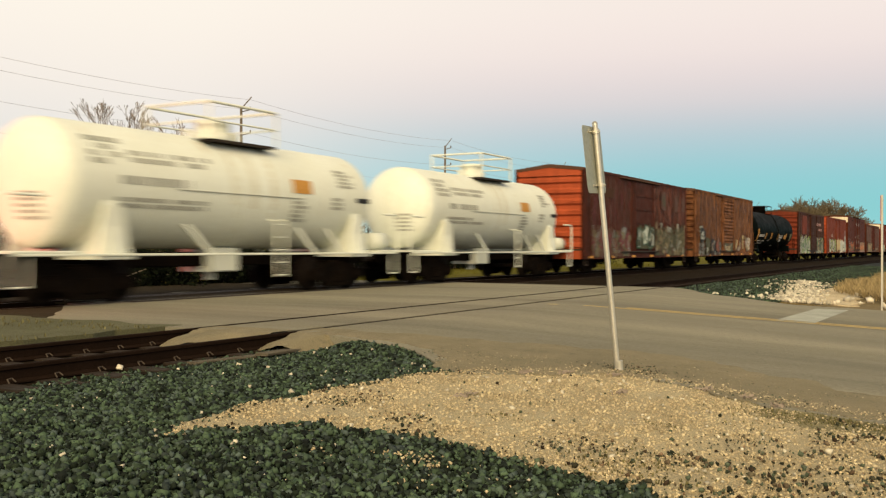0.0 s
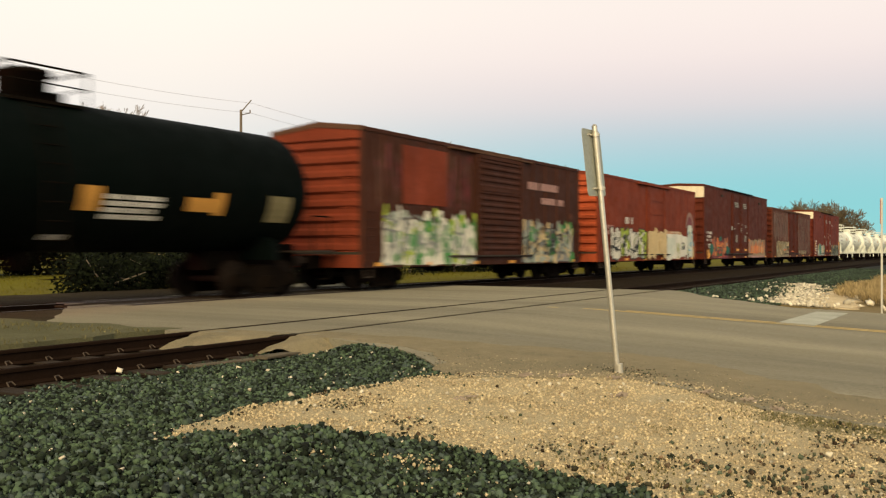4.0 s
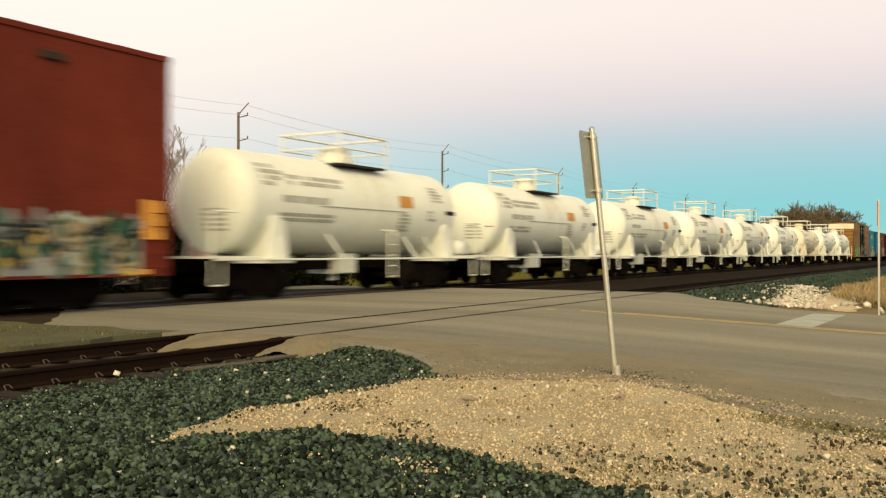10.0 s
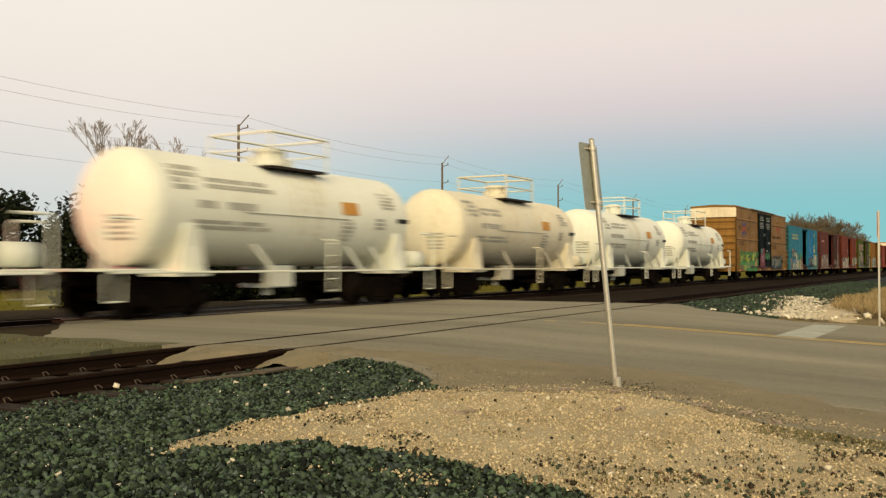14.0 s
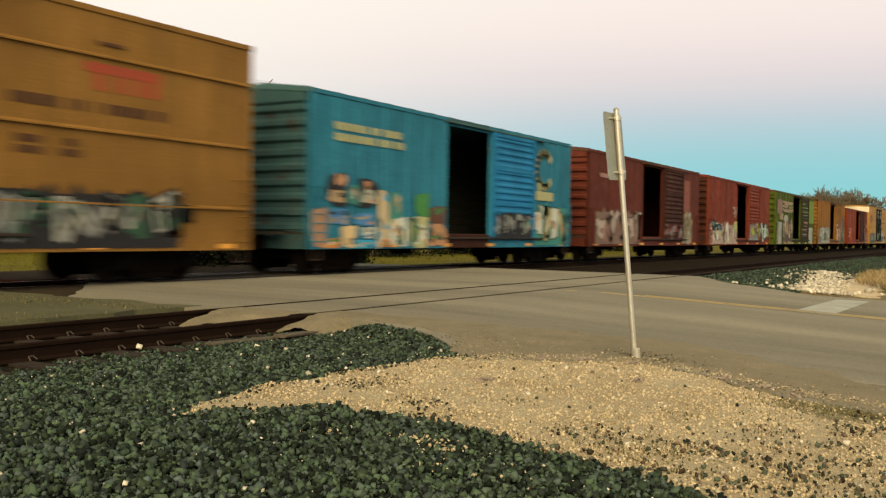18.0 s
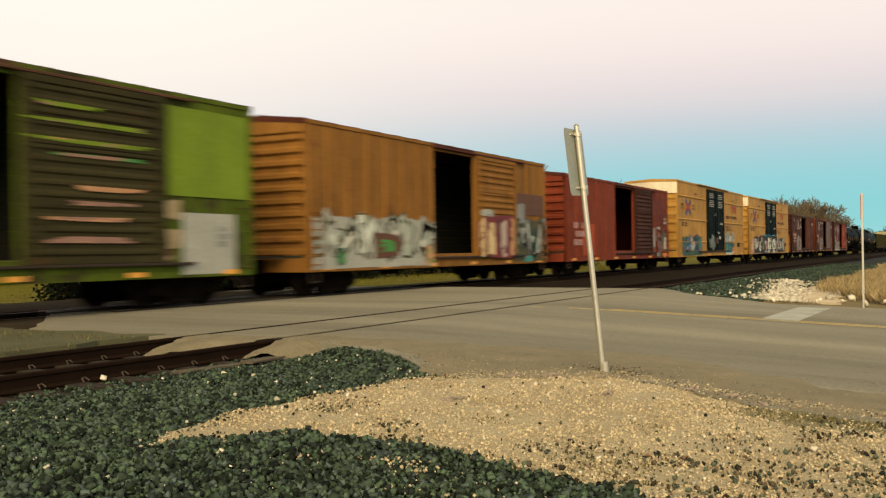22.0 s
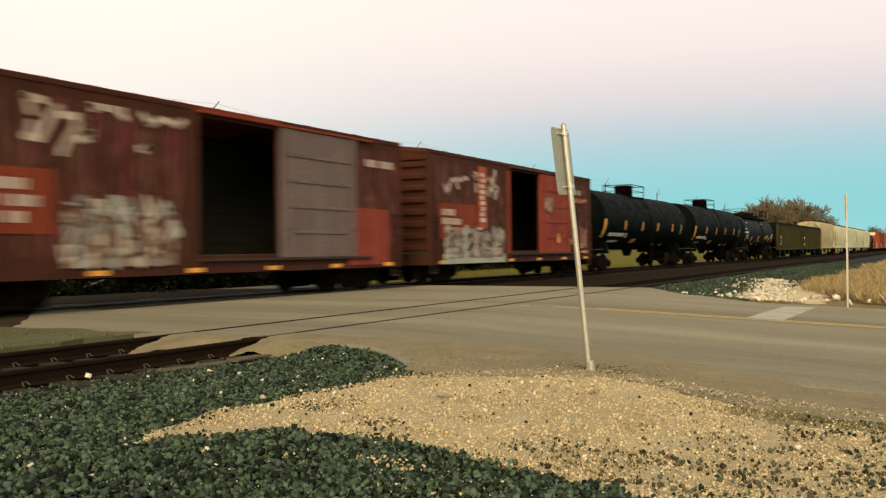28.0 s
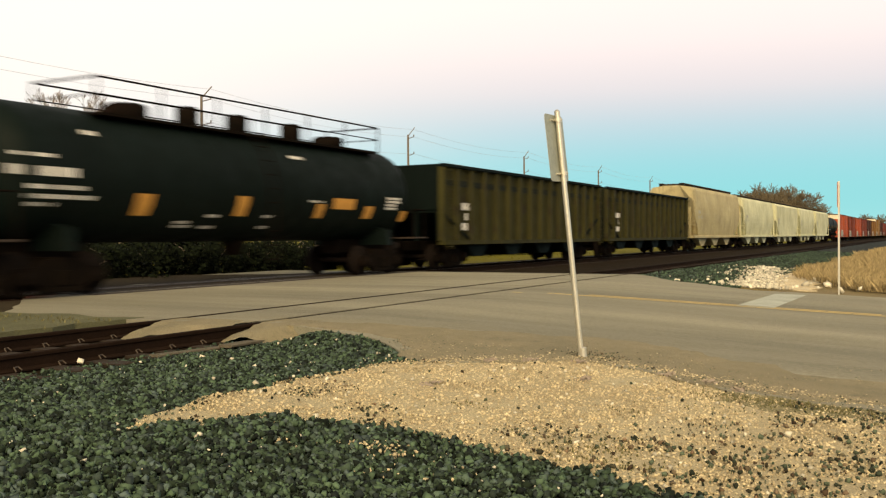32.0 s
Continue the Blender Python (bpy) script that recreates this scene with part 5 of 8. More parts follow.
def tag(car, x0, x1, z0, z1, cols, seed, y, letters=None, busy=6):
    """A spray-painted piece: a row of fat shapes with outlines, fills and strokes. cols: outline, fills..., last one the cloud behind."""
    rnd = random.Random(seed)
    b = Build()
    n = letters or max(2, round((x1 - x0) / (0.85 * (z1 - z0))))
    w = (x1 - x0) / n
    last = len(cols) - 1
    zc, hz = (z0 + z1) / 2, (z1 - z0) / 2
    lo = z0 + 0.01
    k = 4 * n
    up = [(x0 + (x1 - x0) * i / k, y, zc + hz * (0.72 + 0.25 * noise.noise((i * 0.45, seed, 0)))) for i in range(k + 1)]
    down = [(x0 + (x1 - x0) * i / k, y, max(lo, zc - hz * (0.75 + 0.4 * noise.noise((i * 0.45, seed, 7))))) for i in range(k + 1)]
    b.poly(up + down[::-1], last)  # cloud behind the letters
    piece = part("spray_paint", flat_mesh("spray_paint", b, cols), None, car, "weathered spray-painted piece")
    y -= 0.009
    for i in range(n):
        b = Build()
        cx = x0 + w * (i + 0.5) + rnd.uniform(-0.05, 0.05) * w
        top, low = z1 - rnd.uniform(0.0, 0.14) * (z1 - z0), z0 + rnd.uniform(0.02, 0.10) * (z1 - z0)
        h, slant = top - low, rnd.uniform(-0.12, 0.12) * w
        lines = []
        for px in rnd.choice(((-0.27, 0.27), (-0.3, 0.05), (-0.05, 0.3), (-0.3, 0.0, 0.3), (0.0,))):
            lines.append([(cx + px * w - slant, low + rnd.choice((0, 0, 0.2)) * h), (cx + px * w + slant, top - rnd.choice((0, 0, 0.15)) * h)])
        for _ in range(rnd.choice((2, 3))):
            q = rnd.uniform(0.1, 0.9) * h + low
            lines.append([(cx - rnd.uniform(0.15, 0.42) * w, q), (cx + rnd.uniform(0.15, 0.42) * w, q + rnd.uniform(-0.45, 0.45) * h)])
        f = 1 + i % max(1, last - 1)
        g = rnd.randrange(1, last + 1)
        t = min(0.13 * w, 0.16)
        d = 0.0004 * (i % 2)
        for k, ln in enumerate(lines):
            ln = [(min(x1 - t, max(x0 + t, x)), min(z1 - t, max(z0 + t * 1.2, z))) for x, z in ln]
            stroke(b, ln, t * 1.5, y - d - 0.0002 * k, 0)
            stroke(b, ln, t, y - 0.005 - d - 0.0002 * k, f)
            if k % 2:
                (xa, za), (xc, zc2) = ln
                stroke(b, [(xa, za), (xa + (xc - xa) * 0.4, za + (zc2 - za) * 0.4)], t * 0.95, y - 0.0085 - 0.0002 * k, g)
        yy = y - 0.012
        for _ in range(2):
            yy -= 0.0006
            b.poly(blob(cx + rnd.uniform(-0.25, 0.25) * w, low + rnd.uniform(0.25, 0.75) * h, w * 0.1, h * 0.1, rnd, yy, 9, 0.7, 0.2), 0)
        for _ in range(busy):
            pts = [(cx + rnd.uniform(-0.45, 0.45) * w, low + rnd.uniform(0.05, 0.9) * h) for _ in range(2)]
            yy -= 0.0006
            stroke(b, pts, rnd.uniform(0.015, 0.055), yy, rnd.choice((0, 0, rnd.randrange(0, last + 1))))
        part("letter_shape", flat_mesh("letter_shape", b, cols), None, piece)
    return piece


def mess(car, x0, x1, z0, z1, cols, seed, y):
    """Old, overpainted spray paint: a ragged patch of many small blotches and strokes. cols: dark line, others..., last one the ground."""
    rnd = random.Random(seed)
    last = len(cols) - 1
    zc, hz = (z0 + z1) / 2, (z1 - z0) / 2
    k = max(8, int((x1 - x0) / 0.18))
    b = Build()
    up = [(x0 + (x1 - x0) * i / k, y, zc + hz * (0.5 + 0.55 * noise.noise((i * 0.35, seed, 0)))) for i in range(k + 1)]
    down = [(x0 + (x1 - x0) * i / k, y, z0 + 0.01 + 0.08 * abs(noise.noise((i * 0.5, seed, 7)))) for i in range(k + 1)]
    b.poly(up + down[::-1], last)
    piece = part("spray_paint", flat_mesh("spray_paint", b, cols), None, car, "weathered, overpainted spray paint")
    n = max(3, round((x1 - x0) / 0.8))
    w = (x1 - x0) / n
    for i in range(n):
        b = Build()
        yy = y - 0.0015
        cx = x0 + w * (i + 0.5)
        for j in range(17):
            px, pz = cx + rnd.uniform(-0.55, 0.55) * w, z0 + (z1 - z0) * rnd.betavariate(1.3, 1.6)
            px = min(x1 - 0.1, max(x0 + 0.1, px))
            rx, rz = rnd.uniform(0.06, 0.22), rnd.uniform(0.08, 0.26)
            pz = min(z1 - rz * 0.9, max(z0 + rz * 0.9, pz))
            yy -= 0.0009
            b.poly(blob(px, pz, rx, rz, rnd, yy, 10, 0.75, 0.22), rnd.randrange(1, last + 1))
        for j in range(8):
            pts = [(cx + rnd.uniform(-0.5, 0.5) * w, zc + rnd.uniform(-0.8, 0.8) * hz) for _ in range(3)]
            yy -= 0.0007
            stroke(b, pts, rnd.uniform(0.02, 0.05), yy, rnd.choice((0, 0, 0, 1, 2)))
        tagged(part("paint_patch", flat_mesh("paint_patch", b, cols), None, piece), kind="stuff")
    return piece


def boxcar(label, a, c, xl, xr, eave, paintm, endm=None, roofm="rust_roof", cap=False, opening=None, doors=(), style="post", posts=1.05, ribs=9, tags=(), marks=(), extra=None,
           reflect=True, inset=None, ladders="both", sill=None, group="boxcars of the freight train"):
    """A boxcar between coupler planes a and c, its body from xl to xr. Doors are rows of (x0, x1, material, style) from the body's left end."""
    L = c - a
    car = root("boxcar", label, "boxcar", group)
    u0, u1 = xl - a, xr - a
    zb, zt = 0.66, eave
    endm = endm or paintm
    lo = min([d[0] for d in doors] + ([opening[0]] if opening else []) or [0])
    hi = max([d[1] for d in doors if not (opening and d[0] >= opening[1] - 0.05)] + ([opening[1]] if opening else []) or [0])
    # near side, open where the doorway is
    put_side("side_panel", car, paintm, u0, u0 + lo, zb, zt, -HW, -1, posts, style)
    put_side("side_panel", car, paintm, u0 + hi, u1, zb, zt, -HW, -1, posts, style)
    part("door_header", Build().box(u0 + lo, u0 + hi, -HW, -HW + 0.08, zt - 0.22, zt), paintm, car)
    part("door_sill", Build().box(u0 + lo, u0 + hi, -HW - 0.02, -HW + 0.1, zb, 1.08, 0, 0.015), sill or paintm, car)
    put_side("far_side", car, paintm, u0, u1, zb, zt, HW, 1, posts, style, near=False)
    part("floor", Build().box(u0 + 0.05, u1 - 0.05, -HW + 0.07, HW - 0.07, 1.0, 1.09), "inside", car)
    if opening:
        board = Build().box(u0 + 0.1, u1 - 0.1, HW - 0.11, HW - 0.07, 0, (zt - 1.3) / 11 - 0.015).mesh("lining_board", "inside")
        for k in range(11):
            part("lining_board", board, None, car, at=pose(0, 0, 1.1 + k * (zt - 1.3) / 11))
    # ends
    for x, s in ((u0, -1), (u1, 1)):
        b = Build()
        top = zt - (0.75 if cap else 0.28)
        prof = wavy(1.0, top, ribs, 0.085 if not cap else 0.05, 0.05, 0.5 if not cap else 0.15)
        b.prism([(x + s * (d - 0.09), z) for d, z in prof], -HW + 0.06, HW - 0.06, axis="y")
        for y in (-1, 1):
            part("corner_post", Build().box(min(x, x - s * 0.12), max(x, x - s * 0.12), min(y * (HW + 0.002), y * (HW - 0.1)), max(y * (HW + 0.002), y * (HW - 0.1)), zb, zt - 0.02, 0, 0.012), paintm, car)
        b.box(min(x, x - s * 0.1), max(x, x - s * 0.1), -HW, HW, zb, 1.02)
        if not cap:
            b.prism([(-HW + 0.02, zt - 0.3), (HW - 0.02, zt - 0.3), (HW - 0.02, zt), (0, zt + 0.17), (-HW + 0.02, zt)], min(x, x - s * 0.08), max(x, x - s * 0.08))
        part("end_wall", b, endm, car)
        if cap:
            b = Build().prism([(-HW + 0.01, zt - 0.76), (HW - 0.01, zt - 0.76), (HW - 0.01, zt - 0.02), (0, zt + 0.08), (-HW + 0.01, zt - 0.02)], min(x + s * 0.004, x - s * 0.1), max(x + s * 0.004, x - s * 0.1))
            part("end_cap", b, "cream_cap", car, "pale cream painted top of the car's end")
    # roof with cross ribs
    pk = 0.2 if not cap else 0.1
    b = Build().prism([(-HW - 0.02, zt - 0.10), (-HW - 0.02, zt + 0.015), (0, zt + pk), (HW + 0.02, zt + 0.015), (HW + 0.02, zt - 0.10), (HW - 0.02, zt - 0.10), (0, zt + pk - 0.14), (-HW + 0.02, zt - 0.10)], u0 - 0.02, u1 + 0.02)
    roof = part("roof", b, roofm, car)
    n = int((u1 - u0) / 1.1)
    rib = Build().prism([(-HW - 0.022, zt - 0.02), (-HW - 0.022, zt + 0.03), (0, zt + pk + 0.022), (HW + 0.022, zt + 0.03), (HW + 0.022, zt - 0.02), (0, zt + pk - 0.02)], 0, 0.08).mesh("roof_rib", roofm)
    for i in range(n + 1):
        part("roof_rib", rib, None, roof, at=pose(u0 + (u1 - u0 - 0.08) * i / n, 0, 0))
    # doors, door rods and tracks
    z0, z1 = 1.0, zt - 0.16
    for k, (d0, d1, m, st) in enumerate(doors):
        yo = -HW - (0.085 if opening or st == "corr" else 0.03)
        leaf, ribs2 = door_leaf(u0 + d0, u0 + d1, z0, z1, yo, -1, st)
        door = part("door", leaf, m, car)
        for nm, q in ribs2:
            part(nm, q, m, door)
        for x in (d0 + 0.25, d1 - 0.25):
            b = Build().tube((u0 + x, yo - 0.06, z0), (u0 + x, yo - 0.06, z1), 0.02, 6)
            b.box(u0 + x - 0.08, u0 + x + 0.08, yo - 0.07, yo - 0.01, 1.5, 1.62).box(u0 + x - 0.03, u0 + x + 0.2, yo - 0.08, yo - 0.05, 1.75, 1.8)
            part("lock_rod", b, m, door)
    if doors:
        d0, d1 = min(d[0] for d in doors), max(d[1] for d in doors)
        w = d1 - d0
        for z in (0.93, zt - (0.15 if not cap else 0.03)):
            b = Build().box(u0 + d0 - (w * 0.5 if not opening else 2.9), u0 + d1 + w * 0.25, -HW - 0.13, -HW, z, z + 0.06, 0, 0.01)
            part("door_track", b, "grime" if z < 1 else "dark_iron" if roofm[:6] == "hicube" else roofm, car)
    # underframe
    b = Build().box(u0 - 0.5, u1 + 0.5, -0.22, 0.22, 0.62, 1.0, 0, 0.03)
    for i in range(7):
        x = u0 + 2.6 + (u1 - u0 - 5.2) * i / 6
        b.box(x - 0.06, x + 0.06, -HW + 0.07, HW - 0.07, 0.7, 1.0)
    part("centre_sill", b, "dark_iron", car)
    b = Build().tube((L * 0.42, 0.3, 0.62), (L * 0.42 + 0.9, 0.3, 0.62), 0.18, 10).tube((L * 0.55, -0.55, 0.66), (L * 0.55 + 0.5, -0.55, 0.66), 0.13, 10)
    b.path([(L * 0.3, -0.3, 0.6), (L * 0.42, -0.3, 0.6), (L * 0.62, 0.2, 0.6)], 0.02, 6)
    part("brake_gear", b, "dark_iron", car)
    # ladders, grab irons, sill steps
    hl = zt - 0.3 if ladders == "full" else 2.3
    part("ladder", ladder(u0 + 0.1, u0 + 0.52, 0.75, hl, -HW - 0.01, -1, 7 if hl < 3 else 10), paintm, car)
    part("ladder", ladder(u1 - 0.52, u1 - 0.1, 0.75, 2.3, -HW - 0.01, -1, 6), paintm, car)
    iron = Build().path([(u0 + 0.0, -HW + 0.2, 0), (u0 - 0.09, -HW + 0.2, 0), (u0 - 0.09, -HW + 0.62, 0), (u0, -HW + 0.62, 0)], 0.014, 5).mesh("grab_iron", endm)
    for i in range(6):
        part("grab_iron", iron, None, car, at=pose(0, 0, 1.1 + 0.4 * i))
    for x in (u0 + 0.31, u1 - 0.31):
        b = Build().path([(x - 0.2, -HW + 0.02, 0.7), (x - 0.18, -HW + 0.0, 0.4), (x + 0.18, -HW + 0.0, 0.4), (x + 0.2, -HW + 0.02, 0.7)], 0.02, 6)
        part("sill_step", b, "grime", car)
    b = Build().lathe([(-0.02, 0.28), (0.0, 0.3), (0.02, 0.28)], 14, (u0 - 0.14, 0.7, 2.75), "x").tube((u0 - 0.15, 0.7, 2.75), (u0, 0.7, 2.75), 0.03, 6)
    part("brake_wheel", b, "grime", car)
    for x0, x1 in ((u0 - 0.42, u0 - 0.06), (u1 + 0.06, u1 + 0.42)):
        part("end_platform", Build().box(x0, x1, -0.9, 0.9, 1.02, 1.06), "grime", car)
    if reflect:
        for i in range(6):
            x = u0 + 0.6 + (u1 - u0 - 1.6) * i / 5
            part("reflector_strip", Build().box(x, x + 0.46, -HW - 0.044, -HW - 0.036, 0.70, 0.80), "reflector", car, "worn yellow reflective strip")
    for k, (x0, x1, za, zc, cols, out) in enumerate(tags):
        (tag if cols[0] == "+" else mess)(car, u0 + x0, u0 + x1, za, zc, [q for q in cols if q != "+"], int(a * 7) + k, -HW - out)
    for k, (x0, x1, za, zc, rows, m, out) in enumerate(marks):
        b = Build()
        bars(b, u0 + x0, u0 + x1, za, zc, -HW - out, rows, int(a) + k)
        tagged(part("stencil_line", b, m, car), kind="stuff")
    if extra:
        extra(car, u0, u1)
    running_gear(car, L, inset or (u0 + 1.75 if u1 - u0 < 17 else u0 + 2.3))
    TRAIN.append((car, a))
    return car


def shell_patch(b, x0, x1, z0, z1, r, zc, mi=0, n=4, lift=0.006):
    R = r + lift
    v = []
    for i in range(n + 1):
        z = z0 + (z1 - z0) * i / n
        y = -math.sqrt(max(0.01, R * R - (z - zc) ** 2))
        v += [(x0, y, z), (x1, y, z)]
    b.add(v, [(2 * i, 2 * i + 1, 2 * i + 3, 2 * i + 2) for i in range(n)], mi)


def shell_bars(b, x0, x1, z0, z1, rows, r, zc, seed, mi=0):
    rnd = random.Random(seed)
    h = (z1 - z0) / rows
    for k in range(rows):
        z = z1 - h * (k + 1)
        x, end = x0, x1 - (x1 - x0) * rnd.choice((0, 0.1, 0.3))
        while x < end - 0.03:
            w = min(end - x, h * rnd.uniform(0.5, 1.0))
            if rnd.random() < 0.9:
                shell_patch(b, x, x + w * 0.84, z + h * 0.15, z + h * 0.85, r, zc, mi, 1)
            x += w


def head_profile(x0, x1, r, bulge):
    prof = []
    for i in range(9):
        a = radians(90 * i / 8)
        prof.append((x0 + bulge * (1 - math.cos(a)), max(0.02, r * math.sin(a))))
    prof += [(x0 + bulge + 0.03, r), (x0 + bulge + 0.1, r)]
    back = [(x1 - (t - x0), q) for t, q in prof[::-1]]
    return prof + back


def railing(b, x0, x1, y0, y1, z0, z1, r=0.022):
    cs = [(x0, y0), (x1, y0), (x1, y1), (x0, y1)]
    for x, y in cs:
        b.tube((x, y, z0), (x, y, z1), r, 6)
    for (xa, ya), (xb, yb) in zip(cs, cs[1:] + cs[:1]):
        b.tube((xa, ya, z1), (xb, yb, z1), r, 6)
        b.tube((xa, ya, (z0 + z1) / 2), (xb, yb, (z0 + z1) / 2), r * 0.7, 5)


def white_tank(label, a, c, m="white_tank", seed=0, big=True):
    L = c - a
    car = root("tank_car", label, "tank car", "white tank cars of the freight train")
    r, zc = 1.31, 2.40
    b = Build().lathe(head_profile(1.4, L - 1.1, r, 0.62), 40, (0, 0, zc), "x")
    shell = part("shell", b, m, car)
    for x in (L * 0.28, L * 0.5, L * 0.72):
        part("weld_seam", Build().lathe([(-0.03, r - 0.02), (-0.02, r + 0.008), (0.02, r + 0.008), (0.03, r - 0.02)], 40, (x, 0, zc), "x"), m, shell)
    part("jacket_seam", Build().box(L * 0.34, L * 0.66, -r - 0.02, -r + 0.05, zc - 0.055, zc - 0.04), "black_paint", shell)
    rnd = random.Random(seed)
    b = Build()
    for k in range(9):
        x = L * 0.52 + rnd.gauss(0, 0.5)
        w, low = rnd.uniform(0.05, 0.16), rnd.uniform(-0.9, 0.5)
        shell_patch(b, x, x + w, zc + low, zc + 1.24, r, zc, 0, 7, 0.004 + 0.0004 * k)
    tagged(part("rust_streak", b, "tank_stain", shell), "faint brown streaks run down below the dome", kind="stuff")
    # saddles and bolster webs over the trucks
    for x in (2.75, L - 2.2):
        b = Build()
        ring = [(-1.45, 0.95), (1.45, 0.95), (1.28, zc - 0.35), (0.95, zc - 0.9), (-0.95, zc - 0.9), (-1.28, zc - 0.35)]
        b.prism(ring, x - 0.16, x + 0.16)
        b.box(x - 0.42, x + 0.42, -1.48, 1.48, 0.88, 1.0, 0, 0.02)
        for y in (-1, 1):
            b.prism([(x - 0.4, 1.0), (x + 0.4, 1.0), (x + 0.2, zc - 0.45), (x - 0.2, zc - 0.45)], *sorted((y * 1.30, y * 1.36)), axis="y")
        part("saddle", b, m, car)
    for y in (-1, 1):
        b = Build().box(0.45, L - 0.45, *sorted((y * 1.44, y * 1.52)), 0.95, 1.0, 0, 0.01)
        part("side_sill", b, m, car)
        for x0, x1 in ((L * 0.40, L * 0.40 - 0.75), (L * 0.68, L * 0.68 - 0.75), (L - 3.1, L - 3.8)):
            part("brace", Build().prism([(x0, 1.0), (x0 + 0.16, 1.0), (x1 + 0.16, 1.62), (x1, 1.62)], *sorted((y * 1.36, y * 1.42)), axis="y"), m, car)
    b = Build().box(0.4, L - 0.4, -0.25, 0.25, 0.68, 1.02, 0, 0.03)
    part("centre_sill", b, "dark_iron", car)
    for x0, x1 in ((0.3, 1.9), (L - 1.45, L - 0.3)):
        part("end_platform", Build().box(x0, x1, -1.5, 1.5, 1.0, 1.05, 0, 0.01), m, car)
    b = Build()
    for x, s in ((0.36, 1), (L - 0.36, -1)):
        for y in (-1.44, 1.44):
            b = Build().path([(x, y, 1.05), (x, y, 1.98), (x + s * 0.08, y, 2.06), (x + s * 0.75, y, 2.06)], 0.032, 6)
            part("end_handrail", b, m, car)
            b = Build().path([(x, y, 0.95), (x, y, 0.4), (x + s * 0.4, y, 0.4), (x + s * 0.4, y, 0.95)], 0.02, 6)
            part("sill_step", b, m, car)
    b = Build().lathe([(0.0, 0.05), (0.04, 0.24), (0.75, 0.24), (0.79, 0.05)], 14, (L - 1.15, -0.95, 1.32), "x")
    part("brake_cylinder", b, m, car)
    # dome platform
    xm = L * 0.52
    top = zc + r
    b = Build().lathe([(-0.1, 0.46), (0.12, 0.46), (0.14, 0.36), (0.34, 0.36), (0.36, 0.41), (0.42, 0.41), (0.47, 0.2)], 18, (xm, 0, top), "z")
    for k in range(8):
        an = math.tau * k / 8
        b.tube((xm + 0.39 * math.cos(an), 0.39 * math.sin(an), top + 0.14), (xm + 0.39 * math.cos(an), 0.39 * math.sin(an), top + 0.38), 0.03, 5)
    b.tube((xm + 0.75, 0, top - 0.1), (xm + 0.75, 0, top + 0.2), 0.13, 10).tube((xm - 0.7, 0.1, top - 0.1), (xm - 0.7, 0.1, top + 0.2), 0.09, 8)
    part("dome", b, m, car)
    b = Build()
    for y0, y1 in ((-1.0, -0.55), (0.55, 1.0)):
        b.box(xm - 1.15, xm + 1.15, y0, y1, top - 0.16, top - 0.11)
    for x in (xm - 1.1, xm + 1.1):
        b.box(x - 0.05, x + 0.05, -1.0, 1.0, top - 0.17, top - 0.11)
    part("dome_platform", b, "grime", car)
    b = Build()
    railing(b, xm - 1.15, xm + 1.15, -1.0, 1.0, top - 0.12, top + 0.72, 0.033)
    part("dome_railing", b, m, car)
    b = Build()
    for y in (-1,):
        for x in (xm + 0.55, xm + 0.95):
            b.path([(x, y * 1.5, 0.42), (x, y * 1.5, 1.75), (x, y * 1.3, 1.8)], 0.02, 6)
        for i in range(5):
            z = 0.47 + 0.3 * i
            yy = 1.5
            b.tube((xm + 0.55, y * yy, z), (xm + 0.95, y * yy, z), 0.015, 5)
    part("side_ladder", b, m, car)
    b = Build().box(xm - 0.55, xm + 0.35, -0.5, 0.5, 0.55, 1.12, 0, 0.03).tube((xm - 0.1, 0, 0.35), (xm - 0.1, 0, 0.6), 0.12, 10)
    part("outlet_valve", b, m, car)
    # marks
    b = Build()
    shell_bars(b, 2.3, 3.2, zc + 0.35, zc + 0.95, 4, r, zc, seed)
    shell_bars(b, 3.3, 5.6, zc + 0.42, zc + 0.72, 2, r, zc, seed + 1)
    shell_bars(b, 3.0, 4.9, zc - 0.05, zc + 0.2, 1, r, zc, seed + 2)
    shell_bars(b, 2.9, 5.4, zc - 0.5, zc - 0.25, 2, r, zc, seed + 3)
    shell_bars(b, L - 3.0, L - 2.2, zc + 0.3, zc + 0.8, 5, r, zc, seed + 4)
    shell_bars(b, L - 4.9, L - 4.3, zc - 0.65, zc - 0.1, 5, r, zc, seed + 5)
    shell_bars(b, L - 3.3, L - 2.8, zc - 0.3, zc + 0.05, 3, r, zc, seed + 6)
    tagged(part("stencil_line", b, "black_paint", car), kind="stuff")
    b = Build()
    shell_patch(b, L - 4.9, L - 4.15, zc + 0.08, zc + 0.42, r, zc, 0, 3, 0.012)
    part("placard", b, "orange", car, "orange square placard")
    b = Build()
    shell_patch(b, L - 2.2, L - 1.6, zc - 0.06, zc + 0.07, r - 0.02, zc, 0, 2, 0.03)
    part("data_plate", b, "t_black", car)
    b = Build()
    for k in range(5):
        z = zc - 0.75 + 0.12 * k
        for y in (-0.75, -0.6, -0.45, -0.3):
            b.add([(1.39 + 0.62 * (1 - math.sqrt(1 - (u * u + (w - zc) ** 2) / (r * r))), u, w) for u, w in ((y, z), (y + 0.13, z), (y + 0.13, z + 0.06), (y, z + 0.06))], [(0, 1, 2, 3)])
    tagged(part("head_stencil", b, "black_paint", car), kind="stuff")
    running_gear(car, L, 2.4, 2.75)
    TRAIN.append((car, a))
    return car


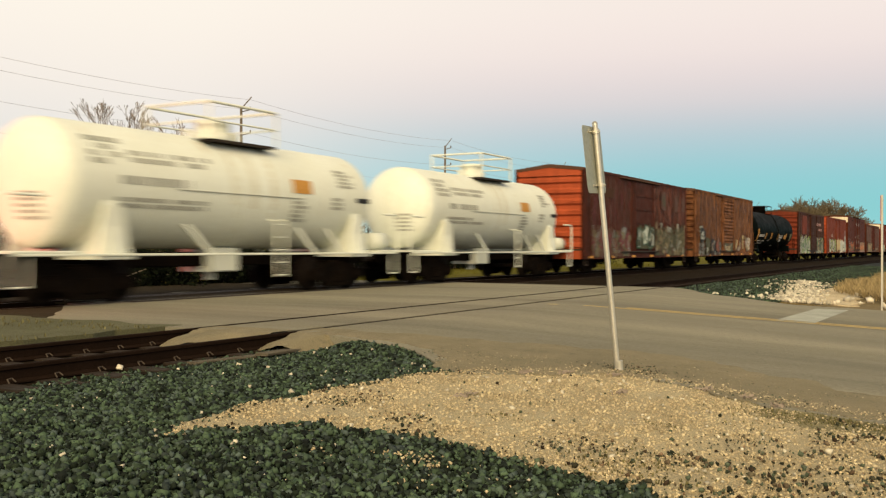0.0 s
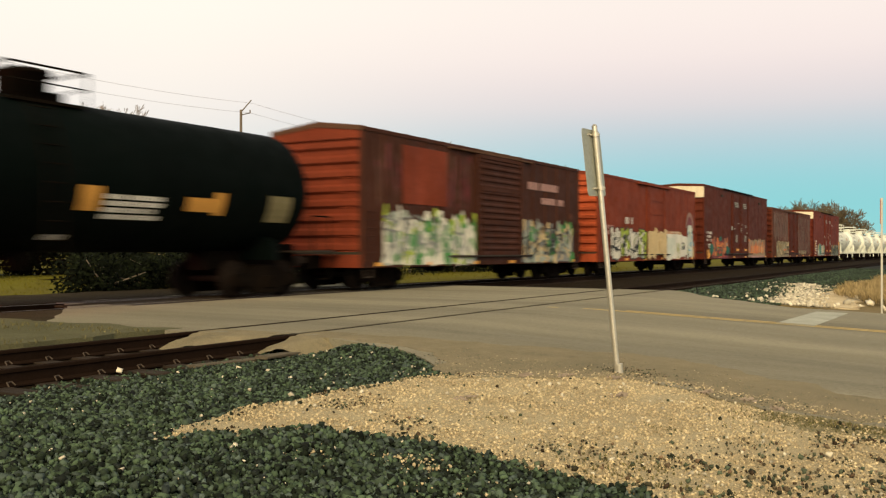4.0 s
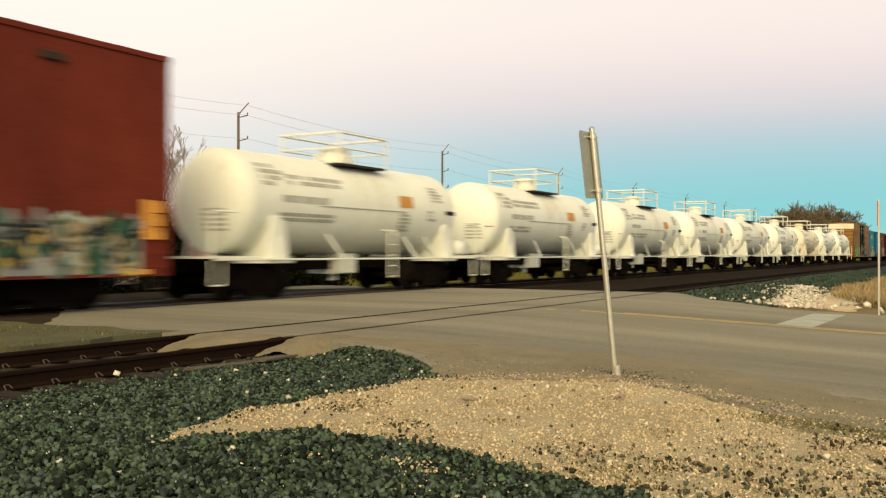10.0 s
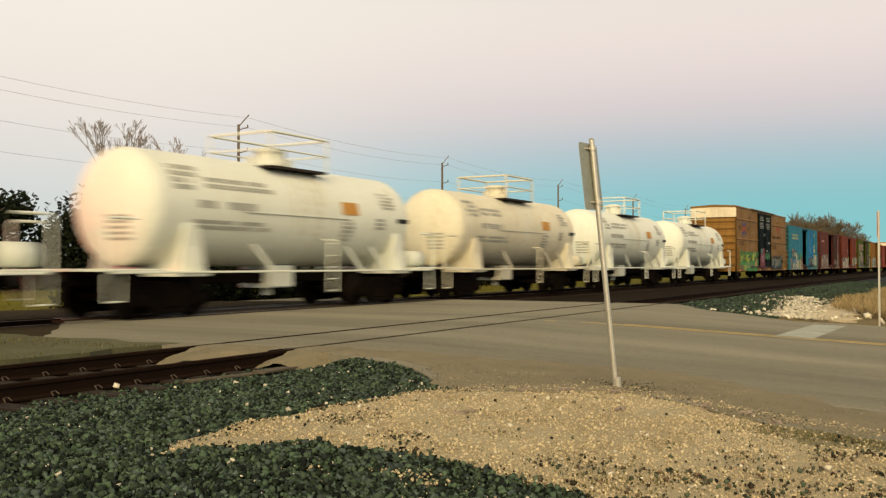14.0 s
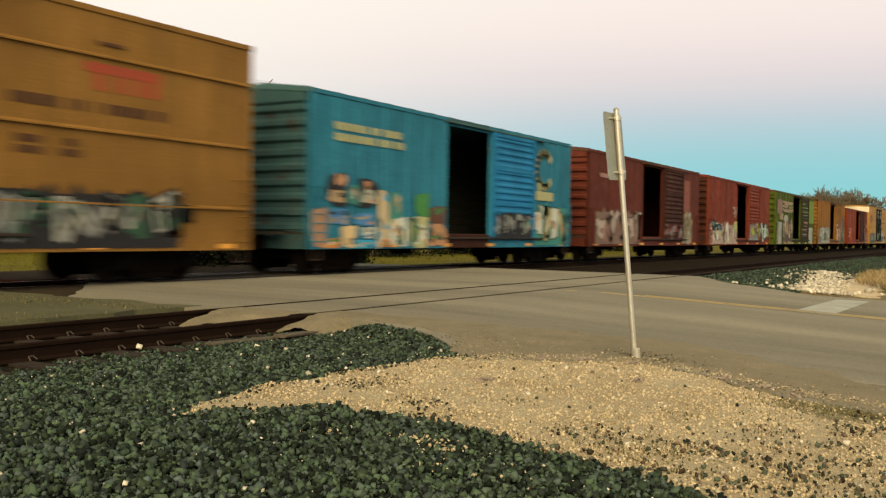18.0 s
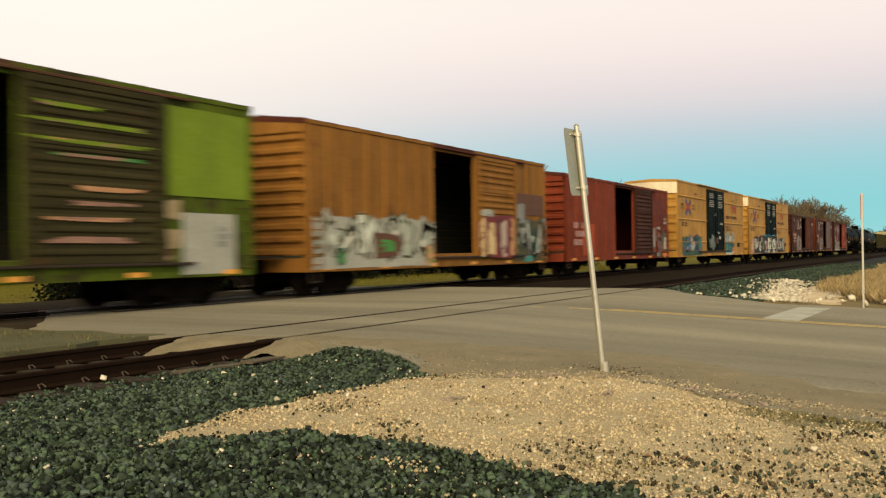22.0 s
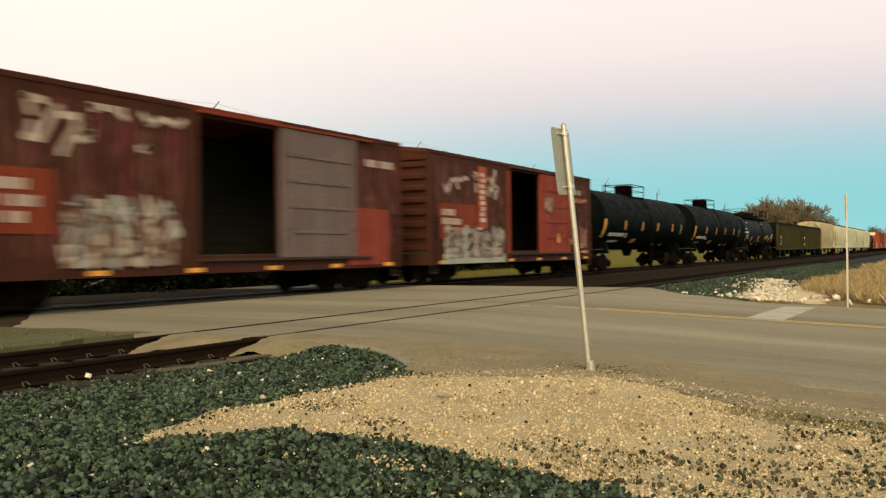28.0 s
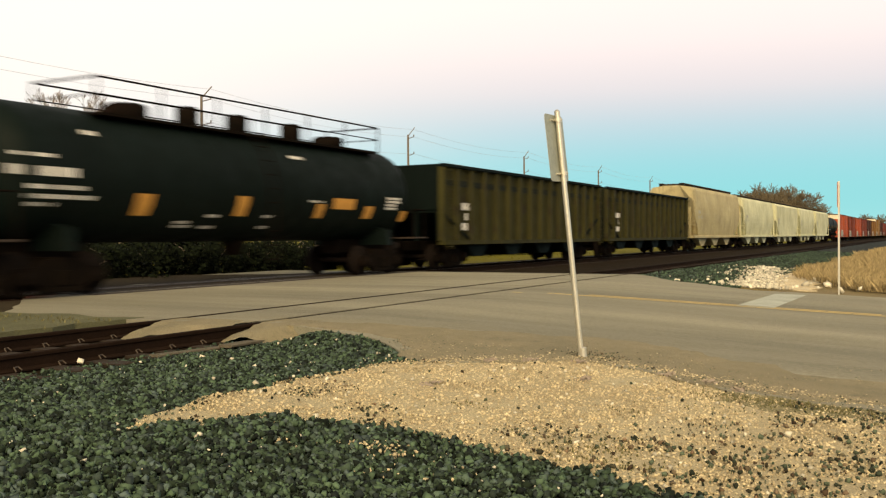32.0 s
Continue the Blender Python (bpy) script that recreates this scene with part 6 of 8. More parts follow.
MARKS = {
    "single": (((2.2, 4.4, 2.0, 2.26, 1), (2.2, 5.0, 1.68, 1.80, 1), (2.2, 4.6, 1.5, 1.6, 1), (9.95, 11.4, 1.72, 2.24, 4), (6.0, 6.5, 1.72, 1.84, 1), (8.9, 9.6, 1.3, 1.44, 1)),
               ((4.5, 4.87, 1.88, 2.36), (6.6, 7.05, 1.9, 2.38), (9.36, 9.82, 1.88, 2.36), (12.1, 13.2, 1.96, 2.26), (12.9, 13.2, 1.9, 2.4)), ((14.7, 15.5, 1.8, 2.42),)),
    "twin": (((2.35, 4.95, 1.74, 1.98, 1), (2.9, 4.4, 1.44, 1.6, 1), (5.1, 5.6, 1.7, 1.96, 2), (11.6, 12.2, 1.3, 1.44, 1), (13.2, 13.9, 1.3, 1.44, 1)),
             ((4.58, 4.86, 2.12, 2.58), (7.7, 7.99, 2.12, 2.58), (10.76, 11.04, 2.14, 2.6), (14.02, 14.3, 2.14, 2.6), (6.7, 7.5, 1.44, 1.66)), ((16.0, 16.4, 2.0, 2.6),)),
    "long": (((0.95, 2.3, 2.66, 2.76, 1), (0.85, 3.1, 2.28, 2.54, 1), (1.3, 3.2, 2.06, 2.18, 1), (1.3, 3.2, 1.88, 2.0, 1), (1.3, 2.35, 1.74, 1.84, 1), (5.4, 6.0, 1.36, 1.54, 2), (6.3, 6.75, 1.34, 1.44, 1), (6.3, 6.75, 1.6, 1.7, 1),
              (8.35, 8.8, 1.35, 1.45, 1), (8.35, 8.8, 1.62, 1.72, 1), (10.1, 10.7, 2.06, 2.14, 1), (14.0, 14.9, 1.95, 2.35, 4), (2.75, 3.25, 3.18, 3.32, 1), (9.45, 10.05, 3.18, 3.3, 1)),
             ((4.0, 4.45, 1.62, 2.08), (7.2, 7.6, 1.66, 2.14), (10.45, 10.8, 1.66, 2.04), (11.2, 12.25, 1.92, 2.22), (12.85, 13.3, 1.68, 2.04), (14.95, 15.3, 1.62, 1.94)), ()),
}


def black_tank(label, a, c, r=1.54, zc=2.62, m="black_tank", long_rail=False, seed=0, plan="twin"):
    L = c - a
    car = root("tank_car", label, "tank car", "black tank cars of the freight train")
    shell = part("shell", Build().lathe(head_profile(0.75, L - 0.75, r, 0.7), 40, (0, 0, zc), "x"), m, car)
    for x in (L * 0.2, L * 0.4, L * 0.6, L * 0.8):
        part("weld_seam", Build().lathe([(-0.03, r - 0.02), (-0.02, r + 0.007), (0.02, r + 0.007), (0.03, r - 0.02)], 40, (x, 0, zc), "x"), m, shell)
    top = zc + r
    for x0, x1 in ((0.35, 3.6), (L - 3.6, L - 0.35)):
        part("stub_sill", Build().box(x0, x1, -0.3, 0.3, 0.66, 1.3, 0, 0.03), "dark_iron", car)
    for x in (2.3, L - 2.3):
        b = Build().prism([(-1.35, 0.9), (1.35, 0.9), (1.3, 1.35), (0.9, zc - r * 0.72), (-0.9, zc - r * 0.72), (-1.3, 1.35)], x - 0.12, x + 0.12)
        part("saddle", b, m, car)
    for x0, x1 in ((0.2, 1.1), (L - 1.1, L - 0.2)):
        part("end_platform", Build().box(x0, x1, -1.5, 1.5, 1.08, 1.13, 0, 0.01), "grime", car)
    b = Build()
    for x, s in ((0.3, 1), (L - 0.3, -1)):
        for y in (-1.44, 1.44):
            b = Build().path([(x, y, 0.4), (x, y, 2.0), (x + s * 0.7, y, 2.0), (x + s * 0.7, y, 1.1)], 0.022, 6)
            b.tube((x, y, 0.4), (x + s * 0.42, y, 0.4), 0.02, 6)
            part("end_handrail", b, "dark_iron", car)
    if long_rail:
        b = Build()
        railing(b, L * 0.2, L * 0.86, -0.95, 0.95, top - 0.1, top + 0.62)
        for k in range(1, 6):
            x = L * (0.2 + 0.66 * k / 6)
            for y in (-0.95, 0.95):
                b.tube((x, y, top - 0.1), (x, y, top + 0.62), 0.02, 6)
        part("dome_railing", b, "dark_iron", car)
        for k, (u, w, h) in enumerate(((0.3, 0.5, 0.25), (0.42, 0.28, 0.42), (0.53, 0.28, 0.42), (0.67, 0.28, 0.42), (0.78, 0.45, 0.22))):
            b = Build().lathe([(-0.15, w), (h, w), (h + 0.05, w * 0.8)], 16, (L * u, 0, top), "z")
            part("dome", b, "dark_iron", car)
        part("dome_platform", Build().box(L * 0.2, L * 0.86, -0.95, -0.5, top - 0.16, top - 0.1).box(L * 0.2, L * 0.86, 0.5, 0.95, top - 0.16, top - 0.1), "dark_iron", car)
    else:
        xm, hx = (L * 0.525, 0.9) if plan == "single" else (L * 0.495, 1.25)
        b = Build()
        railing(b, xm - hx, xm + hx, -0.8, 0.8, top - 0.12, top + 0.52)
        part("dome_railing", b, "dark_iron", car)
        b = Build().lathe([(-0.15, 0.5), (0.42, 0.5), (0.44, 0.56), (0.5, 0.56), (0.55, 0.4)], 18, (xm, 0, top), "z")
        part("dome", b, "dark_iron", car)
        b = Build().tube((xm + 0.8, 0.1, top - 0.1), (xm + 0.8, 0.1, top + 0.18), 0.2, 10).tube((xm - 0.85, 0, top - 0.1), (xm - 0.85, 0, top + 0.14), 0.14, 10)
        part("valve", b, "dark_iron", car)
        part("dome_platform", Build().box(xm - hx, xm + hx, -0.8, -0.45, top - 0.18, top - 0.12).box(xm - hx, xm + hx, 0.45, 0.8, top - 0.18, top - 0.12), "dark_iron", car)
    b = Build()
    for x in (L * 0.5 - 0.2, L * 0.5 + 0.22):
        b.path([(x, -1.56, 0.5), (x, -1.6, zc), (x, -1.35, zc + 0.8), (x, -0.95, top - 0.1)], 0.018, 6)
    for i in range(10):
        z = 0.6 + 0.35 * i
        y = -1.6 if z < zc else -1.6 + (z - zc) * 0.35
        b.tube((L * 0.5 - 0.2, y, z), (L * 0.5 + 0.22, y, z), 0.014, 5)
    part("side_ladder", b, "dark_iron", car)
    part("outlet_valve", Build().lathe([(-0.3, 0.2), (0.0, 0.3), (0.2, 0.34)], 12, (L * 0.52, 0, zc - r - 0.05), "z"), "dark_iron", car)
    # marks: white lettering, then orange and olive placards as x0, x1, z0, z1
    white, orange, olive = MARKS[plan]
    b = Build()
    for k, (x0, x1, z0, z1, rows) in enumerate(white):
        shell_bars(b, x0, x1, z0, z1, rows, r, zc, seed + k)
    tagged(part("stencil_line", b, "white_paint", car), kind="stuff")
    for k, (x0, x1, z0, z1) in enumerate(orange):
        b = Build()
        shell_patch(b, x0, x1, z0, z1, r, zc, 0, 4, 0.012)
        part("placard", b, "orange", car, "small orange placard")
    for x0, x1, z0, z1 in olive:
        b = Build()
        shell_patch(b, x0, x1, z0, z1, r - 0.03, zc, 0, 4, 0.05)
        part("placard", b, "t_olive", car, "olive placard near the tank's end")
    if plan != "long":
        b = Build()
        x0 = 1.2 if plan == "twin" else 1.5
        shell_patch(b, x0, x0 + 0.36, 1.7, 2.6, r - 0.03, zc, 0, 6, 0.05)
        part("reflector_strip", b, "reflector", car, "upright yellow reflective strip")
    running_gear(car, L, 2.3)
    TRAIN.append((car, a))


def open_hopper(label, a, c, xl, xr, m="olive"):
    L = c - a
    car = root("hopper_car", label, "hopper car", "olive hopper cars of the freight train")
    u0, u1, zt = xl - a, xr - a, 3.58
    for y, nm in ((-1, "side_panel"), (1, "far_side")):
        b = Build().box(u0, u1, *sorted((y * (HW - 0.22), y * (HW - 0.17))), 0.95, zt)
        n, ribs = 15, []
        for i in range(n + 1):
            x = u0 + 0.05 + (u1 - u0 - 0.1) * i / n
            ribs.append(Build().prism([(x - 0.12, y * (HW - 0.18)), (x - 0.06, y * HW), (x + 0.06, y * HW), (x + 0.12, y * (HW - 0.18))], 1.001, zt - 0.101, 0, axis="z"))
        b.box(u0, u1, *sorted((y * (HW - 0.25), y * HW)), 0.86, 1.0)
        side = part(nm, b, m, car)
        for q in ribs:
            part("side_rib", q, m, side)
        part("top_chord", Build().box(u0 - 0.05, u1 + 0.05, *sorted((y * (HW - 0.14), y * (HW + 0.02))), zt - 0.1, zt + 0.02, 0, 0.02), "door_black", car)
    # end walls coloured near-black for the shade in the gap between cars
    for x, s in ((u0, 1), (u1, -1)):
        b = Build().box(min(x, x + s * 0.06), max(x, x + s * 0.06), -HW + 0.05, HW - 0.05, 2.0, zt)
        b.prism([(x, 2.05), (x + s * 2.6, 0.9), (x + s * 2.6, 0.82), (x, 1.95)], -HW + 0.1, HW - 0.1, axis="y")
        for y in (-1.35, -0.5, 0.5, 1.35):
            b.box(min(x, x + s * 0.1), max(x, x + s * 0.1), y - 0.06, y + 0.06, 1.0, 2.1)
        part("end_wall", b, "door_black", car)
    for i in range(4):
        x = u0 + 3.4 + (u1 - u0 - 6.8) * i / 3
        b = Build().prism([(x - 1.1, 1.0), (x + 1.1, 1.0), (x + 0.45, 0.42), (x - 0.45, 0.42)], -1.2, 1.2, axis="y")
        part("hopper_chute", b, "door_black", car)
    part("centre_sill", Build().box(0.4, L - 0.4, -0.24, 0.24, 0.66, 1.0, 0, 0.03), "dark_iron", car)
    part("load", Build().prism([(-HW + 0.14, zt - 0.7), (HW - 0.14, zt - 0.7), (HW - 0.14, zt - 0.5), (0, zt - 0.2), (-HW + 0.14, zt - 0.5)], u0 + 0.3, u1 - 0.3), "ballast_bed", car)
    part("ladder", ladder(u0 + 0.08, u0 + 0.5, 0.7, zt - 0.1, -HW, -1, 9), m, car)
    part("ladder", ladder(u1 - 0.5, u1 - 0.08, 0.7, zt - 0.1, -HW, -1, 9), m, car)
    b = Build()
    bars(b, u0 + 1.35, u0 + 2.0, 1.3, 2.35, -HW - 0.006, 3, int(a))
    tagged(part("stencil_line", b, "white_paint", car), kind="stuff")
    running_gear(car, L, u0 + 1.6)
    TRAIN.append((car, a))


def covered_hopper(label, a, c, xl, xr, zt, m, rounded=True, rnd_seed=0):
    L = c - a
    car = root("covered_hopper", label, "covered hopper", "pale covered hopper cars of the freight train")
    u0, u1 = xl - a, xr - a
    half = []
    for i in range(9):
        t = i / 8
        z = 1.05 + (zt - 0.35 - 1.05) * t
        half.append((-(HW - 0.14 + 0.16 * math.sin(math.pi * t)) if rounded else -(HW - 0.02), z))
    half += [(-HW + 0.25, zt - 0.12), (-0.55, zt)]
    ring = half + [(-y, z) for y, z in half[::-1]]
    b = Build()
    n = len(ring)
    b.add([(u0 + 0.3 + 1.25 * max(0, 2.55 - z), y, z) for y, z in ring] + [(u1 - 0.3 - 1.25 * max(0, 2.55 - z), y, z) for y, z in ring],
          [(k, (k + 1) % n, n + (k + 1) % n, n + k) for k in range(n)] + [tuple(range(n))[::-1], tuple(range(n, 2 * n))])
    part("body", b, m, car)
    for x, s in ((u0 + 0.55, -1), (u1 - 0.55, 1)):
        b = Build()
        for y in (-1.3, -0.45, 0.45, 1.3):
            b.box(min(x + s * 0.35, x + s * 0.5), max(x + s * 0.35, x + s * 0.5), y - 0.07, y + 0.07, 1.0, 3.05)
        b.box(min(x - s * 1.6, x + s * 0.2), max(x - s * 1.6, x + s * 0.2), -0.3, 0.3, 1.1, 1.5)
        b.box(min(x - s * 1.6, x + s * 0.6), max(x - s * 1.6, x + s * 0.6), -HW + 0.05, HW - 0.05, 0.95, 1.1)
        part("end_frame", b, m, car)
        for y in (-1.35,):
            part("end_ladder", ladder(min(x + s * 0.1, x + s * 0.5), max(x + s * 0.1, x + s * 0.5), 1.0, zt - 0.3, y - 0.15, -1, 10), m, car)
    for y in (-1, 1):
        part("side_sill", Build().box(u0 + 0.3, u1 - 0.3, *sorted((y * (HW - 0.12), y * HW)), 0.92, 1.12, 0, 0.02), m, car)
    for i in range(3):
        x = u0 + 4.2 + (u1 - u0 - 8.4) * i / 2
        part("hopper_chute", Build().prism([(x - 1.7, 1.06), (x + 1.7, 1.06), (x + 0.4, 0.36), (x - 0.4, 0.36)], -1.25, 1.25, axis="y"), m, car)
    b = Build().box(u0 + 0.2, u1 - 0.2, -0.85, -0.55, zt + 0.12, zt + 0.16).box(u0 + 0.2, u1 - 0.2, 0.55, 0.85, zt + 0.12, zt + 0.16)
    for i in range(12):
        x = u0 + 0.4 + (u1 - u0 - 0.8) * i / 11
        b.box(x - 0.03, x + 0.03, -0.85, 0.85, zt - 0.1, zt + 0.12)
    part("roof_walk", b, "grime", car)
    part("roof_hatch", Build().box(u0 + 1.5, u1 - 1.5, -0.32, 0.32, zt - 0.02, zt + 0.1, 0, 0.03), m, car)
    part("centre_sill", Build().box(0.4, L - 0.4, -0.24, 0.24, 0.66, 1.0, 0, 0.03), "dark_iron", car)
    b = Build()
    bars(b, u0 + 1.4, u0 + 2.6, 2.2, 2.9, -HW - 0.035, 2, rnd_seed)
    tagged(part("stencil_line", b, "black_paint", car), kind="stuff")
    running_gear(car, L, u0 + 1.7)
    TRAIN.append((car, a))


def emblem(car, u0, u1):
    """Crossed emblem, red shield and stencilled lines of the yellow long boxcars; plain shapes."""
    b = Build()
    y = -HW - 0.012
    stroke(b, [(u0 + 1.9, 4.05), (u0 + 2.98, 3.28)], 0.16, y, 0)
    stroke(b, [(u0 + 1.9, 3.28), (u0 + 2.98, 4.05)], 0.16, y - 0.001, 0)
    stroke(b, [(u0 + 1.9, 3.50), (u0 + 2.98, 3.84)], 0.085, y - 0.002, 1)
    stroke(b, [(u0 + 1.9, 3.84), (u0 + 2.98, 3.50)], 0.085, y - 0.003, 1)
    part("emblem", b, ["navy", "red_emblem"], car, "crossed red and navy emblem")
    b = Build()
    stroke(b, [(u0 + 14.45, 4.08), (u0 + 16.1, 4.08)], 0.09, y, 0)
    for x in (14.7, 15.2, 15.65, 16.0):
        stroke(b, [(u0 + x, 4.1), (u0 + x + 0.04, 3.72)], 0.10, y - 0.001, 0)
    part("emblem_line", b, "red_emblem", car)
    b = Build()
    bars(b, u0 + 12.9, u0 + 17.85, 3.20, 3.48, y, 1, 9)
    bars(b, u0 + 0.78, u0 + 1.4, 3.5, 3.88, y, 2, 3)
    bars(b, u0 + 3.45, u0 + 4.05, 3.5, 3.88, y, 2, 4)
    bars(b, u0 + 0.9, u0 + 1.45, 2.48, 2.76, y, 2, 6)
    bars(b, u0 + 1.65, u0 + 2.25, 2.48, 2.76, y, 2, 7)
    for x in (12.1, 13.0, 13.9):
        bars(b, u0 + x, u0 + x + 0.55, 2.36, 2.74, y, 2, int(x * 3))
    b.box(u0 + 14.7, u0 + 15.3, y - 0.02, y, 4.52, 4.58)
    b.box(u0 + 4.0, u0 + 4.6, y - 0.02, y, 4.52, 4.58)
    tagged(part("stencil_line", b, "rust_roof", car), kind="stuff")
    part("card_board", Build().box(u0 + 16.45, u0 + 17.1, y - 0.03, y, 1.25, 1.6), "door_black", car)
    b = Build()
    for x in (7.62, 10.08):
        for k, z in enumerate((4.72, 4.60, 4.48, 4.26, 4.14, 4.02, 3.90)):
            b.box(u0 + x + (0.04 if k % 2 else 0), u0 + x + 1.2 + 0.05 * (k % 3), y - 0.08, y - 0.07, z, z + 0.05)
    bars(b, u0 + 10.6, u0 + 11.5, 2.72, 2.9, y - 0.07, 1, 8)
    bars(b, u0 + 9.0, u0 + 9.6, 3.3, 3.5, y - 0.07, 2, 8)
    bars(b, u0 + 9.8, u0 + 10.85, 2.12, 2.28, y - 0.07, 1, 12)
    tagged(part("door_stencil", b, "t_ash", car), kind="stuff")


def hicube_marks(car, u0, u1):
    b = Build()
    y = -HW - 0.085
    for x in (7.68, 10.16):
        for k, z in enumerate((4.36, 4.24, 4.12)):
            b.box(u0 + x + 0.12 * (k == 2), u0 + x + 1.1 - 0.14 * (k == 0), y, y + 0.006, z, z + 0.07)
    for x, z, w, h in ((7.3, 2.62, 0.5, 0.05), (8.0, 1.75, 0.14, 0.5), (8.27, 1.75, 0.14, 0.5), (8.0, 2.0, 0.4, 0.06), (9.55, 2.45, 0.34, 0.3), (9.7, 2.9, 0.3, 0.12), (10.6, 1.8, 0.14, 0.45), (11.0, 1.8, 0.14, 0.45), (10.6, 2.05, 0.55, 0.06),
                       (10.75, 2.9, 0.6, 0.05), (10.75, 2.8, 0.5, 0.05), (8.6, 3.0, 0.3, 0.05), (11.2, 2.4, 0.4, 0.05), (6.75, 2.55, 0.3, 0.26)):
        b.box(u0 + x, u0 + x + w, y, y + 0.006, z, z + h)
    tagged(part("door_stencil", b, "t_ash", car), kind="stuff")
    for x in (8.2, 10.7):
        part("reflector_strip", Build().box(u0 + x, u0 + x + 0.72, y, y + 0.006, 1.16, 1.30), "reflector", car, "worn yellow reflective strip")
    for x in (4.1, 15.6):
        part("side_vent", Build().box(u0 + x, u0 + x + 0.5, -HW - 0.06, -HW, 4.62, 4.78, 0, 0.02), "grime", car)


def scrawl(x0, x1, z0, z1, m, seed, n=14, w=0.035):
    """Loose spray-can or rust-marked strokes."""
    def go(car, u0, u1):
        rnd = random.Random(seed)
        b = Build()
        for k in range(n):
            x, z = u0 + rnd.uniform(x0, x1), rnd.uniform(z0, z1)
            pts = [(x, z)]
            for _ in range(rnd.choice((2, 3, 4))):
                pts.append((pts[-1][0] + rnd.uniform(-0.35, 0.4), min(z1, max(z0, pts[-1][1] + rnd.uniform(-0.5, 0.5)))))
            stroke(b, pts, w, -HW - 0.04 - 0.0006 * k, 0)
        tagged(part("spray_paint", b, m, car), "loose spray-painted strokes", kind="stuff")
    return go


def block(x0, x1, z0, z1, m, label="", out=0.038):
    def go(car, u0, u1):
        part("painted_panel", Build().box(u0 + x0, u0 + x1, -HW - out, -HW - out + 0.006, z0, z1), m, car, label)
    return go


def peel(x0, x1, z0, z1, cols, seed, n=90):
    """Tall, narrow flakes where the paint has weathered away."""
    def go(car, u0, u1):
        rnd = random.Random(seed)
        b = Build()
        for k in range(4 * n):
            rx, rz = rnd.uniform(0.010, 0.045), rnd.uniform(0.08, 0.60)
            x = u0 + rnd.uniform(x0 + rx, x1 - rx)
            z = min(z1 - rz, max(z0 + rz, rnd.uniform(z0, z1)))
            b.poly(blob(x, z, rx, rz, rnd, -HW - 0.014 - 0.0004 * (k % 40), 8, 0.9, 0.3), rnd.randrange(len(cols)))
        tagged(part("peeled_paint", flat_mesh("peeled_paint", b, cols), None, car, "peeled and sun-bleached paint"), kind="stuff")
    return go


def mural(rows, out=0.046, jag=0.07, label="faded patches of spray paint"):
    """Flat sprayed patches with soft corners; rows of x0, x1, z0, z1, colour, later ones over earlier ones."""
    def go(car, u0, u1):
        rnd = random.Random(len(rows) * 31 + int(rows[0][0] * 10))
        b = Build()
        cols = []
        for k, (x0, x1, z0, z1, c) in enumerate(rows):
            if c not in cols:
                cols.append(c)
            b.poly(blob(u0 + (x0 + x1) / 2, (z0 + z1) / 2, (x1 - x0) / 2, (z1 - z0) / 2, rnd, -HW - out - 0.0008 * k, 34, 0.46, jag + 0.05), cols.index(c))
            for n in range(4):
                px, pz = u0 + rnd.uniform(x0, x1), rnd.uniform(z0, z1)
                rx, rz = min(0.16, (x1 - x0) * 0.22), min(0.16, (z1 - z0) * 0.22)
                px, pz = min(u0 + x1 - rx, max(u0 + x0 + rx, px)), min(z1 - rz, max(z0 + rz, pz))
                b.poly(blob(px, pz, rx * rnd.uniform(0.5, 1), rz * rnd.uniform(0.5, 1), rnd, -HW - out - 0.0008 * k - 0.0001 * (n + 1), 9, 0.8, 0.3), rnd.randrange(len(cols)))
            for n in range(2):
                pts = [(u0 + rnd.uniform(x0, x1), min(z1 - 0.02, max(z0 + 0.02, rnd.uniform(z0, z1)))) for _ in range(2)]
                stroke(b, pts, rnd.uniform(0.012, 0.03), -HW - out - 0.0008 * k - 0.0006 - 0.0001 * n, rnd.randrange(len(cols)))
        part("spray_paint", flat_mesh("spray_paint", b, cols), None, car, label)
    return go


def hook_line(rnd):
    """An abstract zigzag through the unit square."""
    pts, high = [], rnd.random() < 0.5
    for k in range(rnd.choice((3, 4, 4, 5))):
        pts.append((min(1, max(0, 0.1 + 0.25 * k + rnd.uniform(-0.3, 0.3))), rnd.uniform(0.65, 1.0) if high else rnd.uniform(0.0, 0.35)))
        high = not high if rnd.random() < 0.8 else high
    return pts


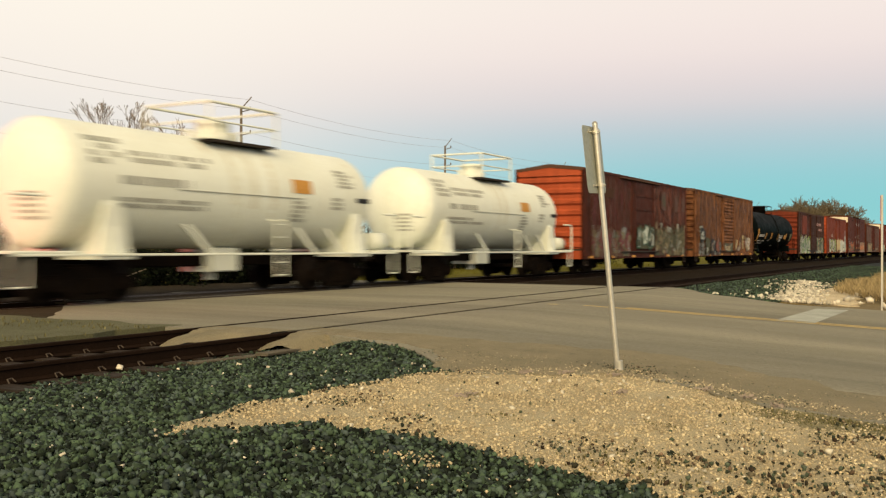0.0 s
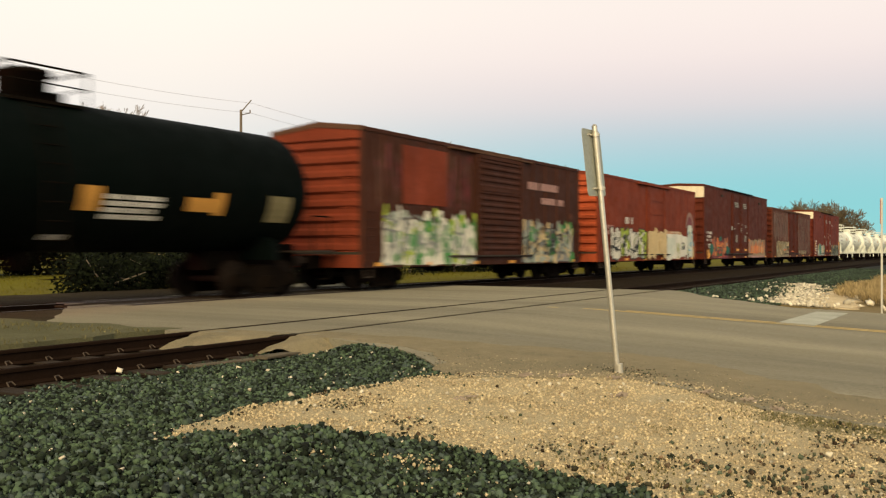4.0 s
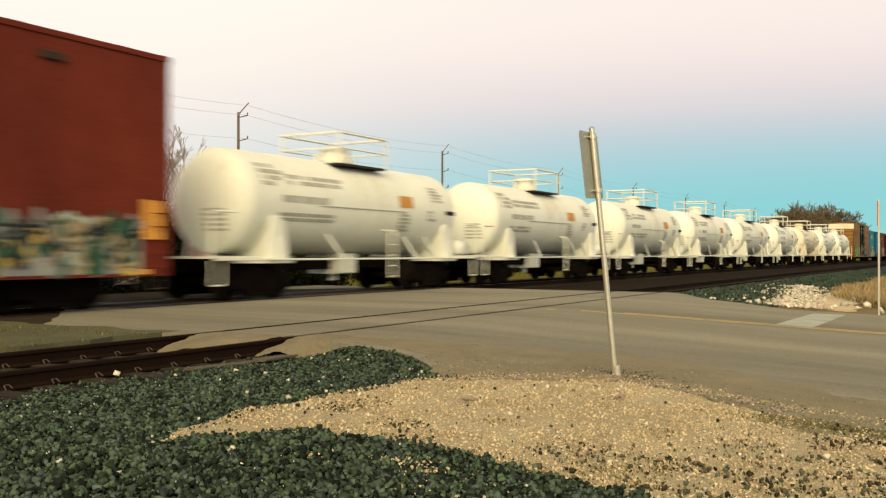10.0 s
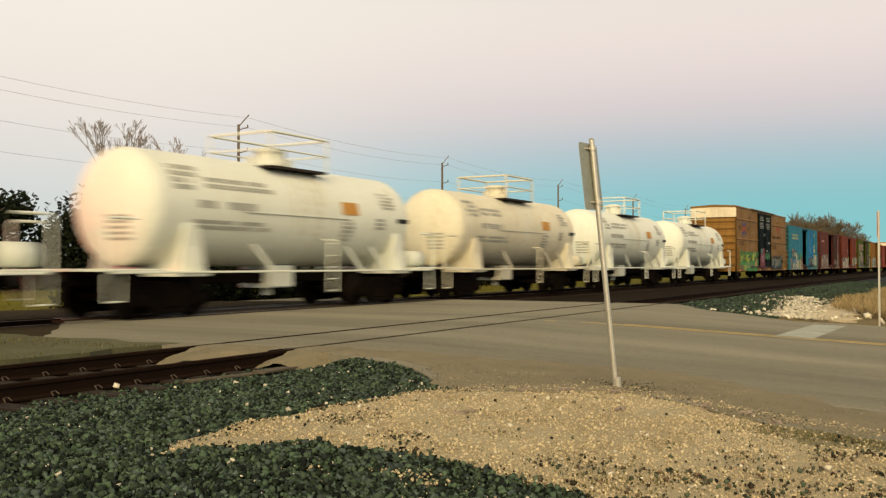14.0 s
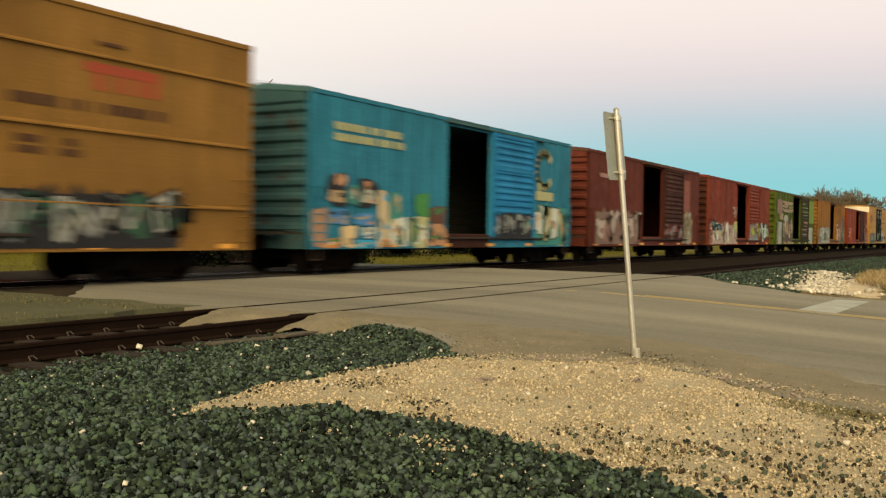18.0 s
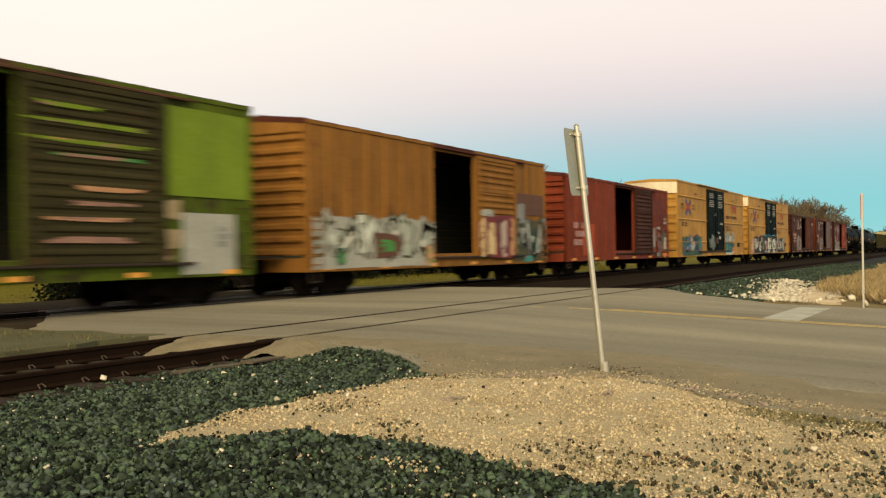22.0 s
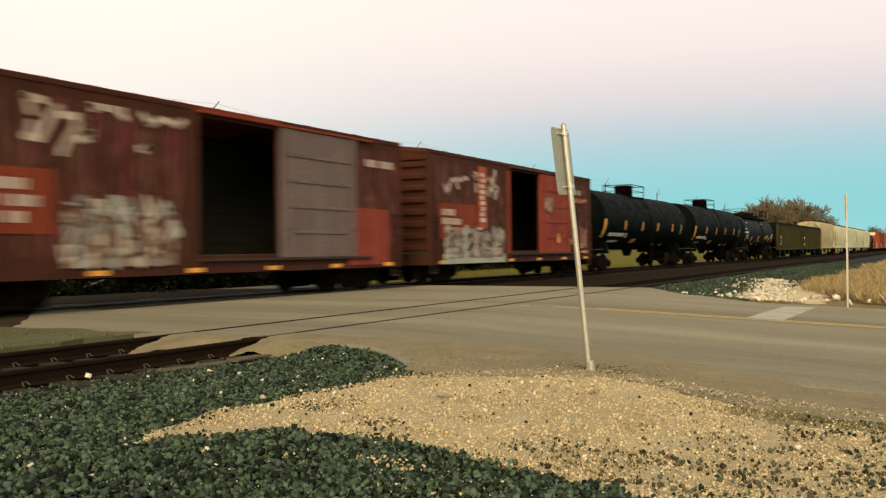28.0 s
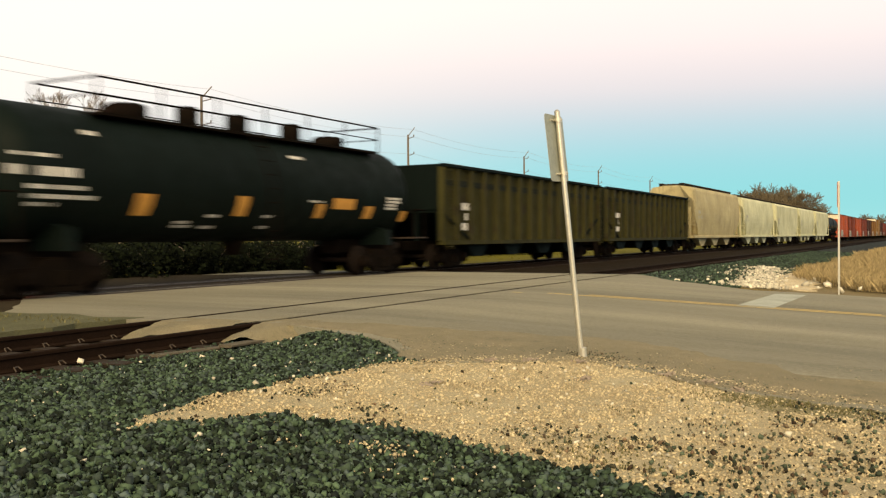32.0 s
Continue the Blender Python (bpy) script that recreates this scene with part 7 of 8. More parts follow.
def throwup(x0, x1, z0, z1, fills, line, n, seed, cloud=None, out=0.046, fat=0.15, accents=()):
    """A row of fat, outlined sprayed hooks and loops with a ragged cloud behind, thin inner lines and drips."""
    def go(car, u0, u1):
        rnd = random.Random(seed)
        cols = [line, *fills, *accents] + ([cloud] if cloud else [])
        y = -HW - out
        b = Build()
        k = 5 * n
        if cloud:
            up = [(u0 + x0 + (x1 - x0) * i / k, y, z1 - (z1 - z0) * (0.16 + 0.22 * noise.noise((i * 0.5, seed, 1)))) for i in range(k + 1)]
            down = [(u0 + x0 + (x1 - x0) * i / k, y, z0 + 0.05 * abs(noise.noise((i * 0.6, seed, 4)))) for i in range(k + 1)]
            b.poly(up + down[::-1], len(cols) - 1)
        piece = part("spray_paint", flat_mesh("spray_paint", b, cols), None, car, "bold outlined spray-painted piece") if cloud else car
        w = (x1 - x0) / n
        for i in range(n):
            b = Build()
            hook = hook_line(rnd)
            lo, hi = z0 + fat * 0.9 + rnd.uniform(0, 0.12) * (z1 - z0), z1 - fat - rnd.uniform(0, 0.2) * (z1 - z0)
            tilt, cx = rnd.uniform(-0.14, 0.14) * w, u0 + x0 + w * i
            pts = [(min(u0 + x1 - fat, max(u0 + x0 + fat, cx + (0.02 + 0.96 * p) * w + tilt * (q - 0.5))), lo + (hi - lo) * q) for p, q in hook]
            d = y - 0.004 - 0.0005 * (i % 2)
            stroke(b, pts, fat * 1.45, d, 0)
            stroke(b, pts, fat, d - 0.003, 1 + i % len(fills))
            for _ in range(3):
                a = rnd.randrange(len(pts) - 1)
                (xa, za), (xb, zb) = pts[a], pts[a + 1]
                p, q = rnd.uniform(0, 0.5), rnd.uniform(0.5, 1)
                tint = rnd.choice([0] + list(range(1, 1 + len(fills) + len(accents))))
                stroke(b, [(xa + (xb - xa) * p, za + (zb - za) * p), (xa + (xb - xa) * q, za + (zb - za) * q)], fat * rnd.uniform(0.2, 0.55), d - 0.006 - 0.0004 * _, tint)
            for _ in range(2):
                px, pz = cx + rnd.uniform(0.1, 0.9) * w, lo + rnd.uniform(0.1, 0.9) * (hi - lo)
                px = min(u0 + x1 - 0.1, max(u0 + x0 + 0.1, px))
                b.poly(blob(px, pz, 0.09, 0.12, rnd, d - 0.008 - 0.0004 * _, 10, 0.8, 0.2), rnd.choice((0, 0, 1 + rnd.randrange(len(fills) + len(accents)))))
            part("letter_shape", flat_mesh("letter_shape", b, cols), None, piece, "" if cloud else "spray-painted shape")
    return go


def arch_mark(car, u0, u1):
    """A rose arch over a pale dome at the end of the big white piece."""
    b = Build()
    pts = [(u0 + 14.45 + 0.66 * math.cos(radians(a)), 2.5 + 0.72 * math.sin(radians(a))) for a in range(0, 181, 15)]
    b.poly([(x, -HW - 0.05, z) for x, z in pts], 1)
    stroke(b, pts, 0.12, -HW - 0.053, 0)
    part("spray_paint", flat_mesh("spray_paint", b, ["rose", "maroon"]), None, car, "rose spray-painted arch over a maroon field")


def several(*fs):
    def go(car, u0, u1):
        for f in fs:
            f(car, u0, u1)
    return go


def edge_line(x0, x1, z, m):
    """A thin, wavering sprayed line along the top of a piece."""
    def go(car, u0, u1):
        b = Build()
        n = int((x1 - x0) / 0.4)
        pts = [(u0 + x0 + (x1 - x0) * i / n, z + 0.05 * math.sin(i * 1.1) + 0.03 * math.sin(i * 2.3)) for i in range(n + 1)]
        stroke(b, pts, 0.022, -HW - 0.13, 0)
        part("spray_paint", b, m, car, "bright blue sprayed line")
    return go


def ring_mark(car, u0, u1):
    """A pale yellow ring of spray paint over a bar."""
    b = Build()
    pts = [(u0 + 13.35 + 0.62 * math.cos(radians(a)), 3.45 + 0.62 * math.sin(radians(a))) for a in range(40, 321, 20)]
    stroke(b, pts, 0.14, -HW - 0.05, 0)
    stroke(b, [(u0 + 12.75, 2.5), (u0 + 14.0, 2.5)], 0.16, -HW - 0.052, 0)
    stroke(b, [(u0 + 12.9, 2.9), (u0 + 12.95, 2.5)], 0.12, -HW - 0.054, 0)
    part("spray_paint", b, "t_straw", car, "pale yellow spray-painted ring")


def build_train():
    white = "white tank car with a domed walkway and orange placard"
    white_tank(white, 9.97, 23.20, seed=1)
    white_tank(white, 23.20, 36.43, seed=2)
    boxcar("rust-streaked red-brown boxcar with an orange-red end", 36.06, 53.62, 37.06, 52.69, 4.51, "rust_red", "red_orange", doors=[(6.2, 9.55, "rust_red", "plug")], style="post", ribs=7, marks=[(1.2, 4.2, 3.3, 3.9, 1, "rust_roof", 0.042)], ladders="full",
           tags=[(0.9, 5.9, 0.75, 2.1, ("maroon", "olive", "grey", "brown", "camo", "brown", "brown"), 0.04), (9.9, 15.3, 0.75, 2.45, ("camo", "olive", "khaki", "camo", "ash", "brown", "camo"), 0.04)],
           extra=several(peel(0.5, 6.0, 2.0, 4.3, ("brown", "maroon", "brown"), 5, 60), peel(9.7, 15.3, 2.4, 4.3, ("brown", "brick", "brick"), 6, 60), mural([(10.9, 11.7, 3.1, 4.05, "brown"), (13.2, 13.8, 3.05, 3.95, "brown"), (14.6, 15.2, 3.1, 3.9, "brown"), (11.1, 11.5, 3.3, 3.9, "camo")], 0.05, 0.05), throwup(6.7, 9.3, 1.1, 2.4, ("ash", "mint"), "forest", 3, 19, "camo", out=0.125, fat=0.2, accents=("olive",))))
    boxcar("badly rusted orange boxcar with faded lettering", 53.62, 71.2, 54.55, 70.2, 4.58, "rust_orange", "rust_orange", doors=[(6.35, 9.45, "rust_orange", "corr")], style="post", posts=0.95, ribs=10,
           marks=[(0.9, 1.7, 1.8, 2.5, 3, "t_pale", 0.05), (13.8, 14.6, 1.0, 1.9, 4, "white_paint", 0.062)], ladders="full",
           tags=[(0.8, 6.1, 0.72, 1.7, ("black", "grey", "brown", "dust", "camo", "brown"), 0.04)],
           extra=several(peel(0.4, 6.2, 1.2, 4.4, ("brown", "brown", "rustlight"), 15, 110), peel(9.6, 15.4, 1.6, 4.4, ("brown", "rustlight", "rustlight"), 16, 100), mural([(0.9, 1.9, 1.55, 2.3, "black"), (1.0, 1.7, 1.65, 2.1, "ash"), (2.1, 3.0, 0.9, 1.8, "camo"), (3.3, 4.3, 0.85, 1.7, "black"), (3.5, 4.0, 1.0, 1.5, "dust"), (4.6, 5.4, 0.9, 1.6, "brick"), (6.6, 9.2, 0.95, 1.5, "camo"), (7.0, 8.4, 1.0, 1.3, "khaki")], 0.125, 0.1), throwup(10.0, 14.6, 0.85, 2.1, ("cream", "shell"), "brown", 5, 17, accents=("khaki",), fat=0.14)))
    black_tank("black tank car with a railed dome and orange placards", 71.2, 88.6, 1.5, 2.58, seed=11, plan="single")
    boxcar("dark red boxcar with white and green spray paint", 88.6, 106.39, 89.57, 105.22, 4.5, "dark_red", "red", doors=[(6.5, 10.0, "dark_red", "corr")], style="post", ribs=8,
           tags=[(1.0, 6.5, 0.7, 2.4, ("grey", "white", "green", "pale", "lime", "white"), 0.04), (10.1, 14.9, 0.7, 2.3, ("black", "pale", "cream", "green", "grey"), 0.04)],
           marks=[(10.6, 14.6, 3.35, 3.75, 1, "t_pink", 0.042), (11.8, 14.0, 2.85, 3.2, 1, "t_pink", 0.042)], extra=several(peel(0.6, 6.2, 2.4, 4.3, ("brown", "maroon"), 8, 40), block(2.0, 4.6, 2.5, 4.2, "red")))
    boxcar("red boxcar with big white and yellow spray-painted letters", 106.39, 124.4, 107.56, 123.34, 4.55, "red", "red_orange", roofm="red", doors=[(6.7, 9.7, "red", "plug")], style="seam", ribs=9, marks=[(0.9, 2.2, 1.85, 2.35, 2, "t_pink", 0.02), (3.5, 4.6, 2.35, 2.8, 1, "white_paint", 0.02)],
           tags=[(1.4, 6.6, 0.7, 2.25, ("+", "black", "white", "lime", "white"), 0.045), (6.6, 9.8, 0.72, 2.3, ("+", "cream", "cream", "cream"), 0.12)],
           extra=several(mural([(9.75, 13.9, 0.7, 2.15, "white"), (10.1, 11.6, 0.9, 1.9, "mint"), (11.9, 12.5, 0.8, 1.6, "straw"), (12.8, 13.5, 1.2, 1.6, "black"), (12.85, 13.1, 1.25, 1.55, "pale"), (9.9, 10.1, 1.0, 2.0, "pale"), (13.95, 15.15, 0.7, 2.5, "mint"), (14.2, 14.9, 1.2, 2.3, "sky"), (14.25, 14.85, 1.25, 2.3, "mint"), (15.1, 15.6, 0.75, 1.7, "peach"), (15.1, 15.35, 0.75, 1.3, "yellow"), (9.8, 12.8, 2.05, 2.2, "peach")]), arch_mark))
    boxcar("tall brown-red boxcar with cream-capped end and orange spray paint", 124.4, 145.4, 125.43, 144.25, 5.16, "hicube_brown", "hicube_brown", roofm="hicube_brown", cap=True,
           doors=[(7.05, 9.48, "hicube_brown", "plug"), (9.5, 11.95, "hicube_brown", "plug")], style="groove", posts=0.6, ribs=7,
           tags=[],
           extra=several(throwup(1.7, 5.9, 0.74, 2.1, ("ember", "orange"), "maroon", 6, 3, "maroon", accents=("green", "peach", "ash"), fat=0.13), mural([(1.1, 1.5, 1.05, 1.45, "jade"), (1.3, 1.95, 0.95, 1.62, "jade"), (5.3, 5.8, 0.9, 1.5, "jade"), (5.5, 6.15, 1.0, 1.4, "jade"), (3.45, 4.1, 1.8, 2.05, "jade"), (3.0, 3.3, 0.85, 1.0, "green"), (3.7, 4.15, 0.82, 1.0, "jade"), (2.6, 4.4, 1.15, 1.4, "maroon"), (2.75, 3.3, 1.2, 1.32, "ember"), (3.6, 4.2, 1.18, 1.34, "red"), (2.7, 4.3, 1.45, 1.7, "orange"), (4.8, 5.1, 1.3, 2.0, "peach"), (2.1, 2.4, 1.3, 2.0, "peach"), (2.1, 5.9, 0.68, 0.82, "maroon")], 0.062),
                         throwup(12.0, 17.9, 0.72, 2.2, ("orange", "peach", "peach"), "dust", 8, 9, "khaki", accents=("ember", "cream", "ash"), fat=0.15), mural([(12.6, 17.2, 1.0, 1.5, "orange"), (13.1, 13.6, 1.1, 1.8, "peach"), (14.2, 14.7, 1.0, 1.7, "ember"), (15.3, 15.8, 1.1, 1.9, "peach"), (16.3, 16.7, 1.0, 1.6, "cream"), (12.1, 12.5, 1.2, 1.9, "grey"), (17.2, 17.7, 0.9, 1.6, "khaki"), (12.4, 17.4, 0.7, 0.84, "pink")], 0.064, 0.12), block(0.58, 1.32, 0.79, 1.24, "reflector", "square of yellow paint"), hicube_marks),
           marks=[(0.55, 2.05, 1.70, 2.38, 3, "white_paint", 0.02), (0.75, 1.9, 1.3, 1.62, 2, "white_paint", 0.02)])
    boxcar("faded brown boxcar with peeling paint and cream spray paint", 145.4, 166.2, 146.53, 165.18, 4.63, "brown", "hicube_brown", doors=[(7.0, 9.1, "hicube_brown", "plug"), (9.12, 11.2, "hicube_brown", "plug")],
           style="groove", posts=0.5, ribs=8, marks=[(12, 17.6, 0.8, 1.3, 1, "t_khaki", 0.045)],
           tags=[],
           extra=several(peel(0.4, 6.6, 2.0, 4.4, ("dust", "rose", "brown", "brick", "dust"), 3, 170), peel(11.6, 18.3, 0.9, 4.3, ("dust", "brick", "brown", "rose"), 4, 150), throwup(1.4, 7.0, 0.7, 2.2, ("khaki", "cream", "khaki"), "olive", 5, 14, "khaki", accents=("ash", "forest"), fat=0.2), mural([(4.4, 5.4, 1.2, 1.35, "orange"), (8.0, 9.3, 1.1, 1.2, "orange"), (5.9, 6.9, 1.2, 1.6, "camo")], 0.075)))
    boxcar("tall oxide-red boxcar with cream-capped end and teal spray paint", 166.2, 186.92, 167.24, 185.92, 5.16, "hicube_red", "hicube_red", roofm="hicube_red", cap=True,
           doors=[(7.1, 9.48, "hicube_red", "plug"), (9.5, 11.85, "hicube_red", "plug")], style="groove", posts=0.6, ribs=7,
           marks=[(0.7, 2.0, 0.85, 2.3, 6, "white_paint", 0.02), (12.4, 13.6, 3.9, 4.1, 1, "white_paint", 0.02)],
           tags=[(11.7, 17.9, 0.7, 1.9, ("black", "forest", "khaki", "yellow", "pale", "forest", "grey"), 0.045)],
           extra=several(throwup(2.4, 7.1, 0.72, 1.95, ("mint", "teal", "cream"), "pale", 5, 5, "ash", accents=("yellow", "teal"), fat=0.19), mural([(3.7, 4.6, 0.8, 1.8, "teal"), (2.7, 3.1, 1.2, 1.85, "yellow"), (5.9, 6.4, 1.1, 1.8, "cream"), (4.7, 5.3, 0.9, 1.5, "mint")], 0.066), hicube_marks, block(0.55, 0.95, 1.2, 2.2, "reflector", "orange painted strip"), block(17.95, 18.5, 1.4, 2.2, "reflector")))
    for i in range(9):
        a = 186.92 + 119.04 / 9 * i + (0, -0.25, 0.15, -0.4, -0.5, 0, 0, 0, 0)[i]
        m = "cream_tank" if i == 6 else "white_tank"
        white_tank("cream-stained tank car with a domed walkway" if i == 6 else white, a, a + 119.04 / 9, m, seed=20 + 10 * i)
    ty = "tall yellow boxcar with black double doors and spray-painted lettering"
    boxcar(ty, 305.96, 326.8, 306.96, 325.79, 5.19, "ttx", "ttx", roofm="ttx", cap=True, doors=[(7.08, 9.5, "door_black", "plug"), (9.52, 11.98, "door_black", "plug")], style="hrib", ribs=7,
           tags=[],
           extra=several(throwup(0.9, 7.05, 1.15, 2.2, ("lime", "leaf"), "forest", 6, 4, "green", accents=("pale",), fat=0.17), mural([(0.8, 7.0, 0.7, 1.35, "green"), (0.9, 1.8, 0.7, 1.1, "brick"), (3.2, 3.9, 0.9, 1.3, "peach"), (5.8, 6.6, 0.95, 1.4, "peach"), (4.3, 5.2, 0.8, 1.2, "forest"), (2.0, 2.8, 0.75, 1.1, "lime")], 0.066, 0.12),
                         mural([(7.55, 9.25, 0.75, 2.25, "maroon"), (7.9, 8.8, 1.3, 1.9, "purple"), (8.05, 8.3, 1.35, 1.8, "pink"), (8.5, 8.7, 1.35, 1.85, "pink"), (7.7, 8.4, 2.0, 2.35, "teal")], 0.12, 0.12), throwup(9.3, 11.2, 1.4, 2.25, ("green",), "black", 3, 6, out=0.12, fat=0.10, accents=("pale",)),
                         throwup(12.35, 16.7, 0.72, 1.95, ("grey", "forest", "ash"), "black", 6, 8, "black", accents=("forest", "camo"), fat=0.14), emblem))
    boxcar("faded light blue boxcar with its door open and spray paint", 326.8, 344.5, 327.83, 343.56, 4.59, "blue", "blue_end", roofm="blue_roof", opening=(6.5, 9.25), doors=[(9.25, 12.45, "blue_door", "corr")], style="post", posts=1.1, ribs=9, sill="dark_red",
           tags=[],
           extra=several(mural([(0.1, 0.7, 0.72, 1.7, "peach"), (0.7, 1.5, 1.75, 2.58, "black"), (1.98, 2.85, 1.75, 2.5, "black"), (0.8, 1.4, 1.85, 2.15, "khaki"), (2.1, 2.75, 1.85, 2.2, "pale"), (0.77, 1.55, 1.27, 1.66, "blue"), (1.85, 2.7, 1.27, 1.6, "blue"), (1.3, 1.9, 0.72, 1.28, "cream"), (1.85, 2.85, 0.68, 0.9, "sky"), (2.2, 2.7, 0.95, 1.25, "mint"), (2.85, 3.35, 0.72, 2.2, "cream"), (3.4, 4.0, 1.3, 2.2, "teal"), (3.5, 4.3, 0.72, 1.5, "mint"), (3.75, 4.1, 0.75, 1.2, "forest"), (4.42, 5.4, 0.7, 1.6, "straw")]),
                         mural([(4.72, 5.45, 1.6, 2.25, "green"), (4.55, 4.85, 0.8, 1.5, "forest"), (5.5, 6.4, 1.36, 1.9, "brown"), (5.45, 6.42, 0.7, 1.34, "peach"), (5.0, 5.3, 0.9, 1.3, "white"), (1.55, 1.95, 1.8, 2.3, "teal"), (0.75, 1.2, 0.7, 0.95, "orange"), (3.0, 3.5, 0.7, 0.9, "orange")], 0.062),
                         throwup(9.35, 12.25, 0.95, 1.95, ("grey", "pale"), "black", 5, 2, "black", out=0.135, accents=("pink", "teal"), fat=0.11), throwup(12.6, 15.5, 0.72, 2.4, ("mint", "straw"), "forest", 4, 12, "teal", accents=("cream", "peach"), fat=0.17), ring_mark),
           marks=[(0.95, 4.3, 3.36, 3.92, 2, "t_straw", 0.042)])
    boxcar("dark red boxcar with its door slid open and white spray paint", 344.5, 362.1, 345.47, 361.14, 4.6, "maroon_paint", "maroon_paint", roofm="rust_roof", opening=(6.55, 9.35), doors=[(9.35, 12.6, "dark_red", "corr")], style="seam", posts=1.1, ribs=9, marks=[(1.2, 4.0, 3.5, 3.75, 1, "t_pink", 0.03)],
           tags=[(12.7, 14.3, 0.75, 2.4, ("olive", "khaki", "pale", "olive", "khaki"), 0.045)],
           extra=several(throwup(0.7, 6.2, 0.74, 2.4, ("shell", "rose"), "brown", 6, 21, "dust", accents=("ash",), fat=0.15), throwup(9.45, 12.4, 0.95, 1.9, ("rose", "grey"), "maroon", 4, 22, out=0.135, fat=0.11), block(12.75, 13.9, 2.4, 4.05, "t_brick"), block(6.0, 6.3, 1.8, 2.2, "t_ash")))
    boxcar("red boxcar with its door slid open and bold white spray paint", 362.1, 379.8, 363.08, 378.73, 4.59, "red", "dark_red", roofm="red", opening=(6.55, 9.1), doors=[(9.1, 12.3, "red", "corr")], style="seam", posts=1.3, ribs=9,
           tags=[],
           extra=several(throwup(0.15, 6.45, 0.72, 2.1, ("shell", "white", "shell"), "rose", 7, 31, "shell", accents=("forest", "lime"), fat=0.17), mural([(0.65, 1.4, 1.5, 2.15, "black"), (0.75, 1.2, 1.8, 2.0, "teal"), (1.6, 2.75, 1.5, 1.9, "black"), (2.1, 2.35, 1.55, 1.8, "grey"), (5.6, 6.4, 1.45, 2.1, "straw"), (5.8, 6.2, 1.6, 2.0, "lime"), (3.2, 3.5, 0.8, 1.3, "forest"), (4.4, 4.7, 1.2, 1.7, "brick")], 0.064),
                         throwup(9.25, 12.1, 0.95, 2.2, ("shell", "lime"), "maroon", 4, 33, "grey", out=0.135, accents=("forest",), fat=0.13), throwup(12.4, 15.4, 0.78, 2.3, ("mint", "mint"), "teal", 4, 34, accents=("black",), fat=0.15), scrawl(5.3, 6.2, 2.2, 2.95, "t_shell", 3, 4, 0.04)))
    boxcar("moss green boxcar with its door slid open and camouflage-like paint", 379.8, 397.4, 380.82, 396.34, 4.58, "green", "green", roofm="rust_roof", opening=(6.4, 9.3), doors=[(9.3, 12.7, "moss_door", "corr")], style="post", posts=1.1, ribs=8,
           tags=[],
           extra=several(block(0.5, 2.3, 2.92, 4.0, "t_dust"), mural([(0.66, 1.4, 3.05, 3.9, "rose"), (1.5, 2.15, 3.05, 3.9, "rose"), (0.8, 1.2, 3.3, 3.7, "dust"), (2.4, 6.1, 3.68, 3.92, "khaki"), (2.4, 4.4, 3.42, 3.64, "khaki"), (4.7, 6.2, 3.38, 3.62, "olive"), (2.4, 6.2, 3.12, 3.36, "khaki"), (1.4, 2.6, 2.5, 2.95, "khaki")]),
                         block(0.42, 2.15, 0.7, 2.32, "t_ash", "square of pale grey paint"), throwup(2.5, 6.25, 0.85, 2.75, ("khaki", "cream"), "brown", 5, 41, "camo", accents=("ash", "brown"), fat=0.17), mural([(2.8, 4.3, 2.4, 2.85, "ash"), (3.0, 3.4, 0.9, 1.4, "brown"), (4.4, 4.8, 1.4, 1.9, "brown"), (5.4, 5.9, 0.9, 1.5, "brown"), (2.6, 3.2, 0.72, 0.9, "peach"), (4.0, 5.8, 0.70, 0.86, "khaki")], 0.066),
                         block(12.85, 15.35, 2.4, 4.3, "t_leaf", "panel of fresher green paint"), block(13.25, 14.9, 0.72, 2.05, "t_ash", "square of pale grey paint"), mural([(12.7, 13.2, 1.9, 2.3, "khaki"), (12.8, 13.2, 1.3, 1.7, "khaki"), (12.6, 12.95, 1.0, 1.3, "brown")]),
                         mural([(10.5, 12.0, 2.38, 2.47, "peach"), (10.3, 11.8, 2.1, 2.18, "rose"), (9.9, 11.7, 1.8, 1.88, "peach"), (9.85, 11.7, 1.38, 1.5, "rose"), (9.6, 11.0, 3.9, 3.98, "leaf"), (9.6, 12.2, 3.6, 3.68, "leaf"), (9.6, 12.3, 3.25, 3.33, "leaf"), (10.0, 12.2, 3.0, 3.06, "green")], 0.135, 0.12)),
           marks=[(0.6, 1.1, 1.3, 2.2, 4, "t_grey", 0.052), (1.6, 2.05, 1.1, 1.7, 3, "t_grey", 0.052), (14.3, 14.8, 1.3, 1.8, 3, "t_grey", 0.052)])
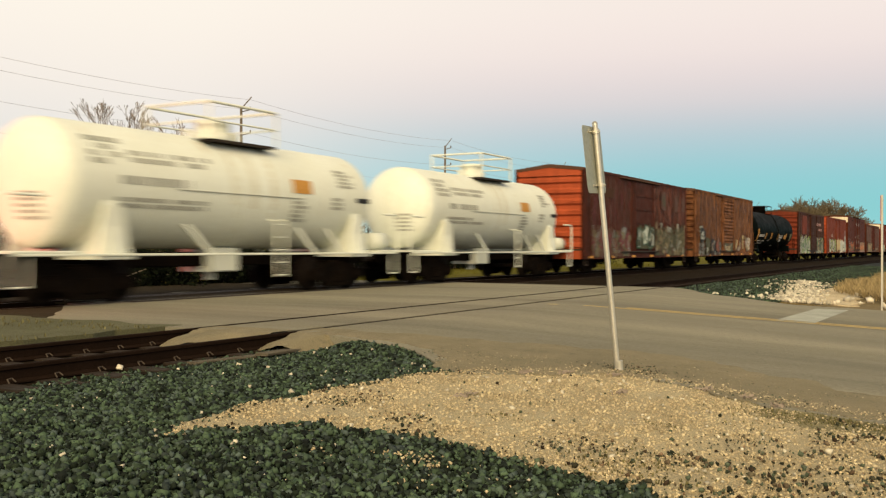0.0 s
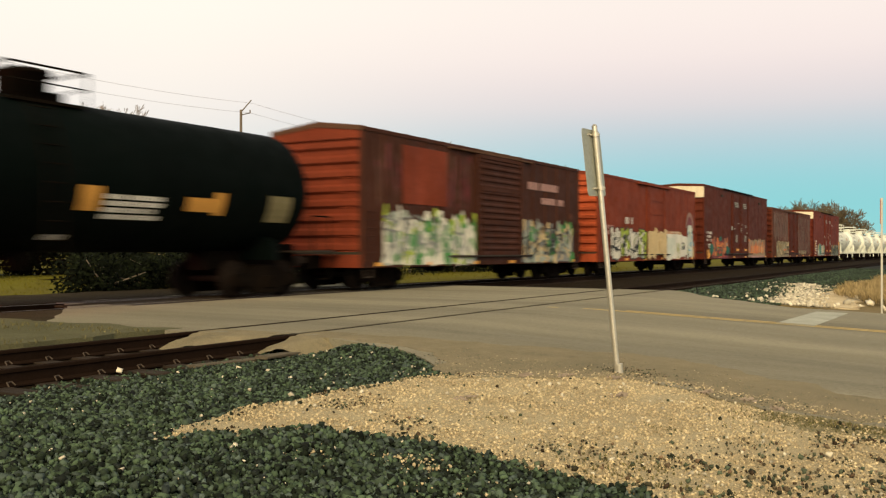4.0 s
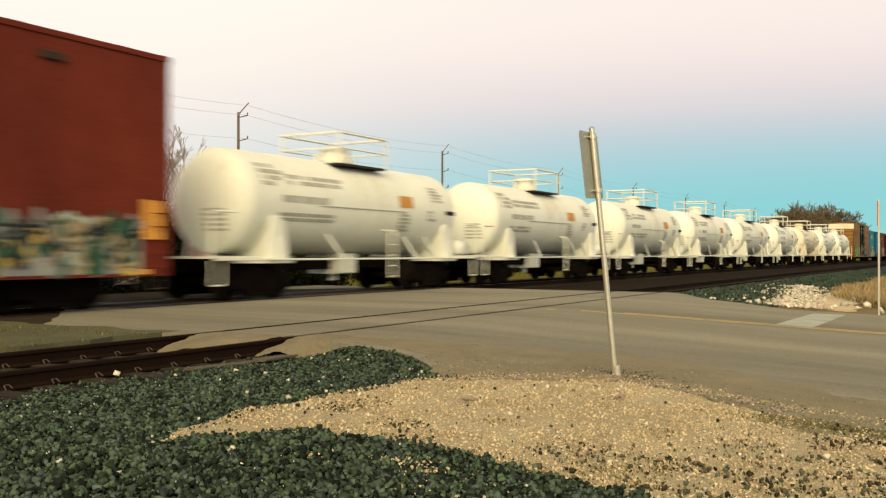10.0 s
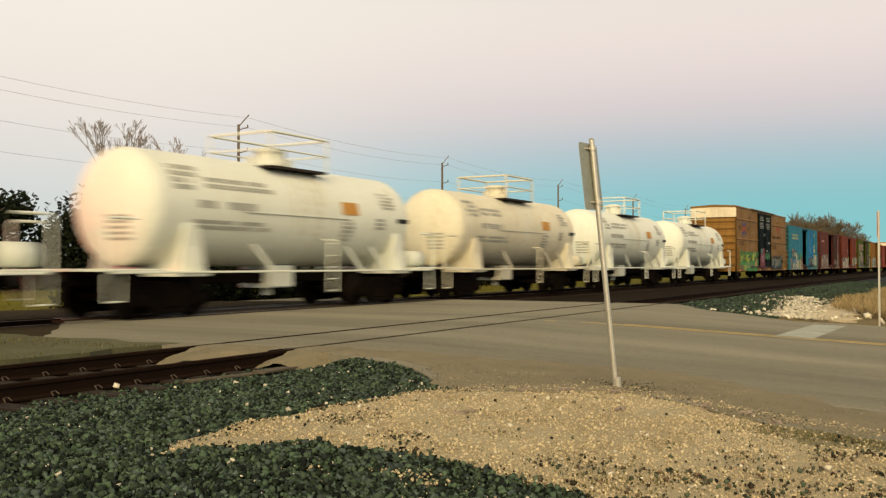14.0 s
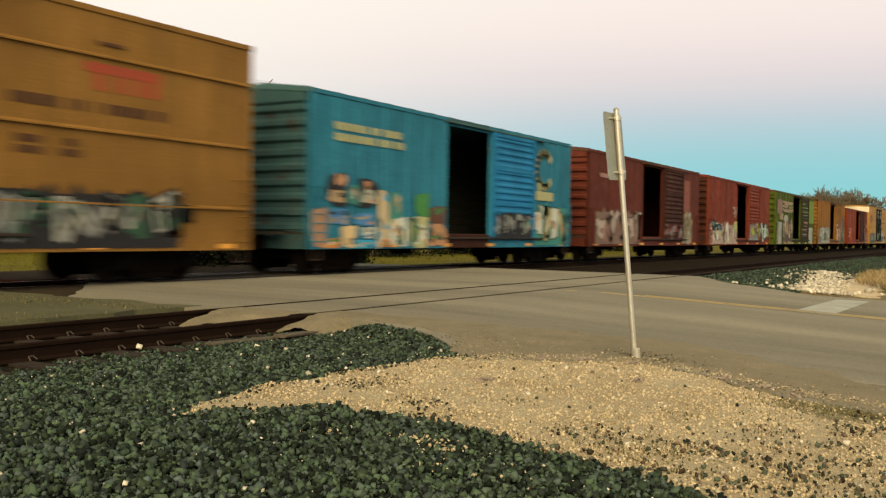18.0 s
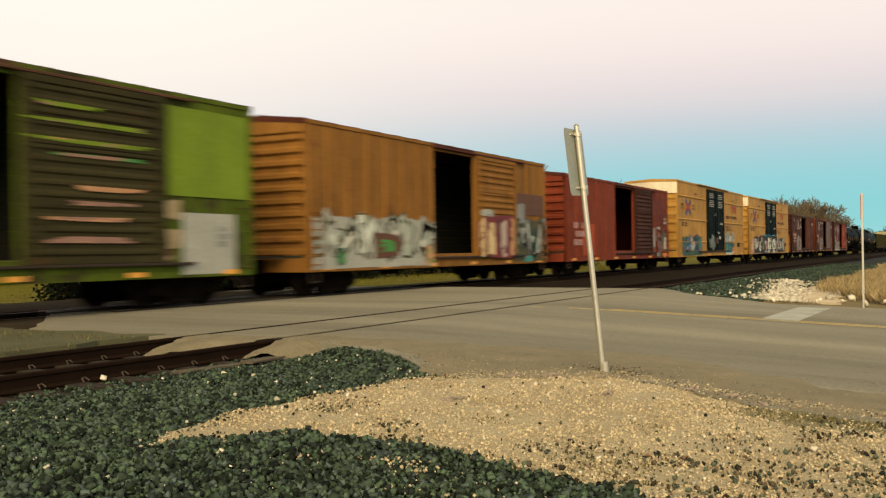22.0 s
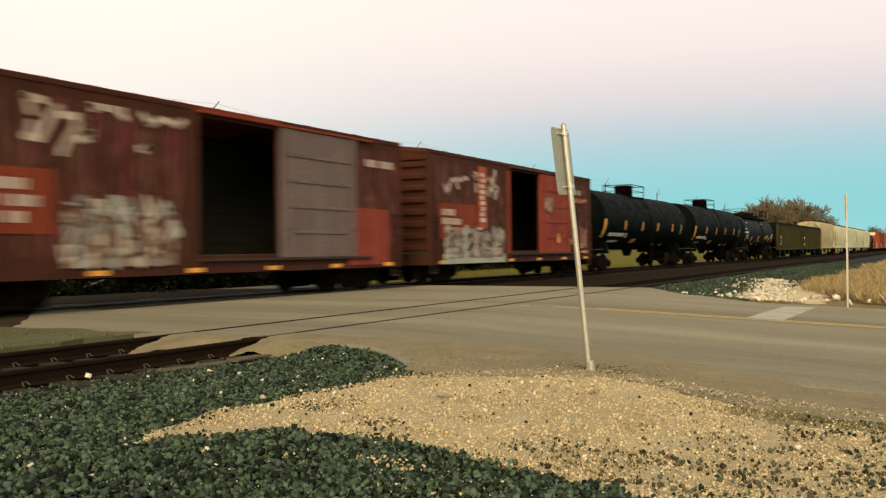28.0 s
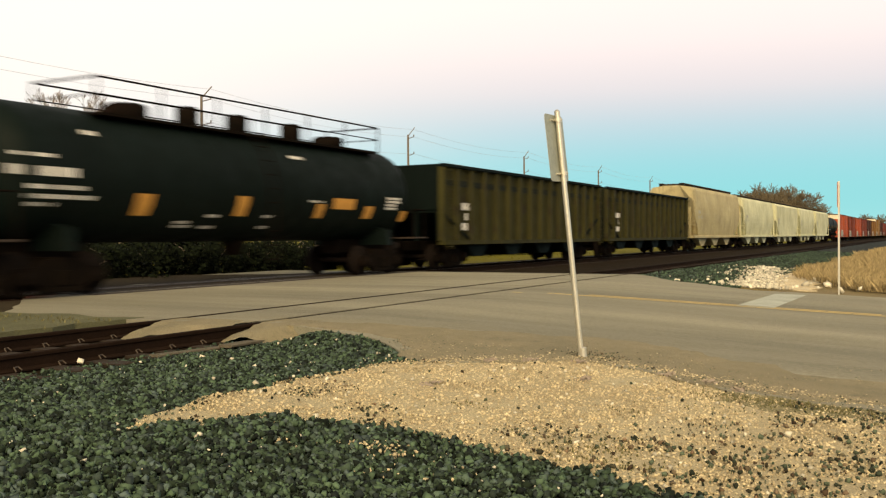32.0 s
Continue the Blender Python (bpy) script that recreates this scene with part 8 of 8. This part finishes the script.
    boxcar("old ochre yellow boxcar with its door slid open and spray paint", 397.4, 415.1, 398.44, 414.01, 4.57, "old_yellow", "old_yellow", roofm="rust_red", opening=(6.55, 9.35), doors=[(9.35, 12.6, "old_yellow", "corr")], style="post", posts=0.95, ribs=10,
           tags=[],
           extra=several(throwup(0.15, 6.45, 0.72, 2.4, ("ash", "pale", "mint"), "camo", 6, 53, "ash", accents=("white", "forest"), fat=0.18), mural([(3.0, 4.4, 1.0, 1.7, "brown"), (3.3, 4.1, 1.15, 1.5, "green"), (1.2, 1.6, 0.85, 1.3, "forest"), (5.9, 6.4, 0.75, 1.3, "peach")], 0.066), block(12.75, 15.3, 2.5, 3.3, "t_brown"),
                         mural([(9.45, 12.5, 0.95, 2.42, "maroon"), (9.5, 9.95, 1.0, 2.3, "cream"), (10.15, 10.75, 0.98, 2.1, "cream"), (10.95, 11.15, 1.2, 2.3, "black"), (11.2, 11.7, 1.0, 2.25, "shell"), (11.95, 12.4, 1.0, 2.3, "peach"), (9.6, 10.6, 2.35, 2.6, "ash")], 0.135, 0.04), throwup(12.6, 15.45, 0.74, 2.6, ("forest", "ash", "grey"), "black", 6, 54, "camo", accents=("mint", "brown"), fat=0.12), mural([(12.6, 13.5, 2.2, 2.9, "grey"), (13.4, 14.2, 0.72, 0.95, "teal")], 0.05)))
    boxcar("weathered red boxcar with its door slid open and faded lettering", 415.1, 432.85, 416.23, 431.78, 4.37, "red", "red", roofm="rust_red", opening=(6.35, 9.2), doors=[(9.2, 12.3, "dark_red", "corr")], style="post", posts=1.2, ribs=9,
           tags=[], marks=[(0.8, 2.3, 1.3, 2.4, 3, "t_pink", 0.045), (14.6, 15.2, 2.5, 2.9, 2, "t_shell", 0.045)],
           extra=several(block(1.9, 3.4, 0.9, 2.3, "red_orange", out=0.036), throwup(12.35, 15.2, 0.75, 2.45, ("brick", "maroon", "camo"), "dust", 3, 44, accents=("rose", "forest"), fat=0.15),
                         mural([(12.4, 12.75, 1.2, 2.2, "ash"), (14.5, 15.0, 1.1, 1.75, "shell"), (13.1, 13.9, 2.2, 2.36, "dust"), (13.2, 13.9, 0.7, 0.95, "forest"), (14.2, 15.4, 0.74, 0.9, "orange")], 0.066), peel(12.4, 15.4, 1.8, 4.0, ("brown", "maroon"), 77, 25)))
    boxcar(ty, 432.85, 453.7, 433.92, 452.68, 5.19, "ttx_bright", "ttx_bright", roofm="ttx_bright", cap=True, doors=[(7.08, 9.5, "door_black", "plug"), (9.52, 11.98, "door_black", "plug")], style="hrib", ribs=7,
           tags=[],
           extra=several(throwup(0.85, 5.6, 0.72, 2.1, ("jade", "teal", "ash"), "purple", 5, 71, "forest", accents=("blue",), fat=0.17), mural([(12.3, 14.95, 0.78, 1.66, "deep"), (12.5, 14.0, 0.9, 1.4, "teal"), (12.4, 14.9, 0.7, 0.86, "white"), (13.2, 13.9, 0.9, 1.5, "forest"), (12.35, 13.0, 1.6, 2.2, "ash"), (13.0, 13.6, 1.62, 2.3, "pale"), (13.6, 14.2, 1.6, 2.0, "mint"), (14.3, 15.2, 1.62, 2.25, "ash"), (14.6, 14.9, 1.8, 2.1, "purple"), (12.6, 12.8, 1.7, 2.1, "purple"), (14.5, 15.2, 0.72, 1.2, "orange")]),
                         mural([(9.35, 9.8, 1.45, 1.88, "brown"), (10.1, 10.6, 1.75, 1.95, "white")], 0.12), throwup(7.2, 9.0, 0.95, 2.1, ("forest", "grey"), "black", 3, 73, out=0.12, fat=0.12, accents=("ash",)), emblem))
    boxcar(ty, 453.7, 474.65, 454.74, 473.61, 5.19, "ttx_bright", "ttx_bright", roofm="ttx_bright", cap=True, doors=[(7.08, 9.5, "door_black", "plug"), (9.52, 11.98, "door_black", "plug")], style="hrib", ribs=7,
           tags=[],
           extra=several(throwup(2.0, 5.0, 0.72, 2.3, ("white", "pale"), "black", 3, 61, "black", accents=("forest",), fat=0.2), mural([(0.4, 1.9, 0.75, 1.9, "pink"), (0.8, 1.4, 1.0, 1.6, "cream")]),
                         mural([(4.5, 12.35, 0.72, 2.12, "black"), (4.6, 5.15, 1.6, 2.2, "peach"), (5.2, 6.0, 0.8, 1.9, "forest"), (6.1, 6.7, 1.0, 1.4, "brown"), (6.1, 6.75, 1.45, 1.75, "white"), (6.1, 6.75, 0.78, 1.0, "pale"), (6.78, 7.5, 0.74, 1.75, "pink"), (7.58, 8.9, 0.74, 1.95, "white"), (8.05, 8.4, 1.15, 1.65, "forest"), (9.5, 11.1, 0.74, 1.92, "mint"), (10.1, 10.5, 1.2, 1.6, "black"), (8.95, 9.45, 1.75, 2.0, "khaki"), (11.15, 12.3, 0.78, 1.82, "pink")], 0.085, 0.05),
                         throwup(12.5, 16.3, 0.74, 2.2, ("mint", "ash"), "black", 6, 63, "black", accents=("pink",), fat=0.12), emblem, edge_line(4.8, 11.9, 2.2, "t_sky")))
    for (a, c, xl, xr, lab, pm, em, dm, sd) in ((474.65, 491.9, 475.69, 490.92, "dark red boxcar with its door open and white streaked lettering", "dark_red", "dark_red", "brown", 1),
                                                (491.9, 508.8, 492.82, 507.9, "dark red boxcar with a grey door slid open", "dark_red", "red", "door_grey", 2),
                                                (508.8, 526.1, 509.68, 525.13, "dark red boxcar with a bright red door slid open", "dark_red", "dark_red", "bright_red", 3)):
        ex = [scrawl(0.9, 5.4, 3.0, 4.0, "t_shell", sd, 9, 0.07), peel(0.4, 5.9, 1.0, 4.1, ("maroon", "brown", "brown"), 30 + sd, 70), peel(12.6, 15.0, 1.0, 4.1, ("maroon", "brown"), 40 + sd, 30)]
        if sd == 2:
            ex += [block(12.2, 14.3, 0.75, 2.35, "bright_red")]
        ex += [block(0.6, 2.5 if sd < 3 else 3.4, 1.5, 2.7, "red", out=0.036)]
        if sd == 3:
            ex += [block(3.55, 4.2, 1.9, 4.1, "red_emblem", out=0.045), block(5.9, 6.33, 1.0, 4.1, "red", out=0.045), block(0.9, 5.8, 0.68, 1.0, "t_pale", out=0.045),
                   mural([(13.1, 13.6, 1.2, 2.1, "brick"), (13.9, 14.3, 1.1, 2.1, "brick"), (14.4, 14.8, 1.2, 2.0, "rose"), (14.0, 14.3, 1.2, 1.4, "lime"), (14.1, 15.0, 0.95, 1.08, "peach"), (12.6, 13.0, 1.35, 1.6, "dust"), (12.9, 14.8, 3.2, 3.4, "brick")], 0.05, 0.12), mural([(10.8, 11.3, 1.4, 1.6, "orange"), (10.9, 11.2, 1.55, 1.8, "peach"), (9.5, 10.4, 2.7, 3.3, "dust")], 0.14, 0.12)]
        boxcar(lab, a, c, xl, xr, 4.38, pm, em, roofm="red" if sd == 2 else "rust_red", opening=(6.35, 9.2), doors=[(9.2, 12.5, dm, "plug" if sd > 1 else "corr")], style="post", posts=1.25, ribs=8,
               tags=[(2.7 if sd < 3 else 1.0, 5.6, 0.85, 2.3 if sd < 3 else 1.95, ("brown", "ash", "grey", "shell", "dust"), 0.05)], marks=[(0.8, 2.4, 1.65, 2.55, 3, "t_shell", 0.055), (12.9, 14.6, 3.5, 3.8, 1, "t_shell", 0.045)] + ([(3.7, 4.1, 2.1, 3.9, 9, "white_paint", 0.06)] if sd == 3 else []),
               extra=several(*ex))
    black_tank("long black tank car with a railed dome and orange placards", 526.1, 544.8, seed=31)
    black_tank("long black tank car with a railed dome and orange placards", 544.8, 563.4, seed=32)
    black_tank("black tank car with a long railed roof walk and several domes", 563.4, 579.9, 1.4, 2.45, "grey_tank", True, seed=33, plan="long")
    open_hopper("ribbed olive green open hopper car", 579.9, 597.85, 580.75, 597.3)
    open_hopper("ribbed olive green open hopper car", 597.85, 616.2, 598.4, 615.5)
    covered_hopper("grey-cream covered hopper car with rounded sides", 616.2, 634.8, 617.0, 634.1, 4.55, "grey_hopper")
    for i, (a, c) in enumerate(((634.8, 653.2), (653.2, 671.7), (671.7, 688.7), (688.7, 706.7))):
        covered_hopper("pale cream-green covered hopper car", a, c, a + 0.7, c - 0.7, 4.45, "pale_hopper", i % 2 == 0, i)
    black_tank("dark grey tank car with a railed dome", 706.7, 724.0, 1.45, 2.5, "grey_tank", seed=41)
    a = 724.0
    for i, (n, pm) in enumerate(((17.6, "red_orange"), (17.6, "red"), (17.6, "red_orange"), (17.6, "red"), (17.6, "dark_red"), (17.6, "old_yellow"), (20.9, "ttx"), (17.6, "rust_red"), (17.6, "red"), (17.6, "brown"), (17.6, "rust_orange"))):
        boxcar("far red boxcar near the end of the train" if "red" in pm else "far brown and yellow boxcar of the train", a, a + n, a + 1, a + n - 1, 4.5 if n < 20 else 5.19, pm, pm, cap=i in (0, 6), doors=[(6.4, 9.5, pm, "plug")], style="seam", ribs=8,
               tags=[(1.0, 6.0, 0.7, 1.9, ("grey", "white", "pale", "grey"), 0.045)])
        a += n


build_train()


def motions():
    for car, x0 in TRAIN:
        walk(car, [(t, pose(x0 - 17.149 * t - 0.00412 * t * t, MAIN, 0)) for t in (0, 8, 16, 24, 32)])
    # wheels roll with the train: one turn of the same kind for each end of a truck
    for sets, dx in zip(WHEELSETS, (-0.875, 0.875)):
        walk(sets[0], [(i / 30, pose(dx, 0, 0.45, 0, -math.degrees((17.149 * i / 30 + 0.00412 * (i / 30) ** 2) / 0.45), 0)) for i in range(961)])
        turn = sets[0].animation_data
        for w in sets[1:]:
            w.rotation_mode = "QUATERNION"
            w.animation_data_create()
            w.animation_data.action = turn.action
            w.animation_data.action_slot = turn.action_slot


motions()
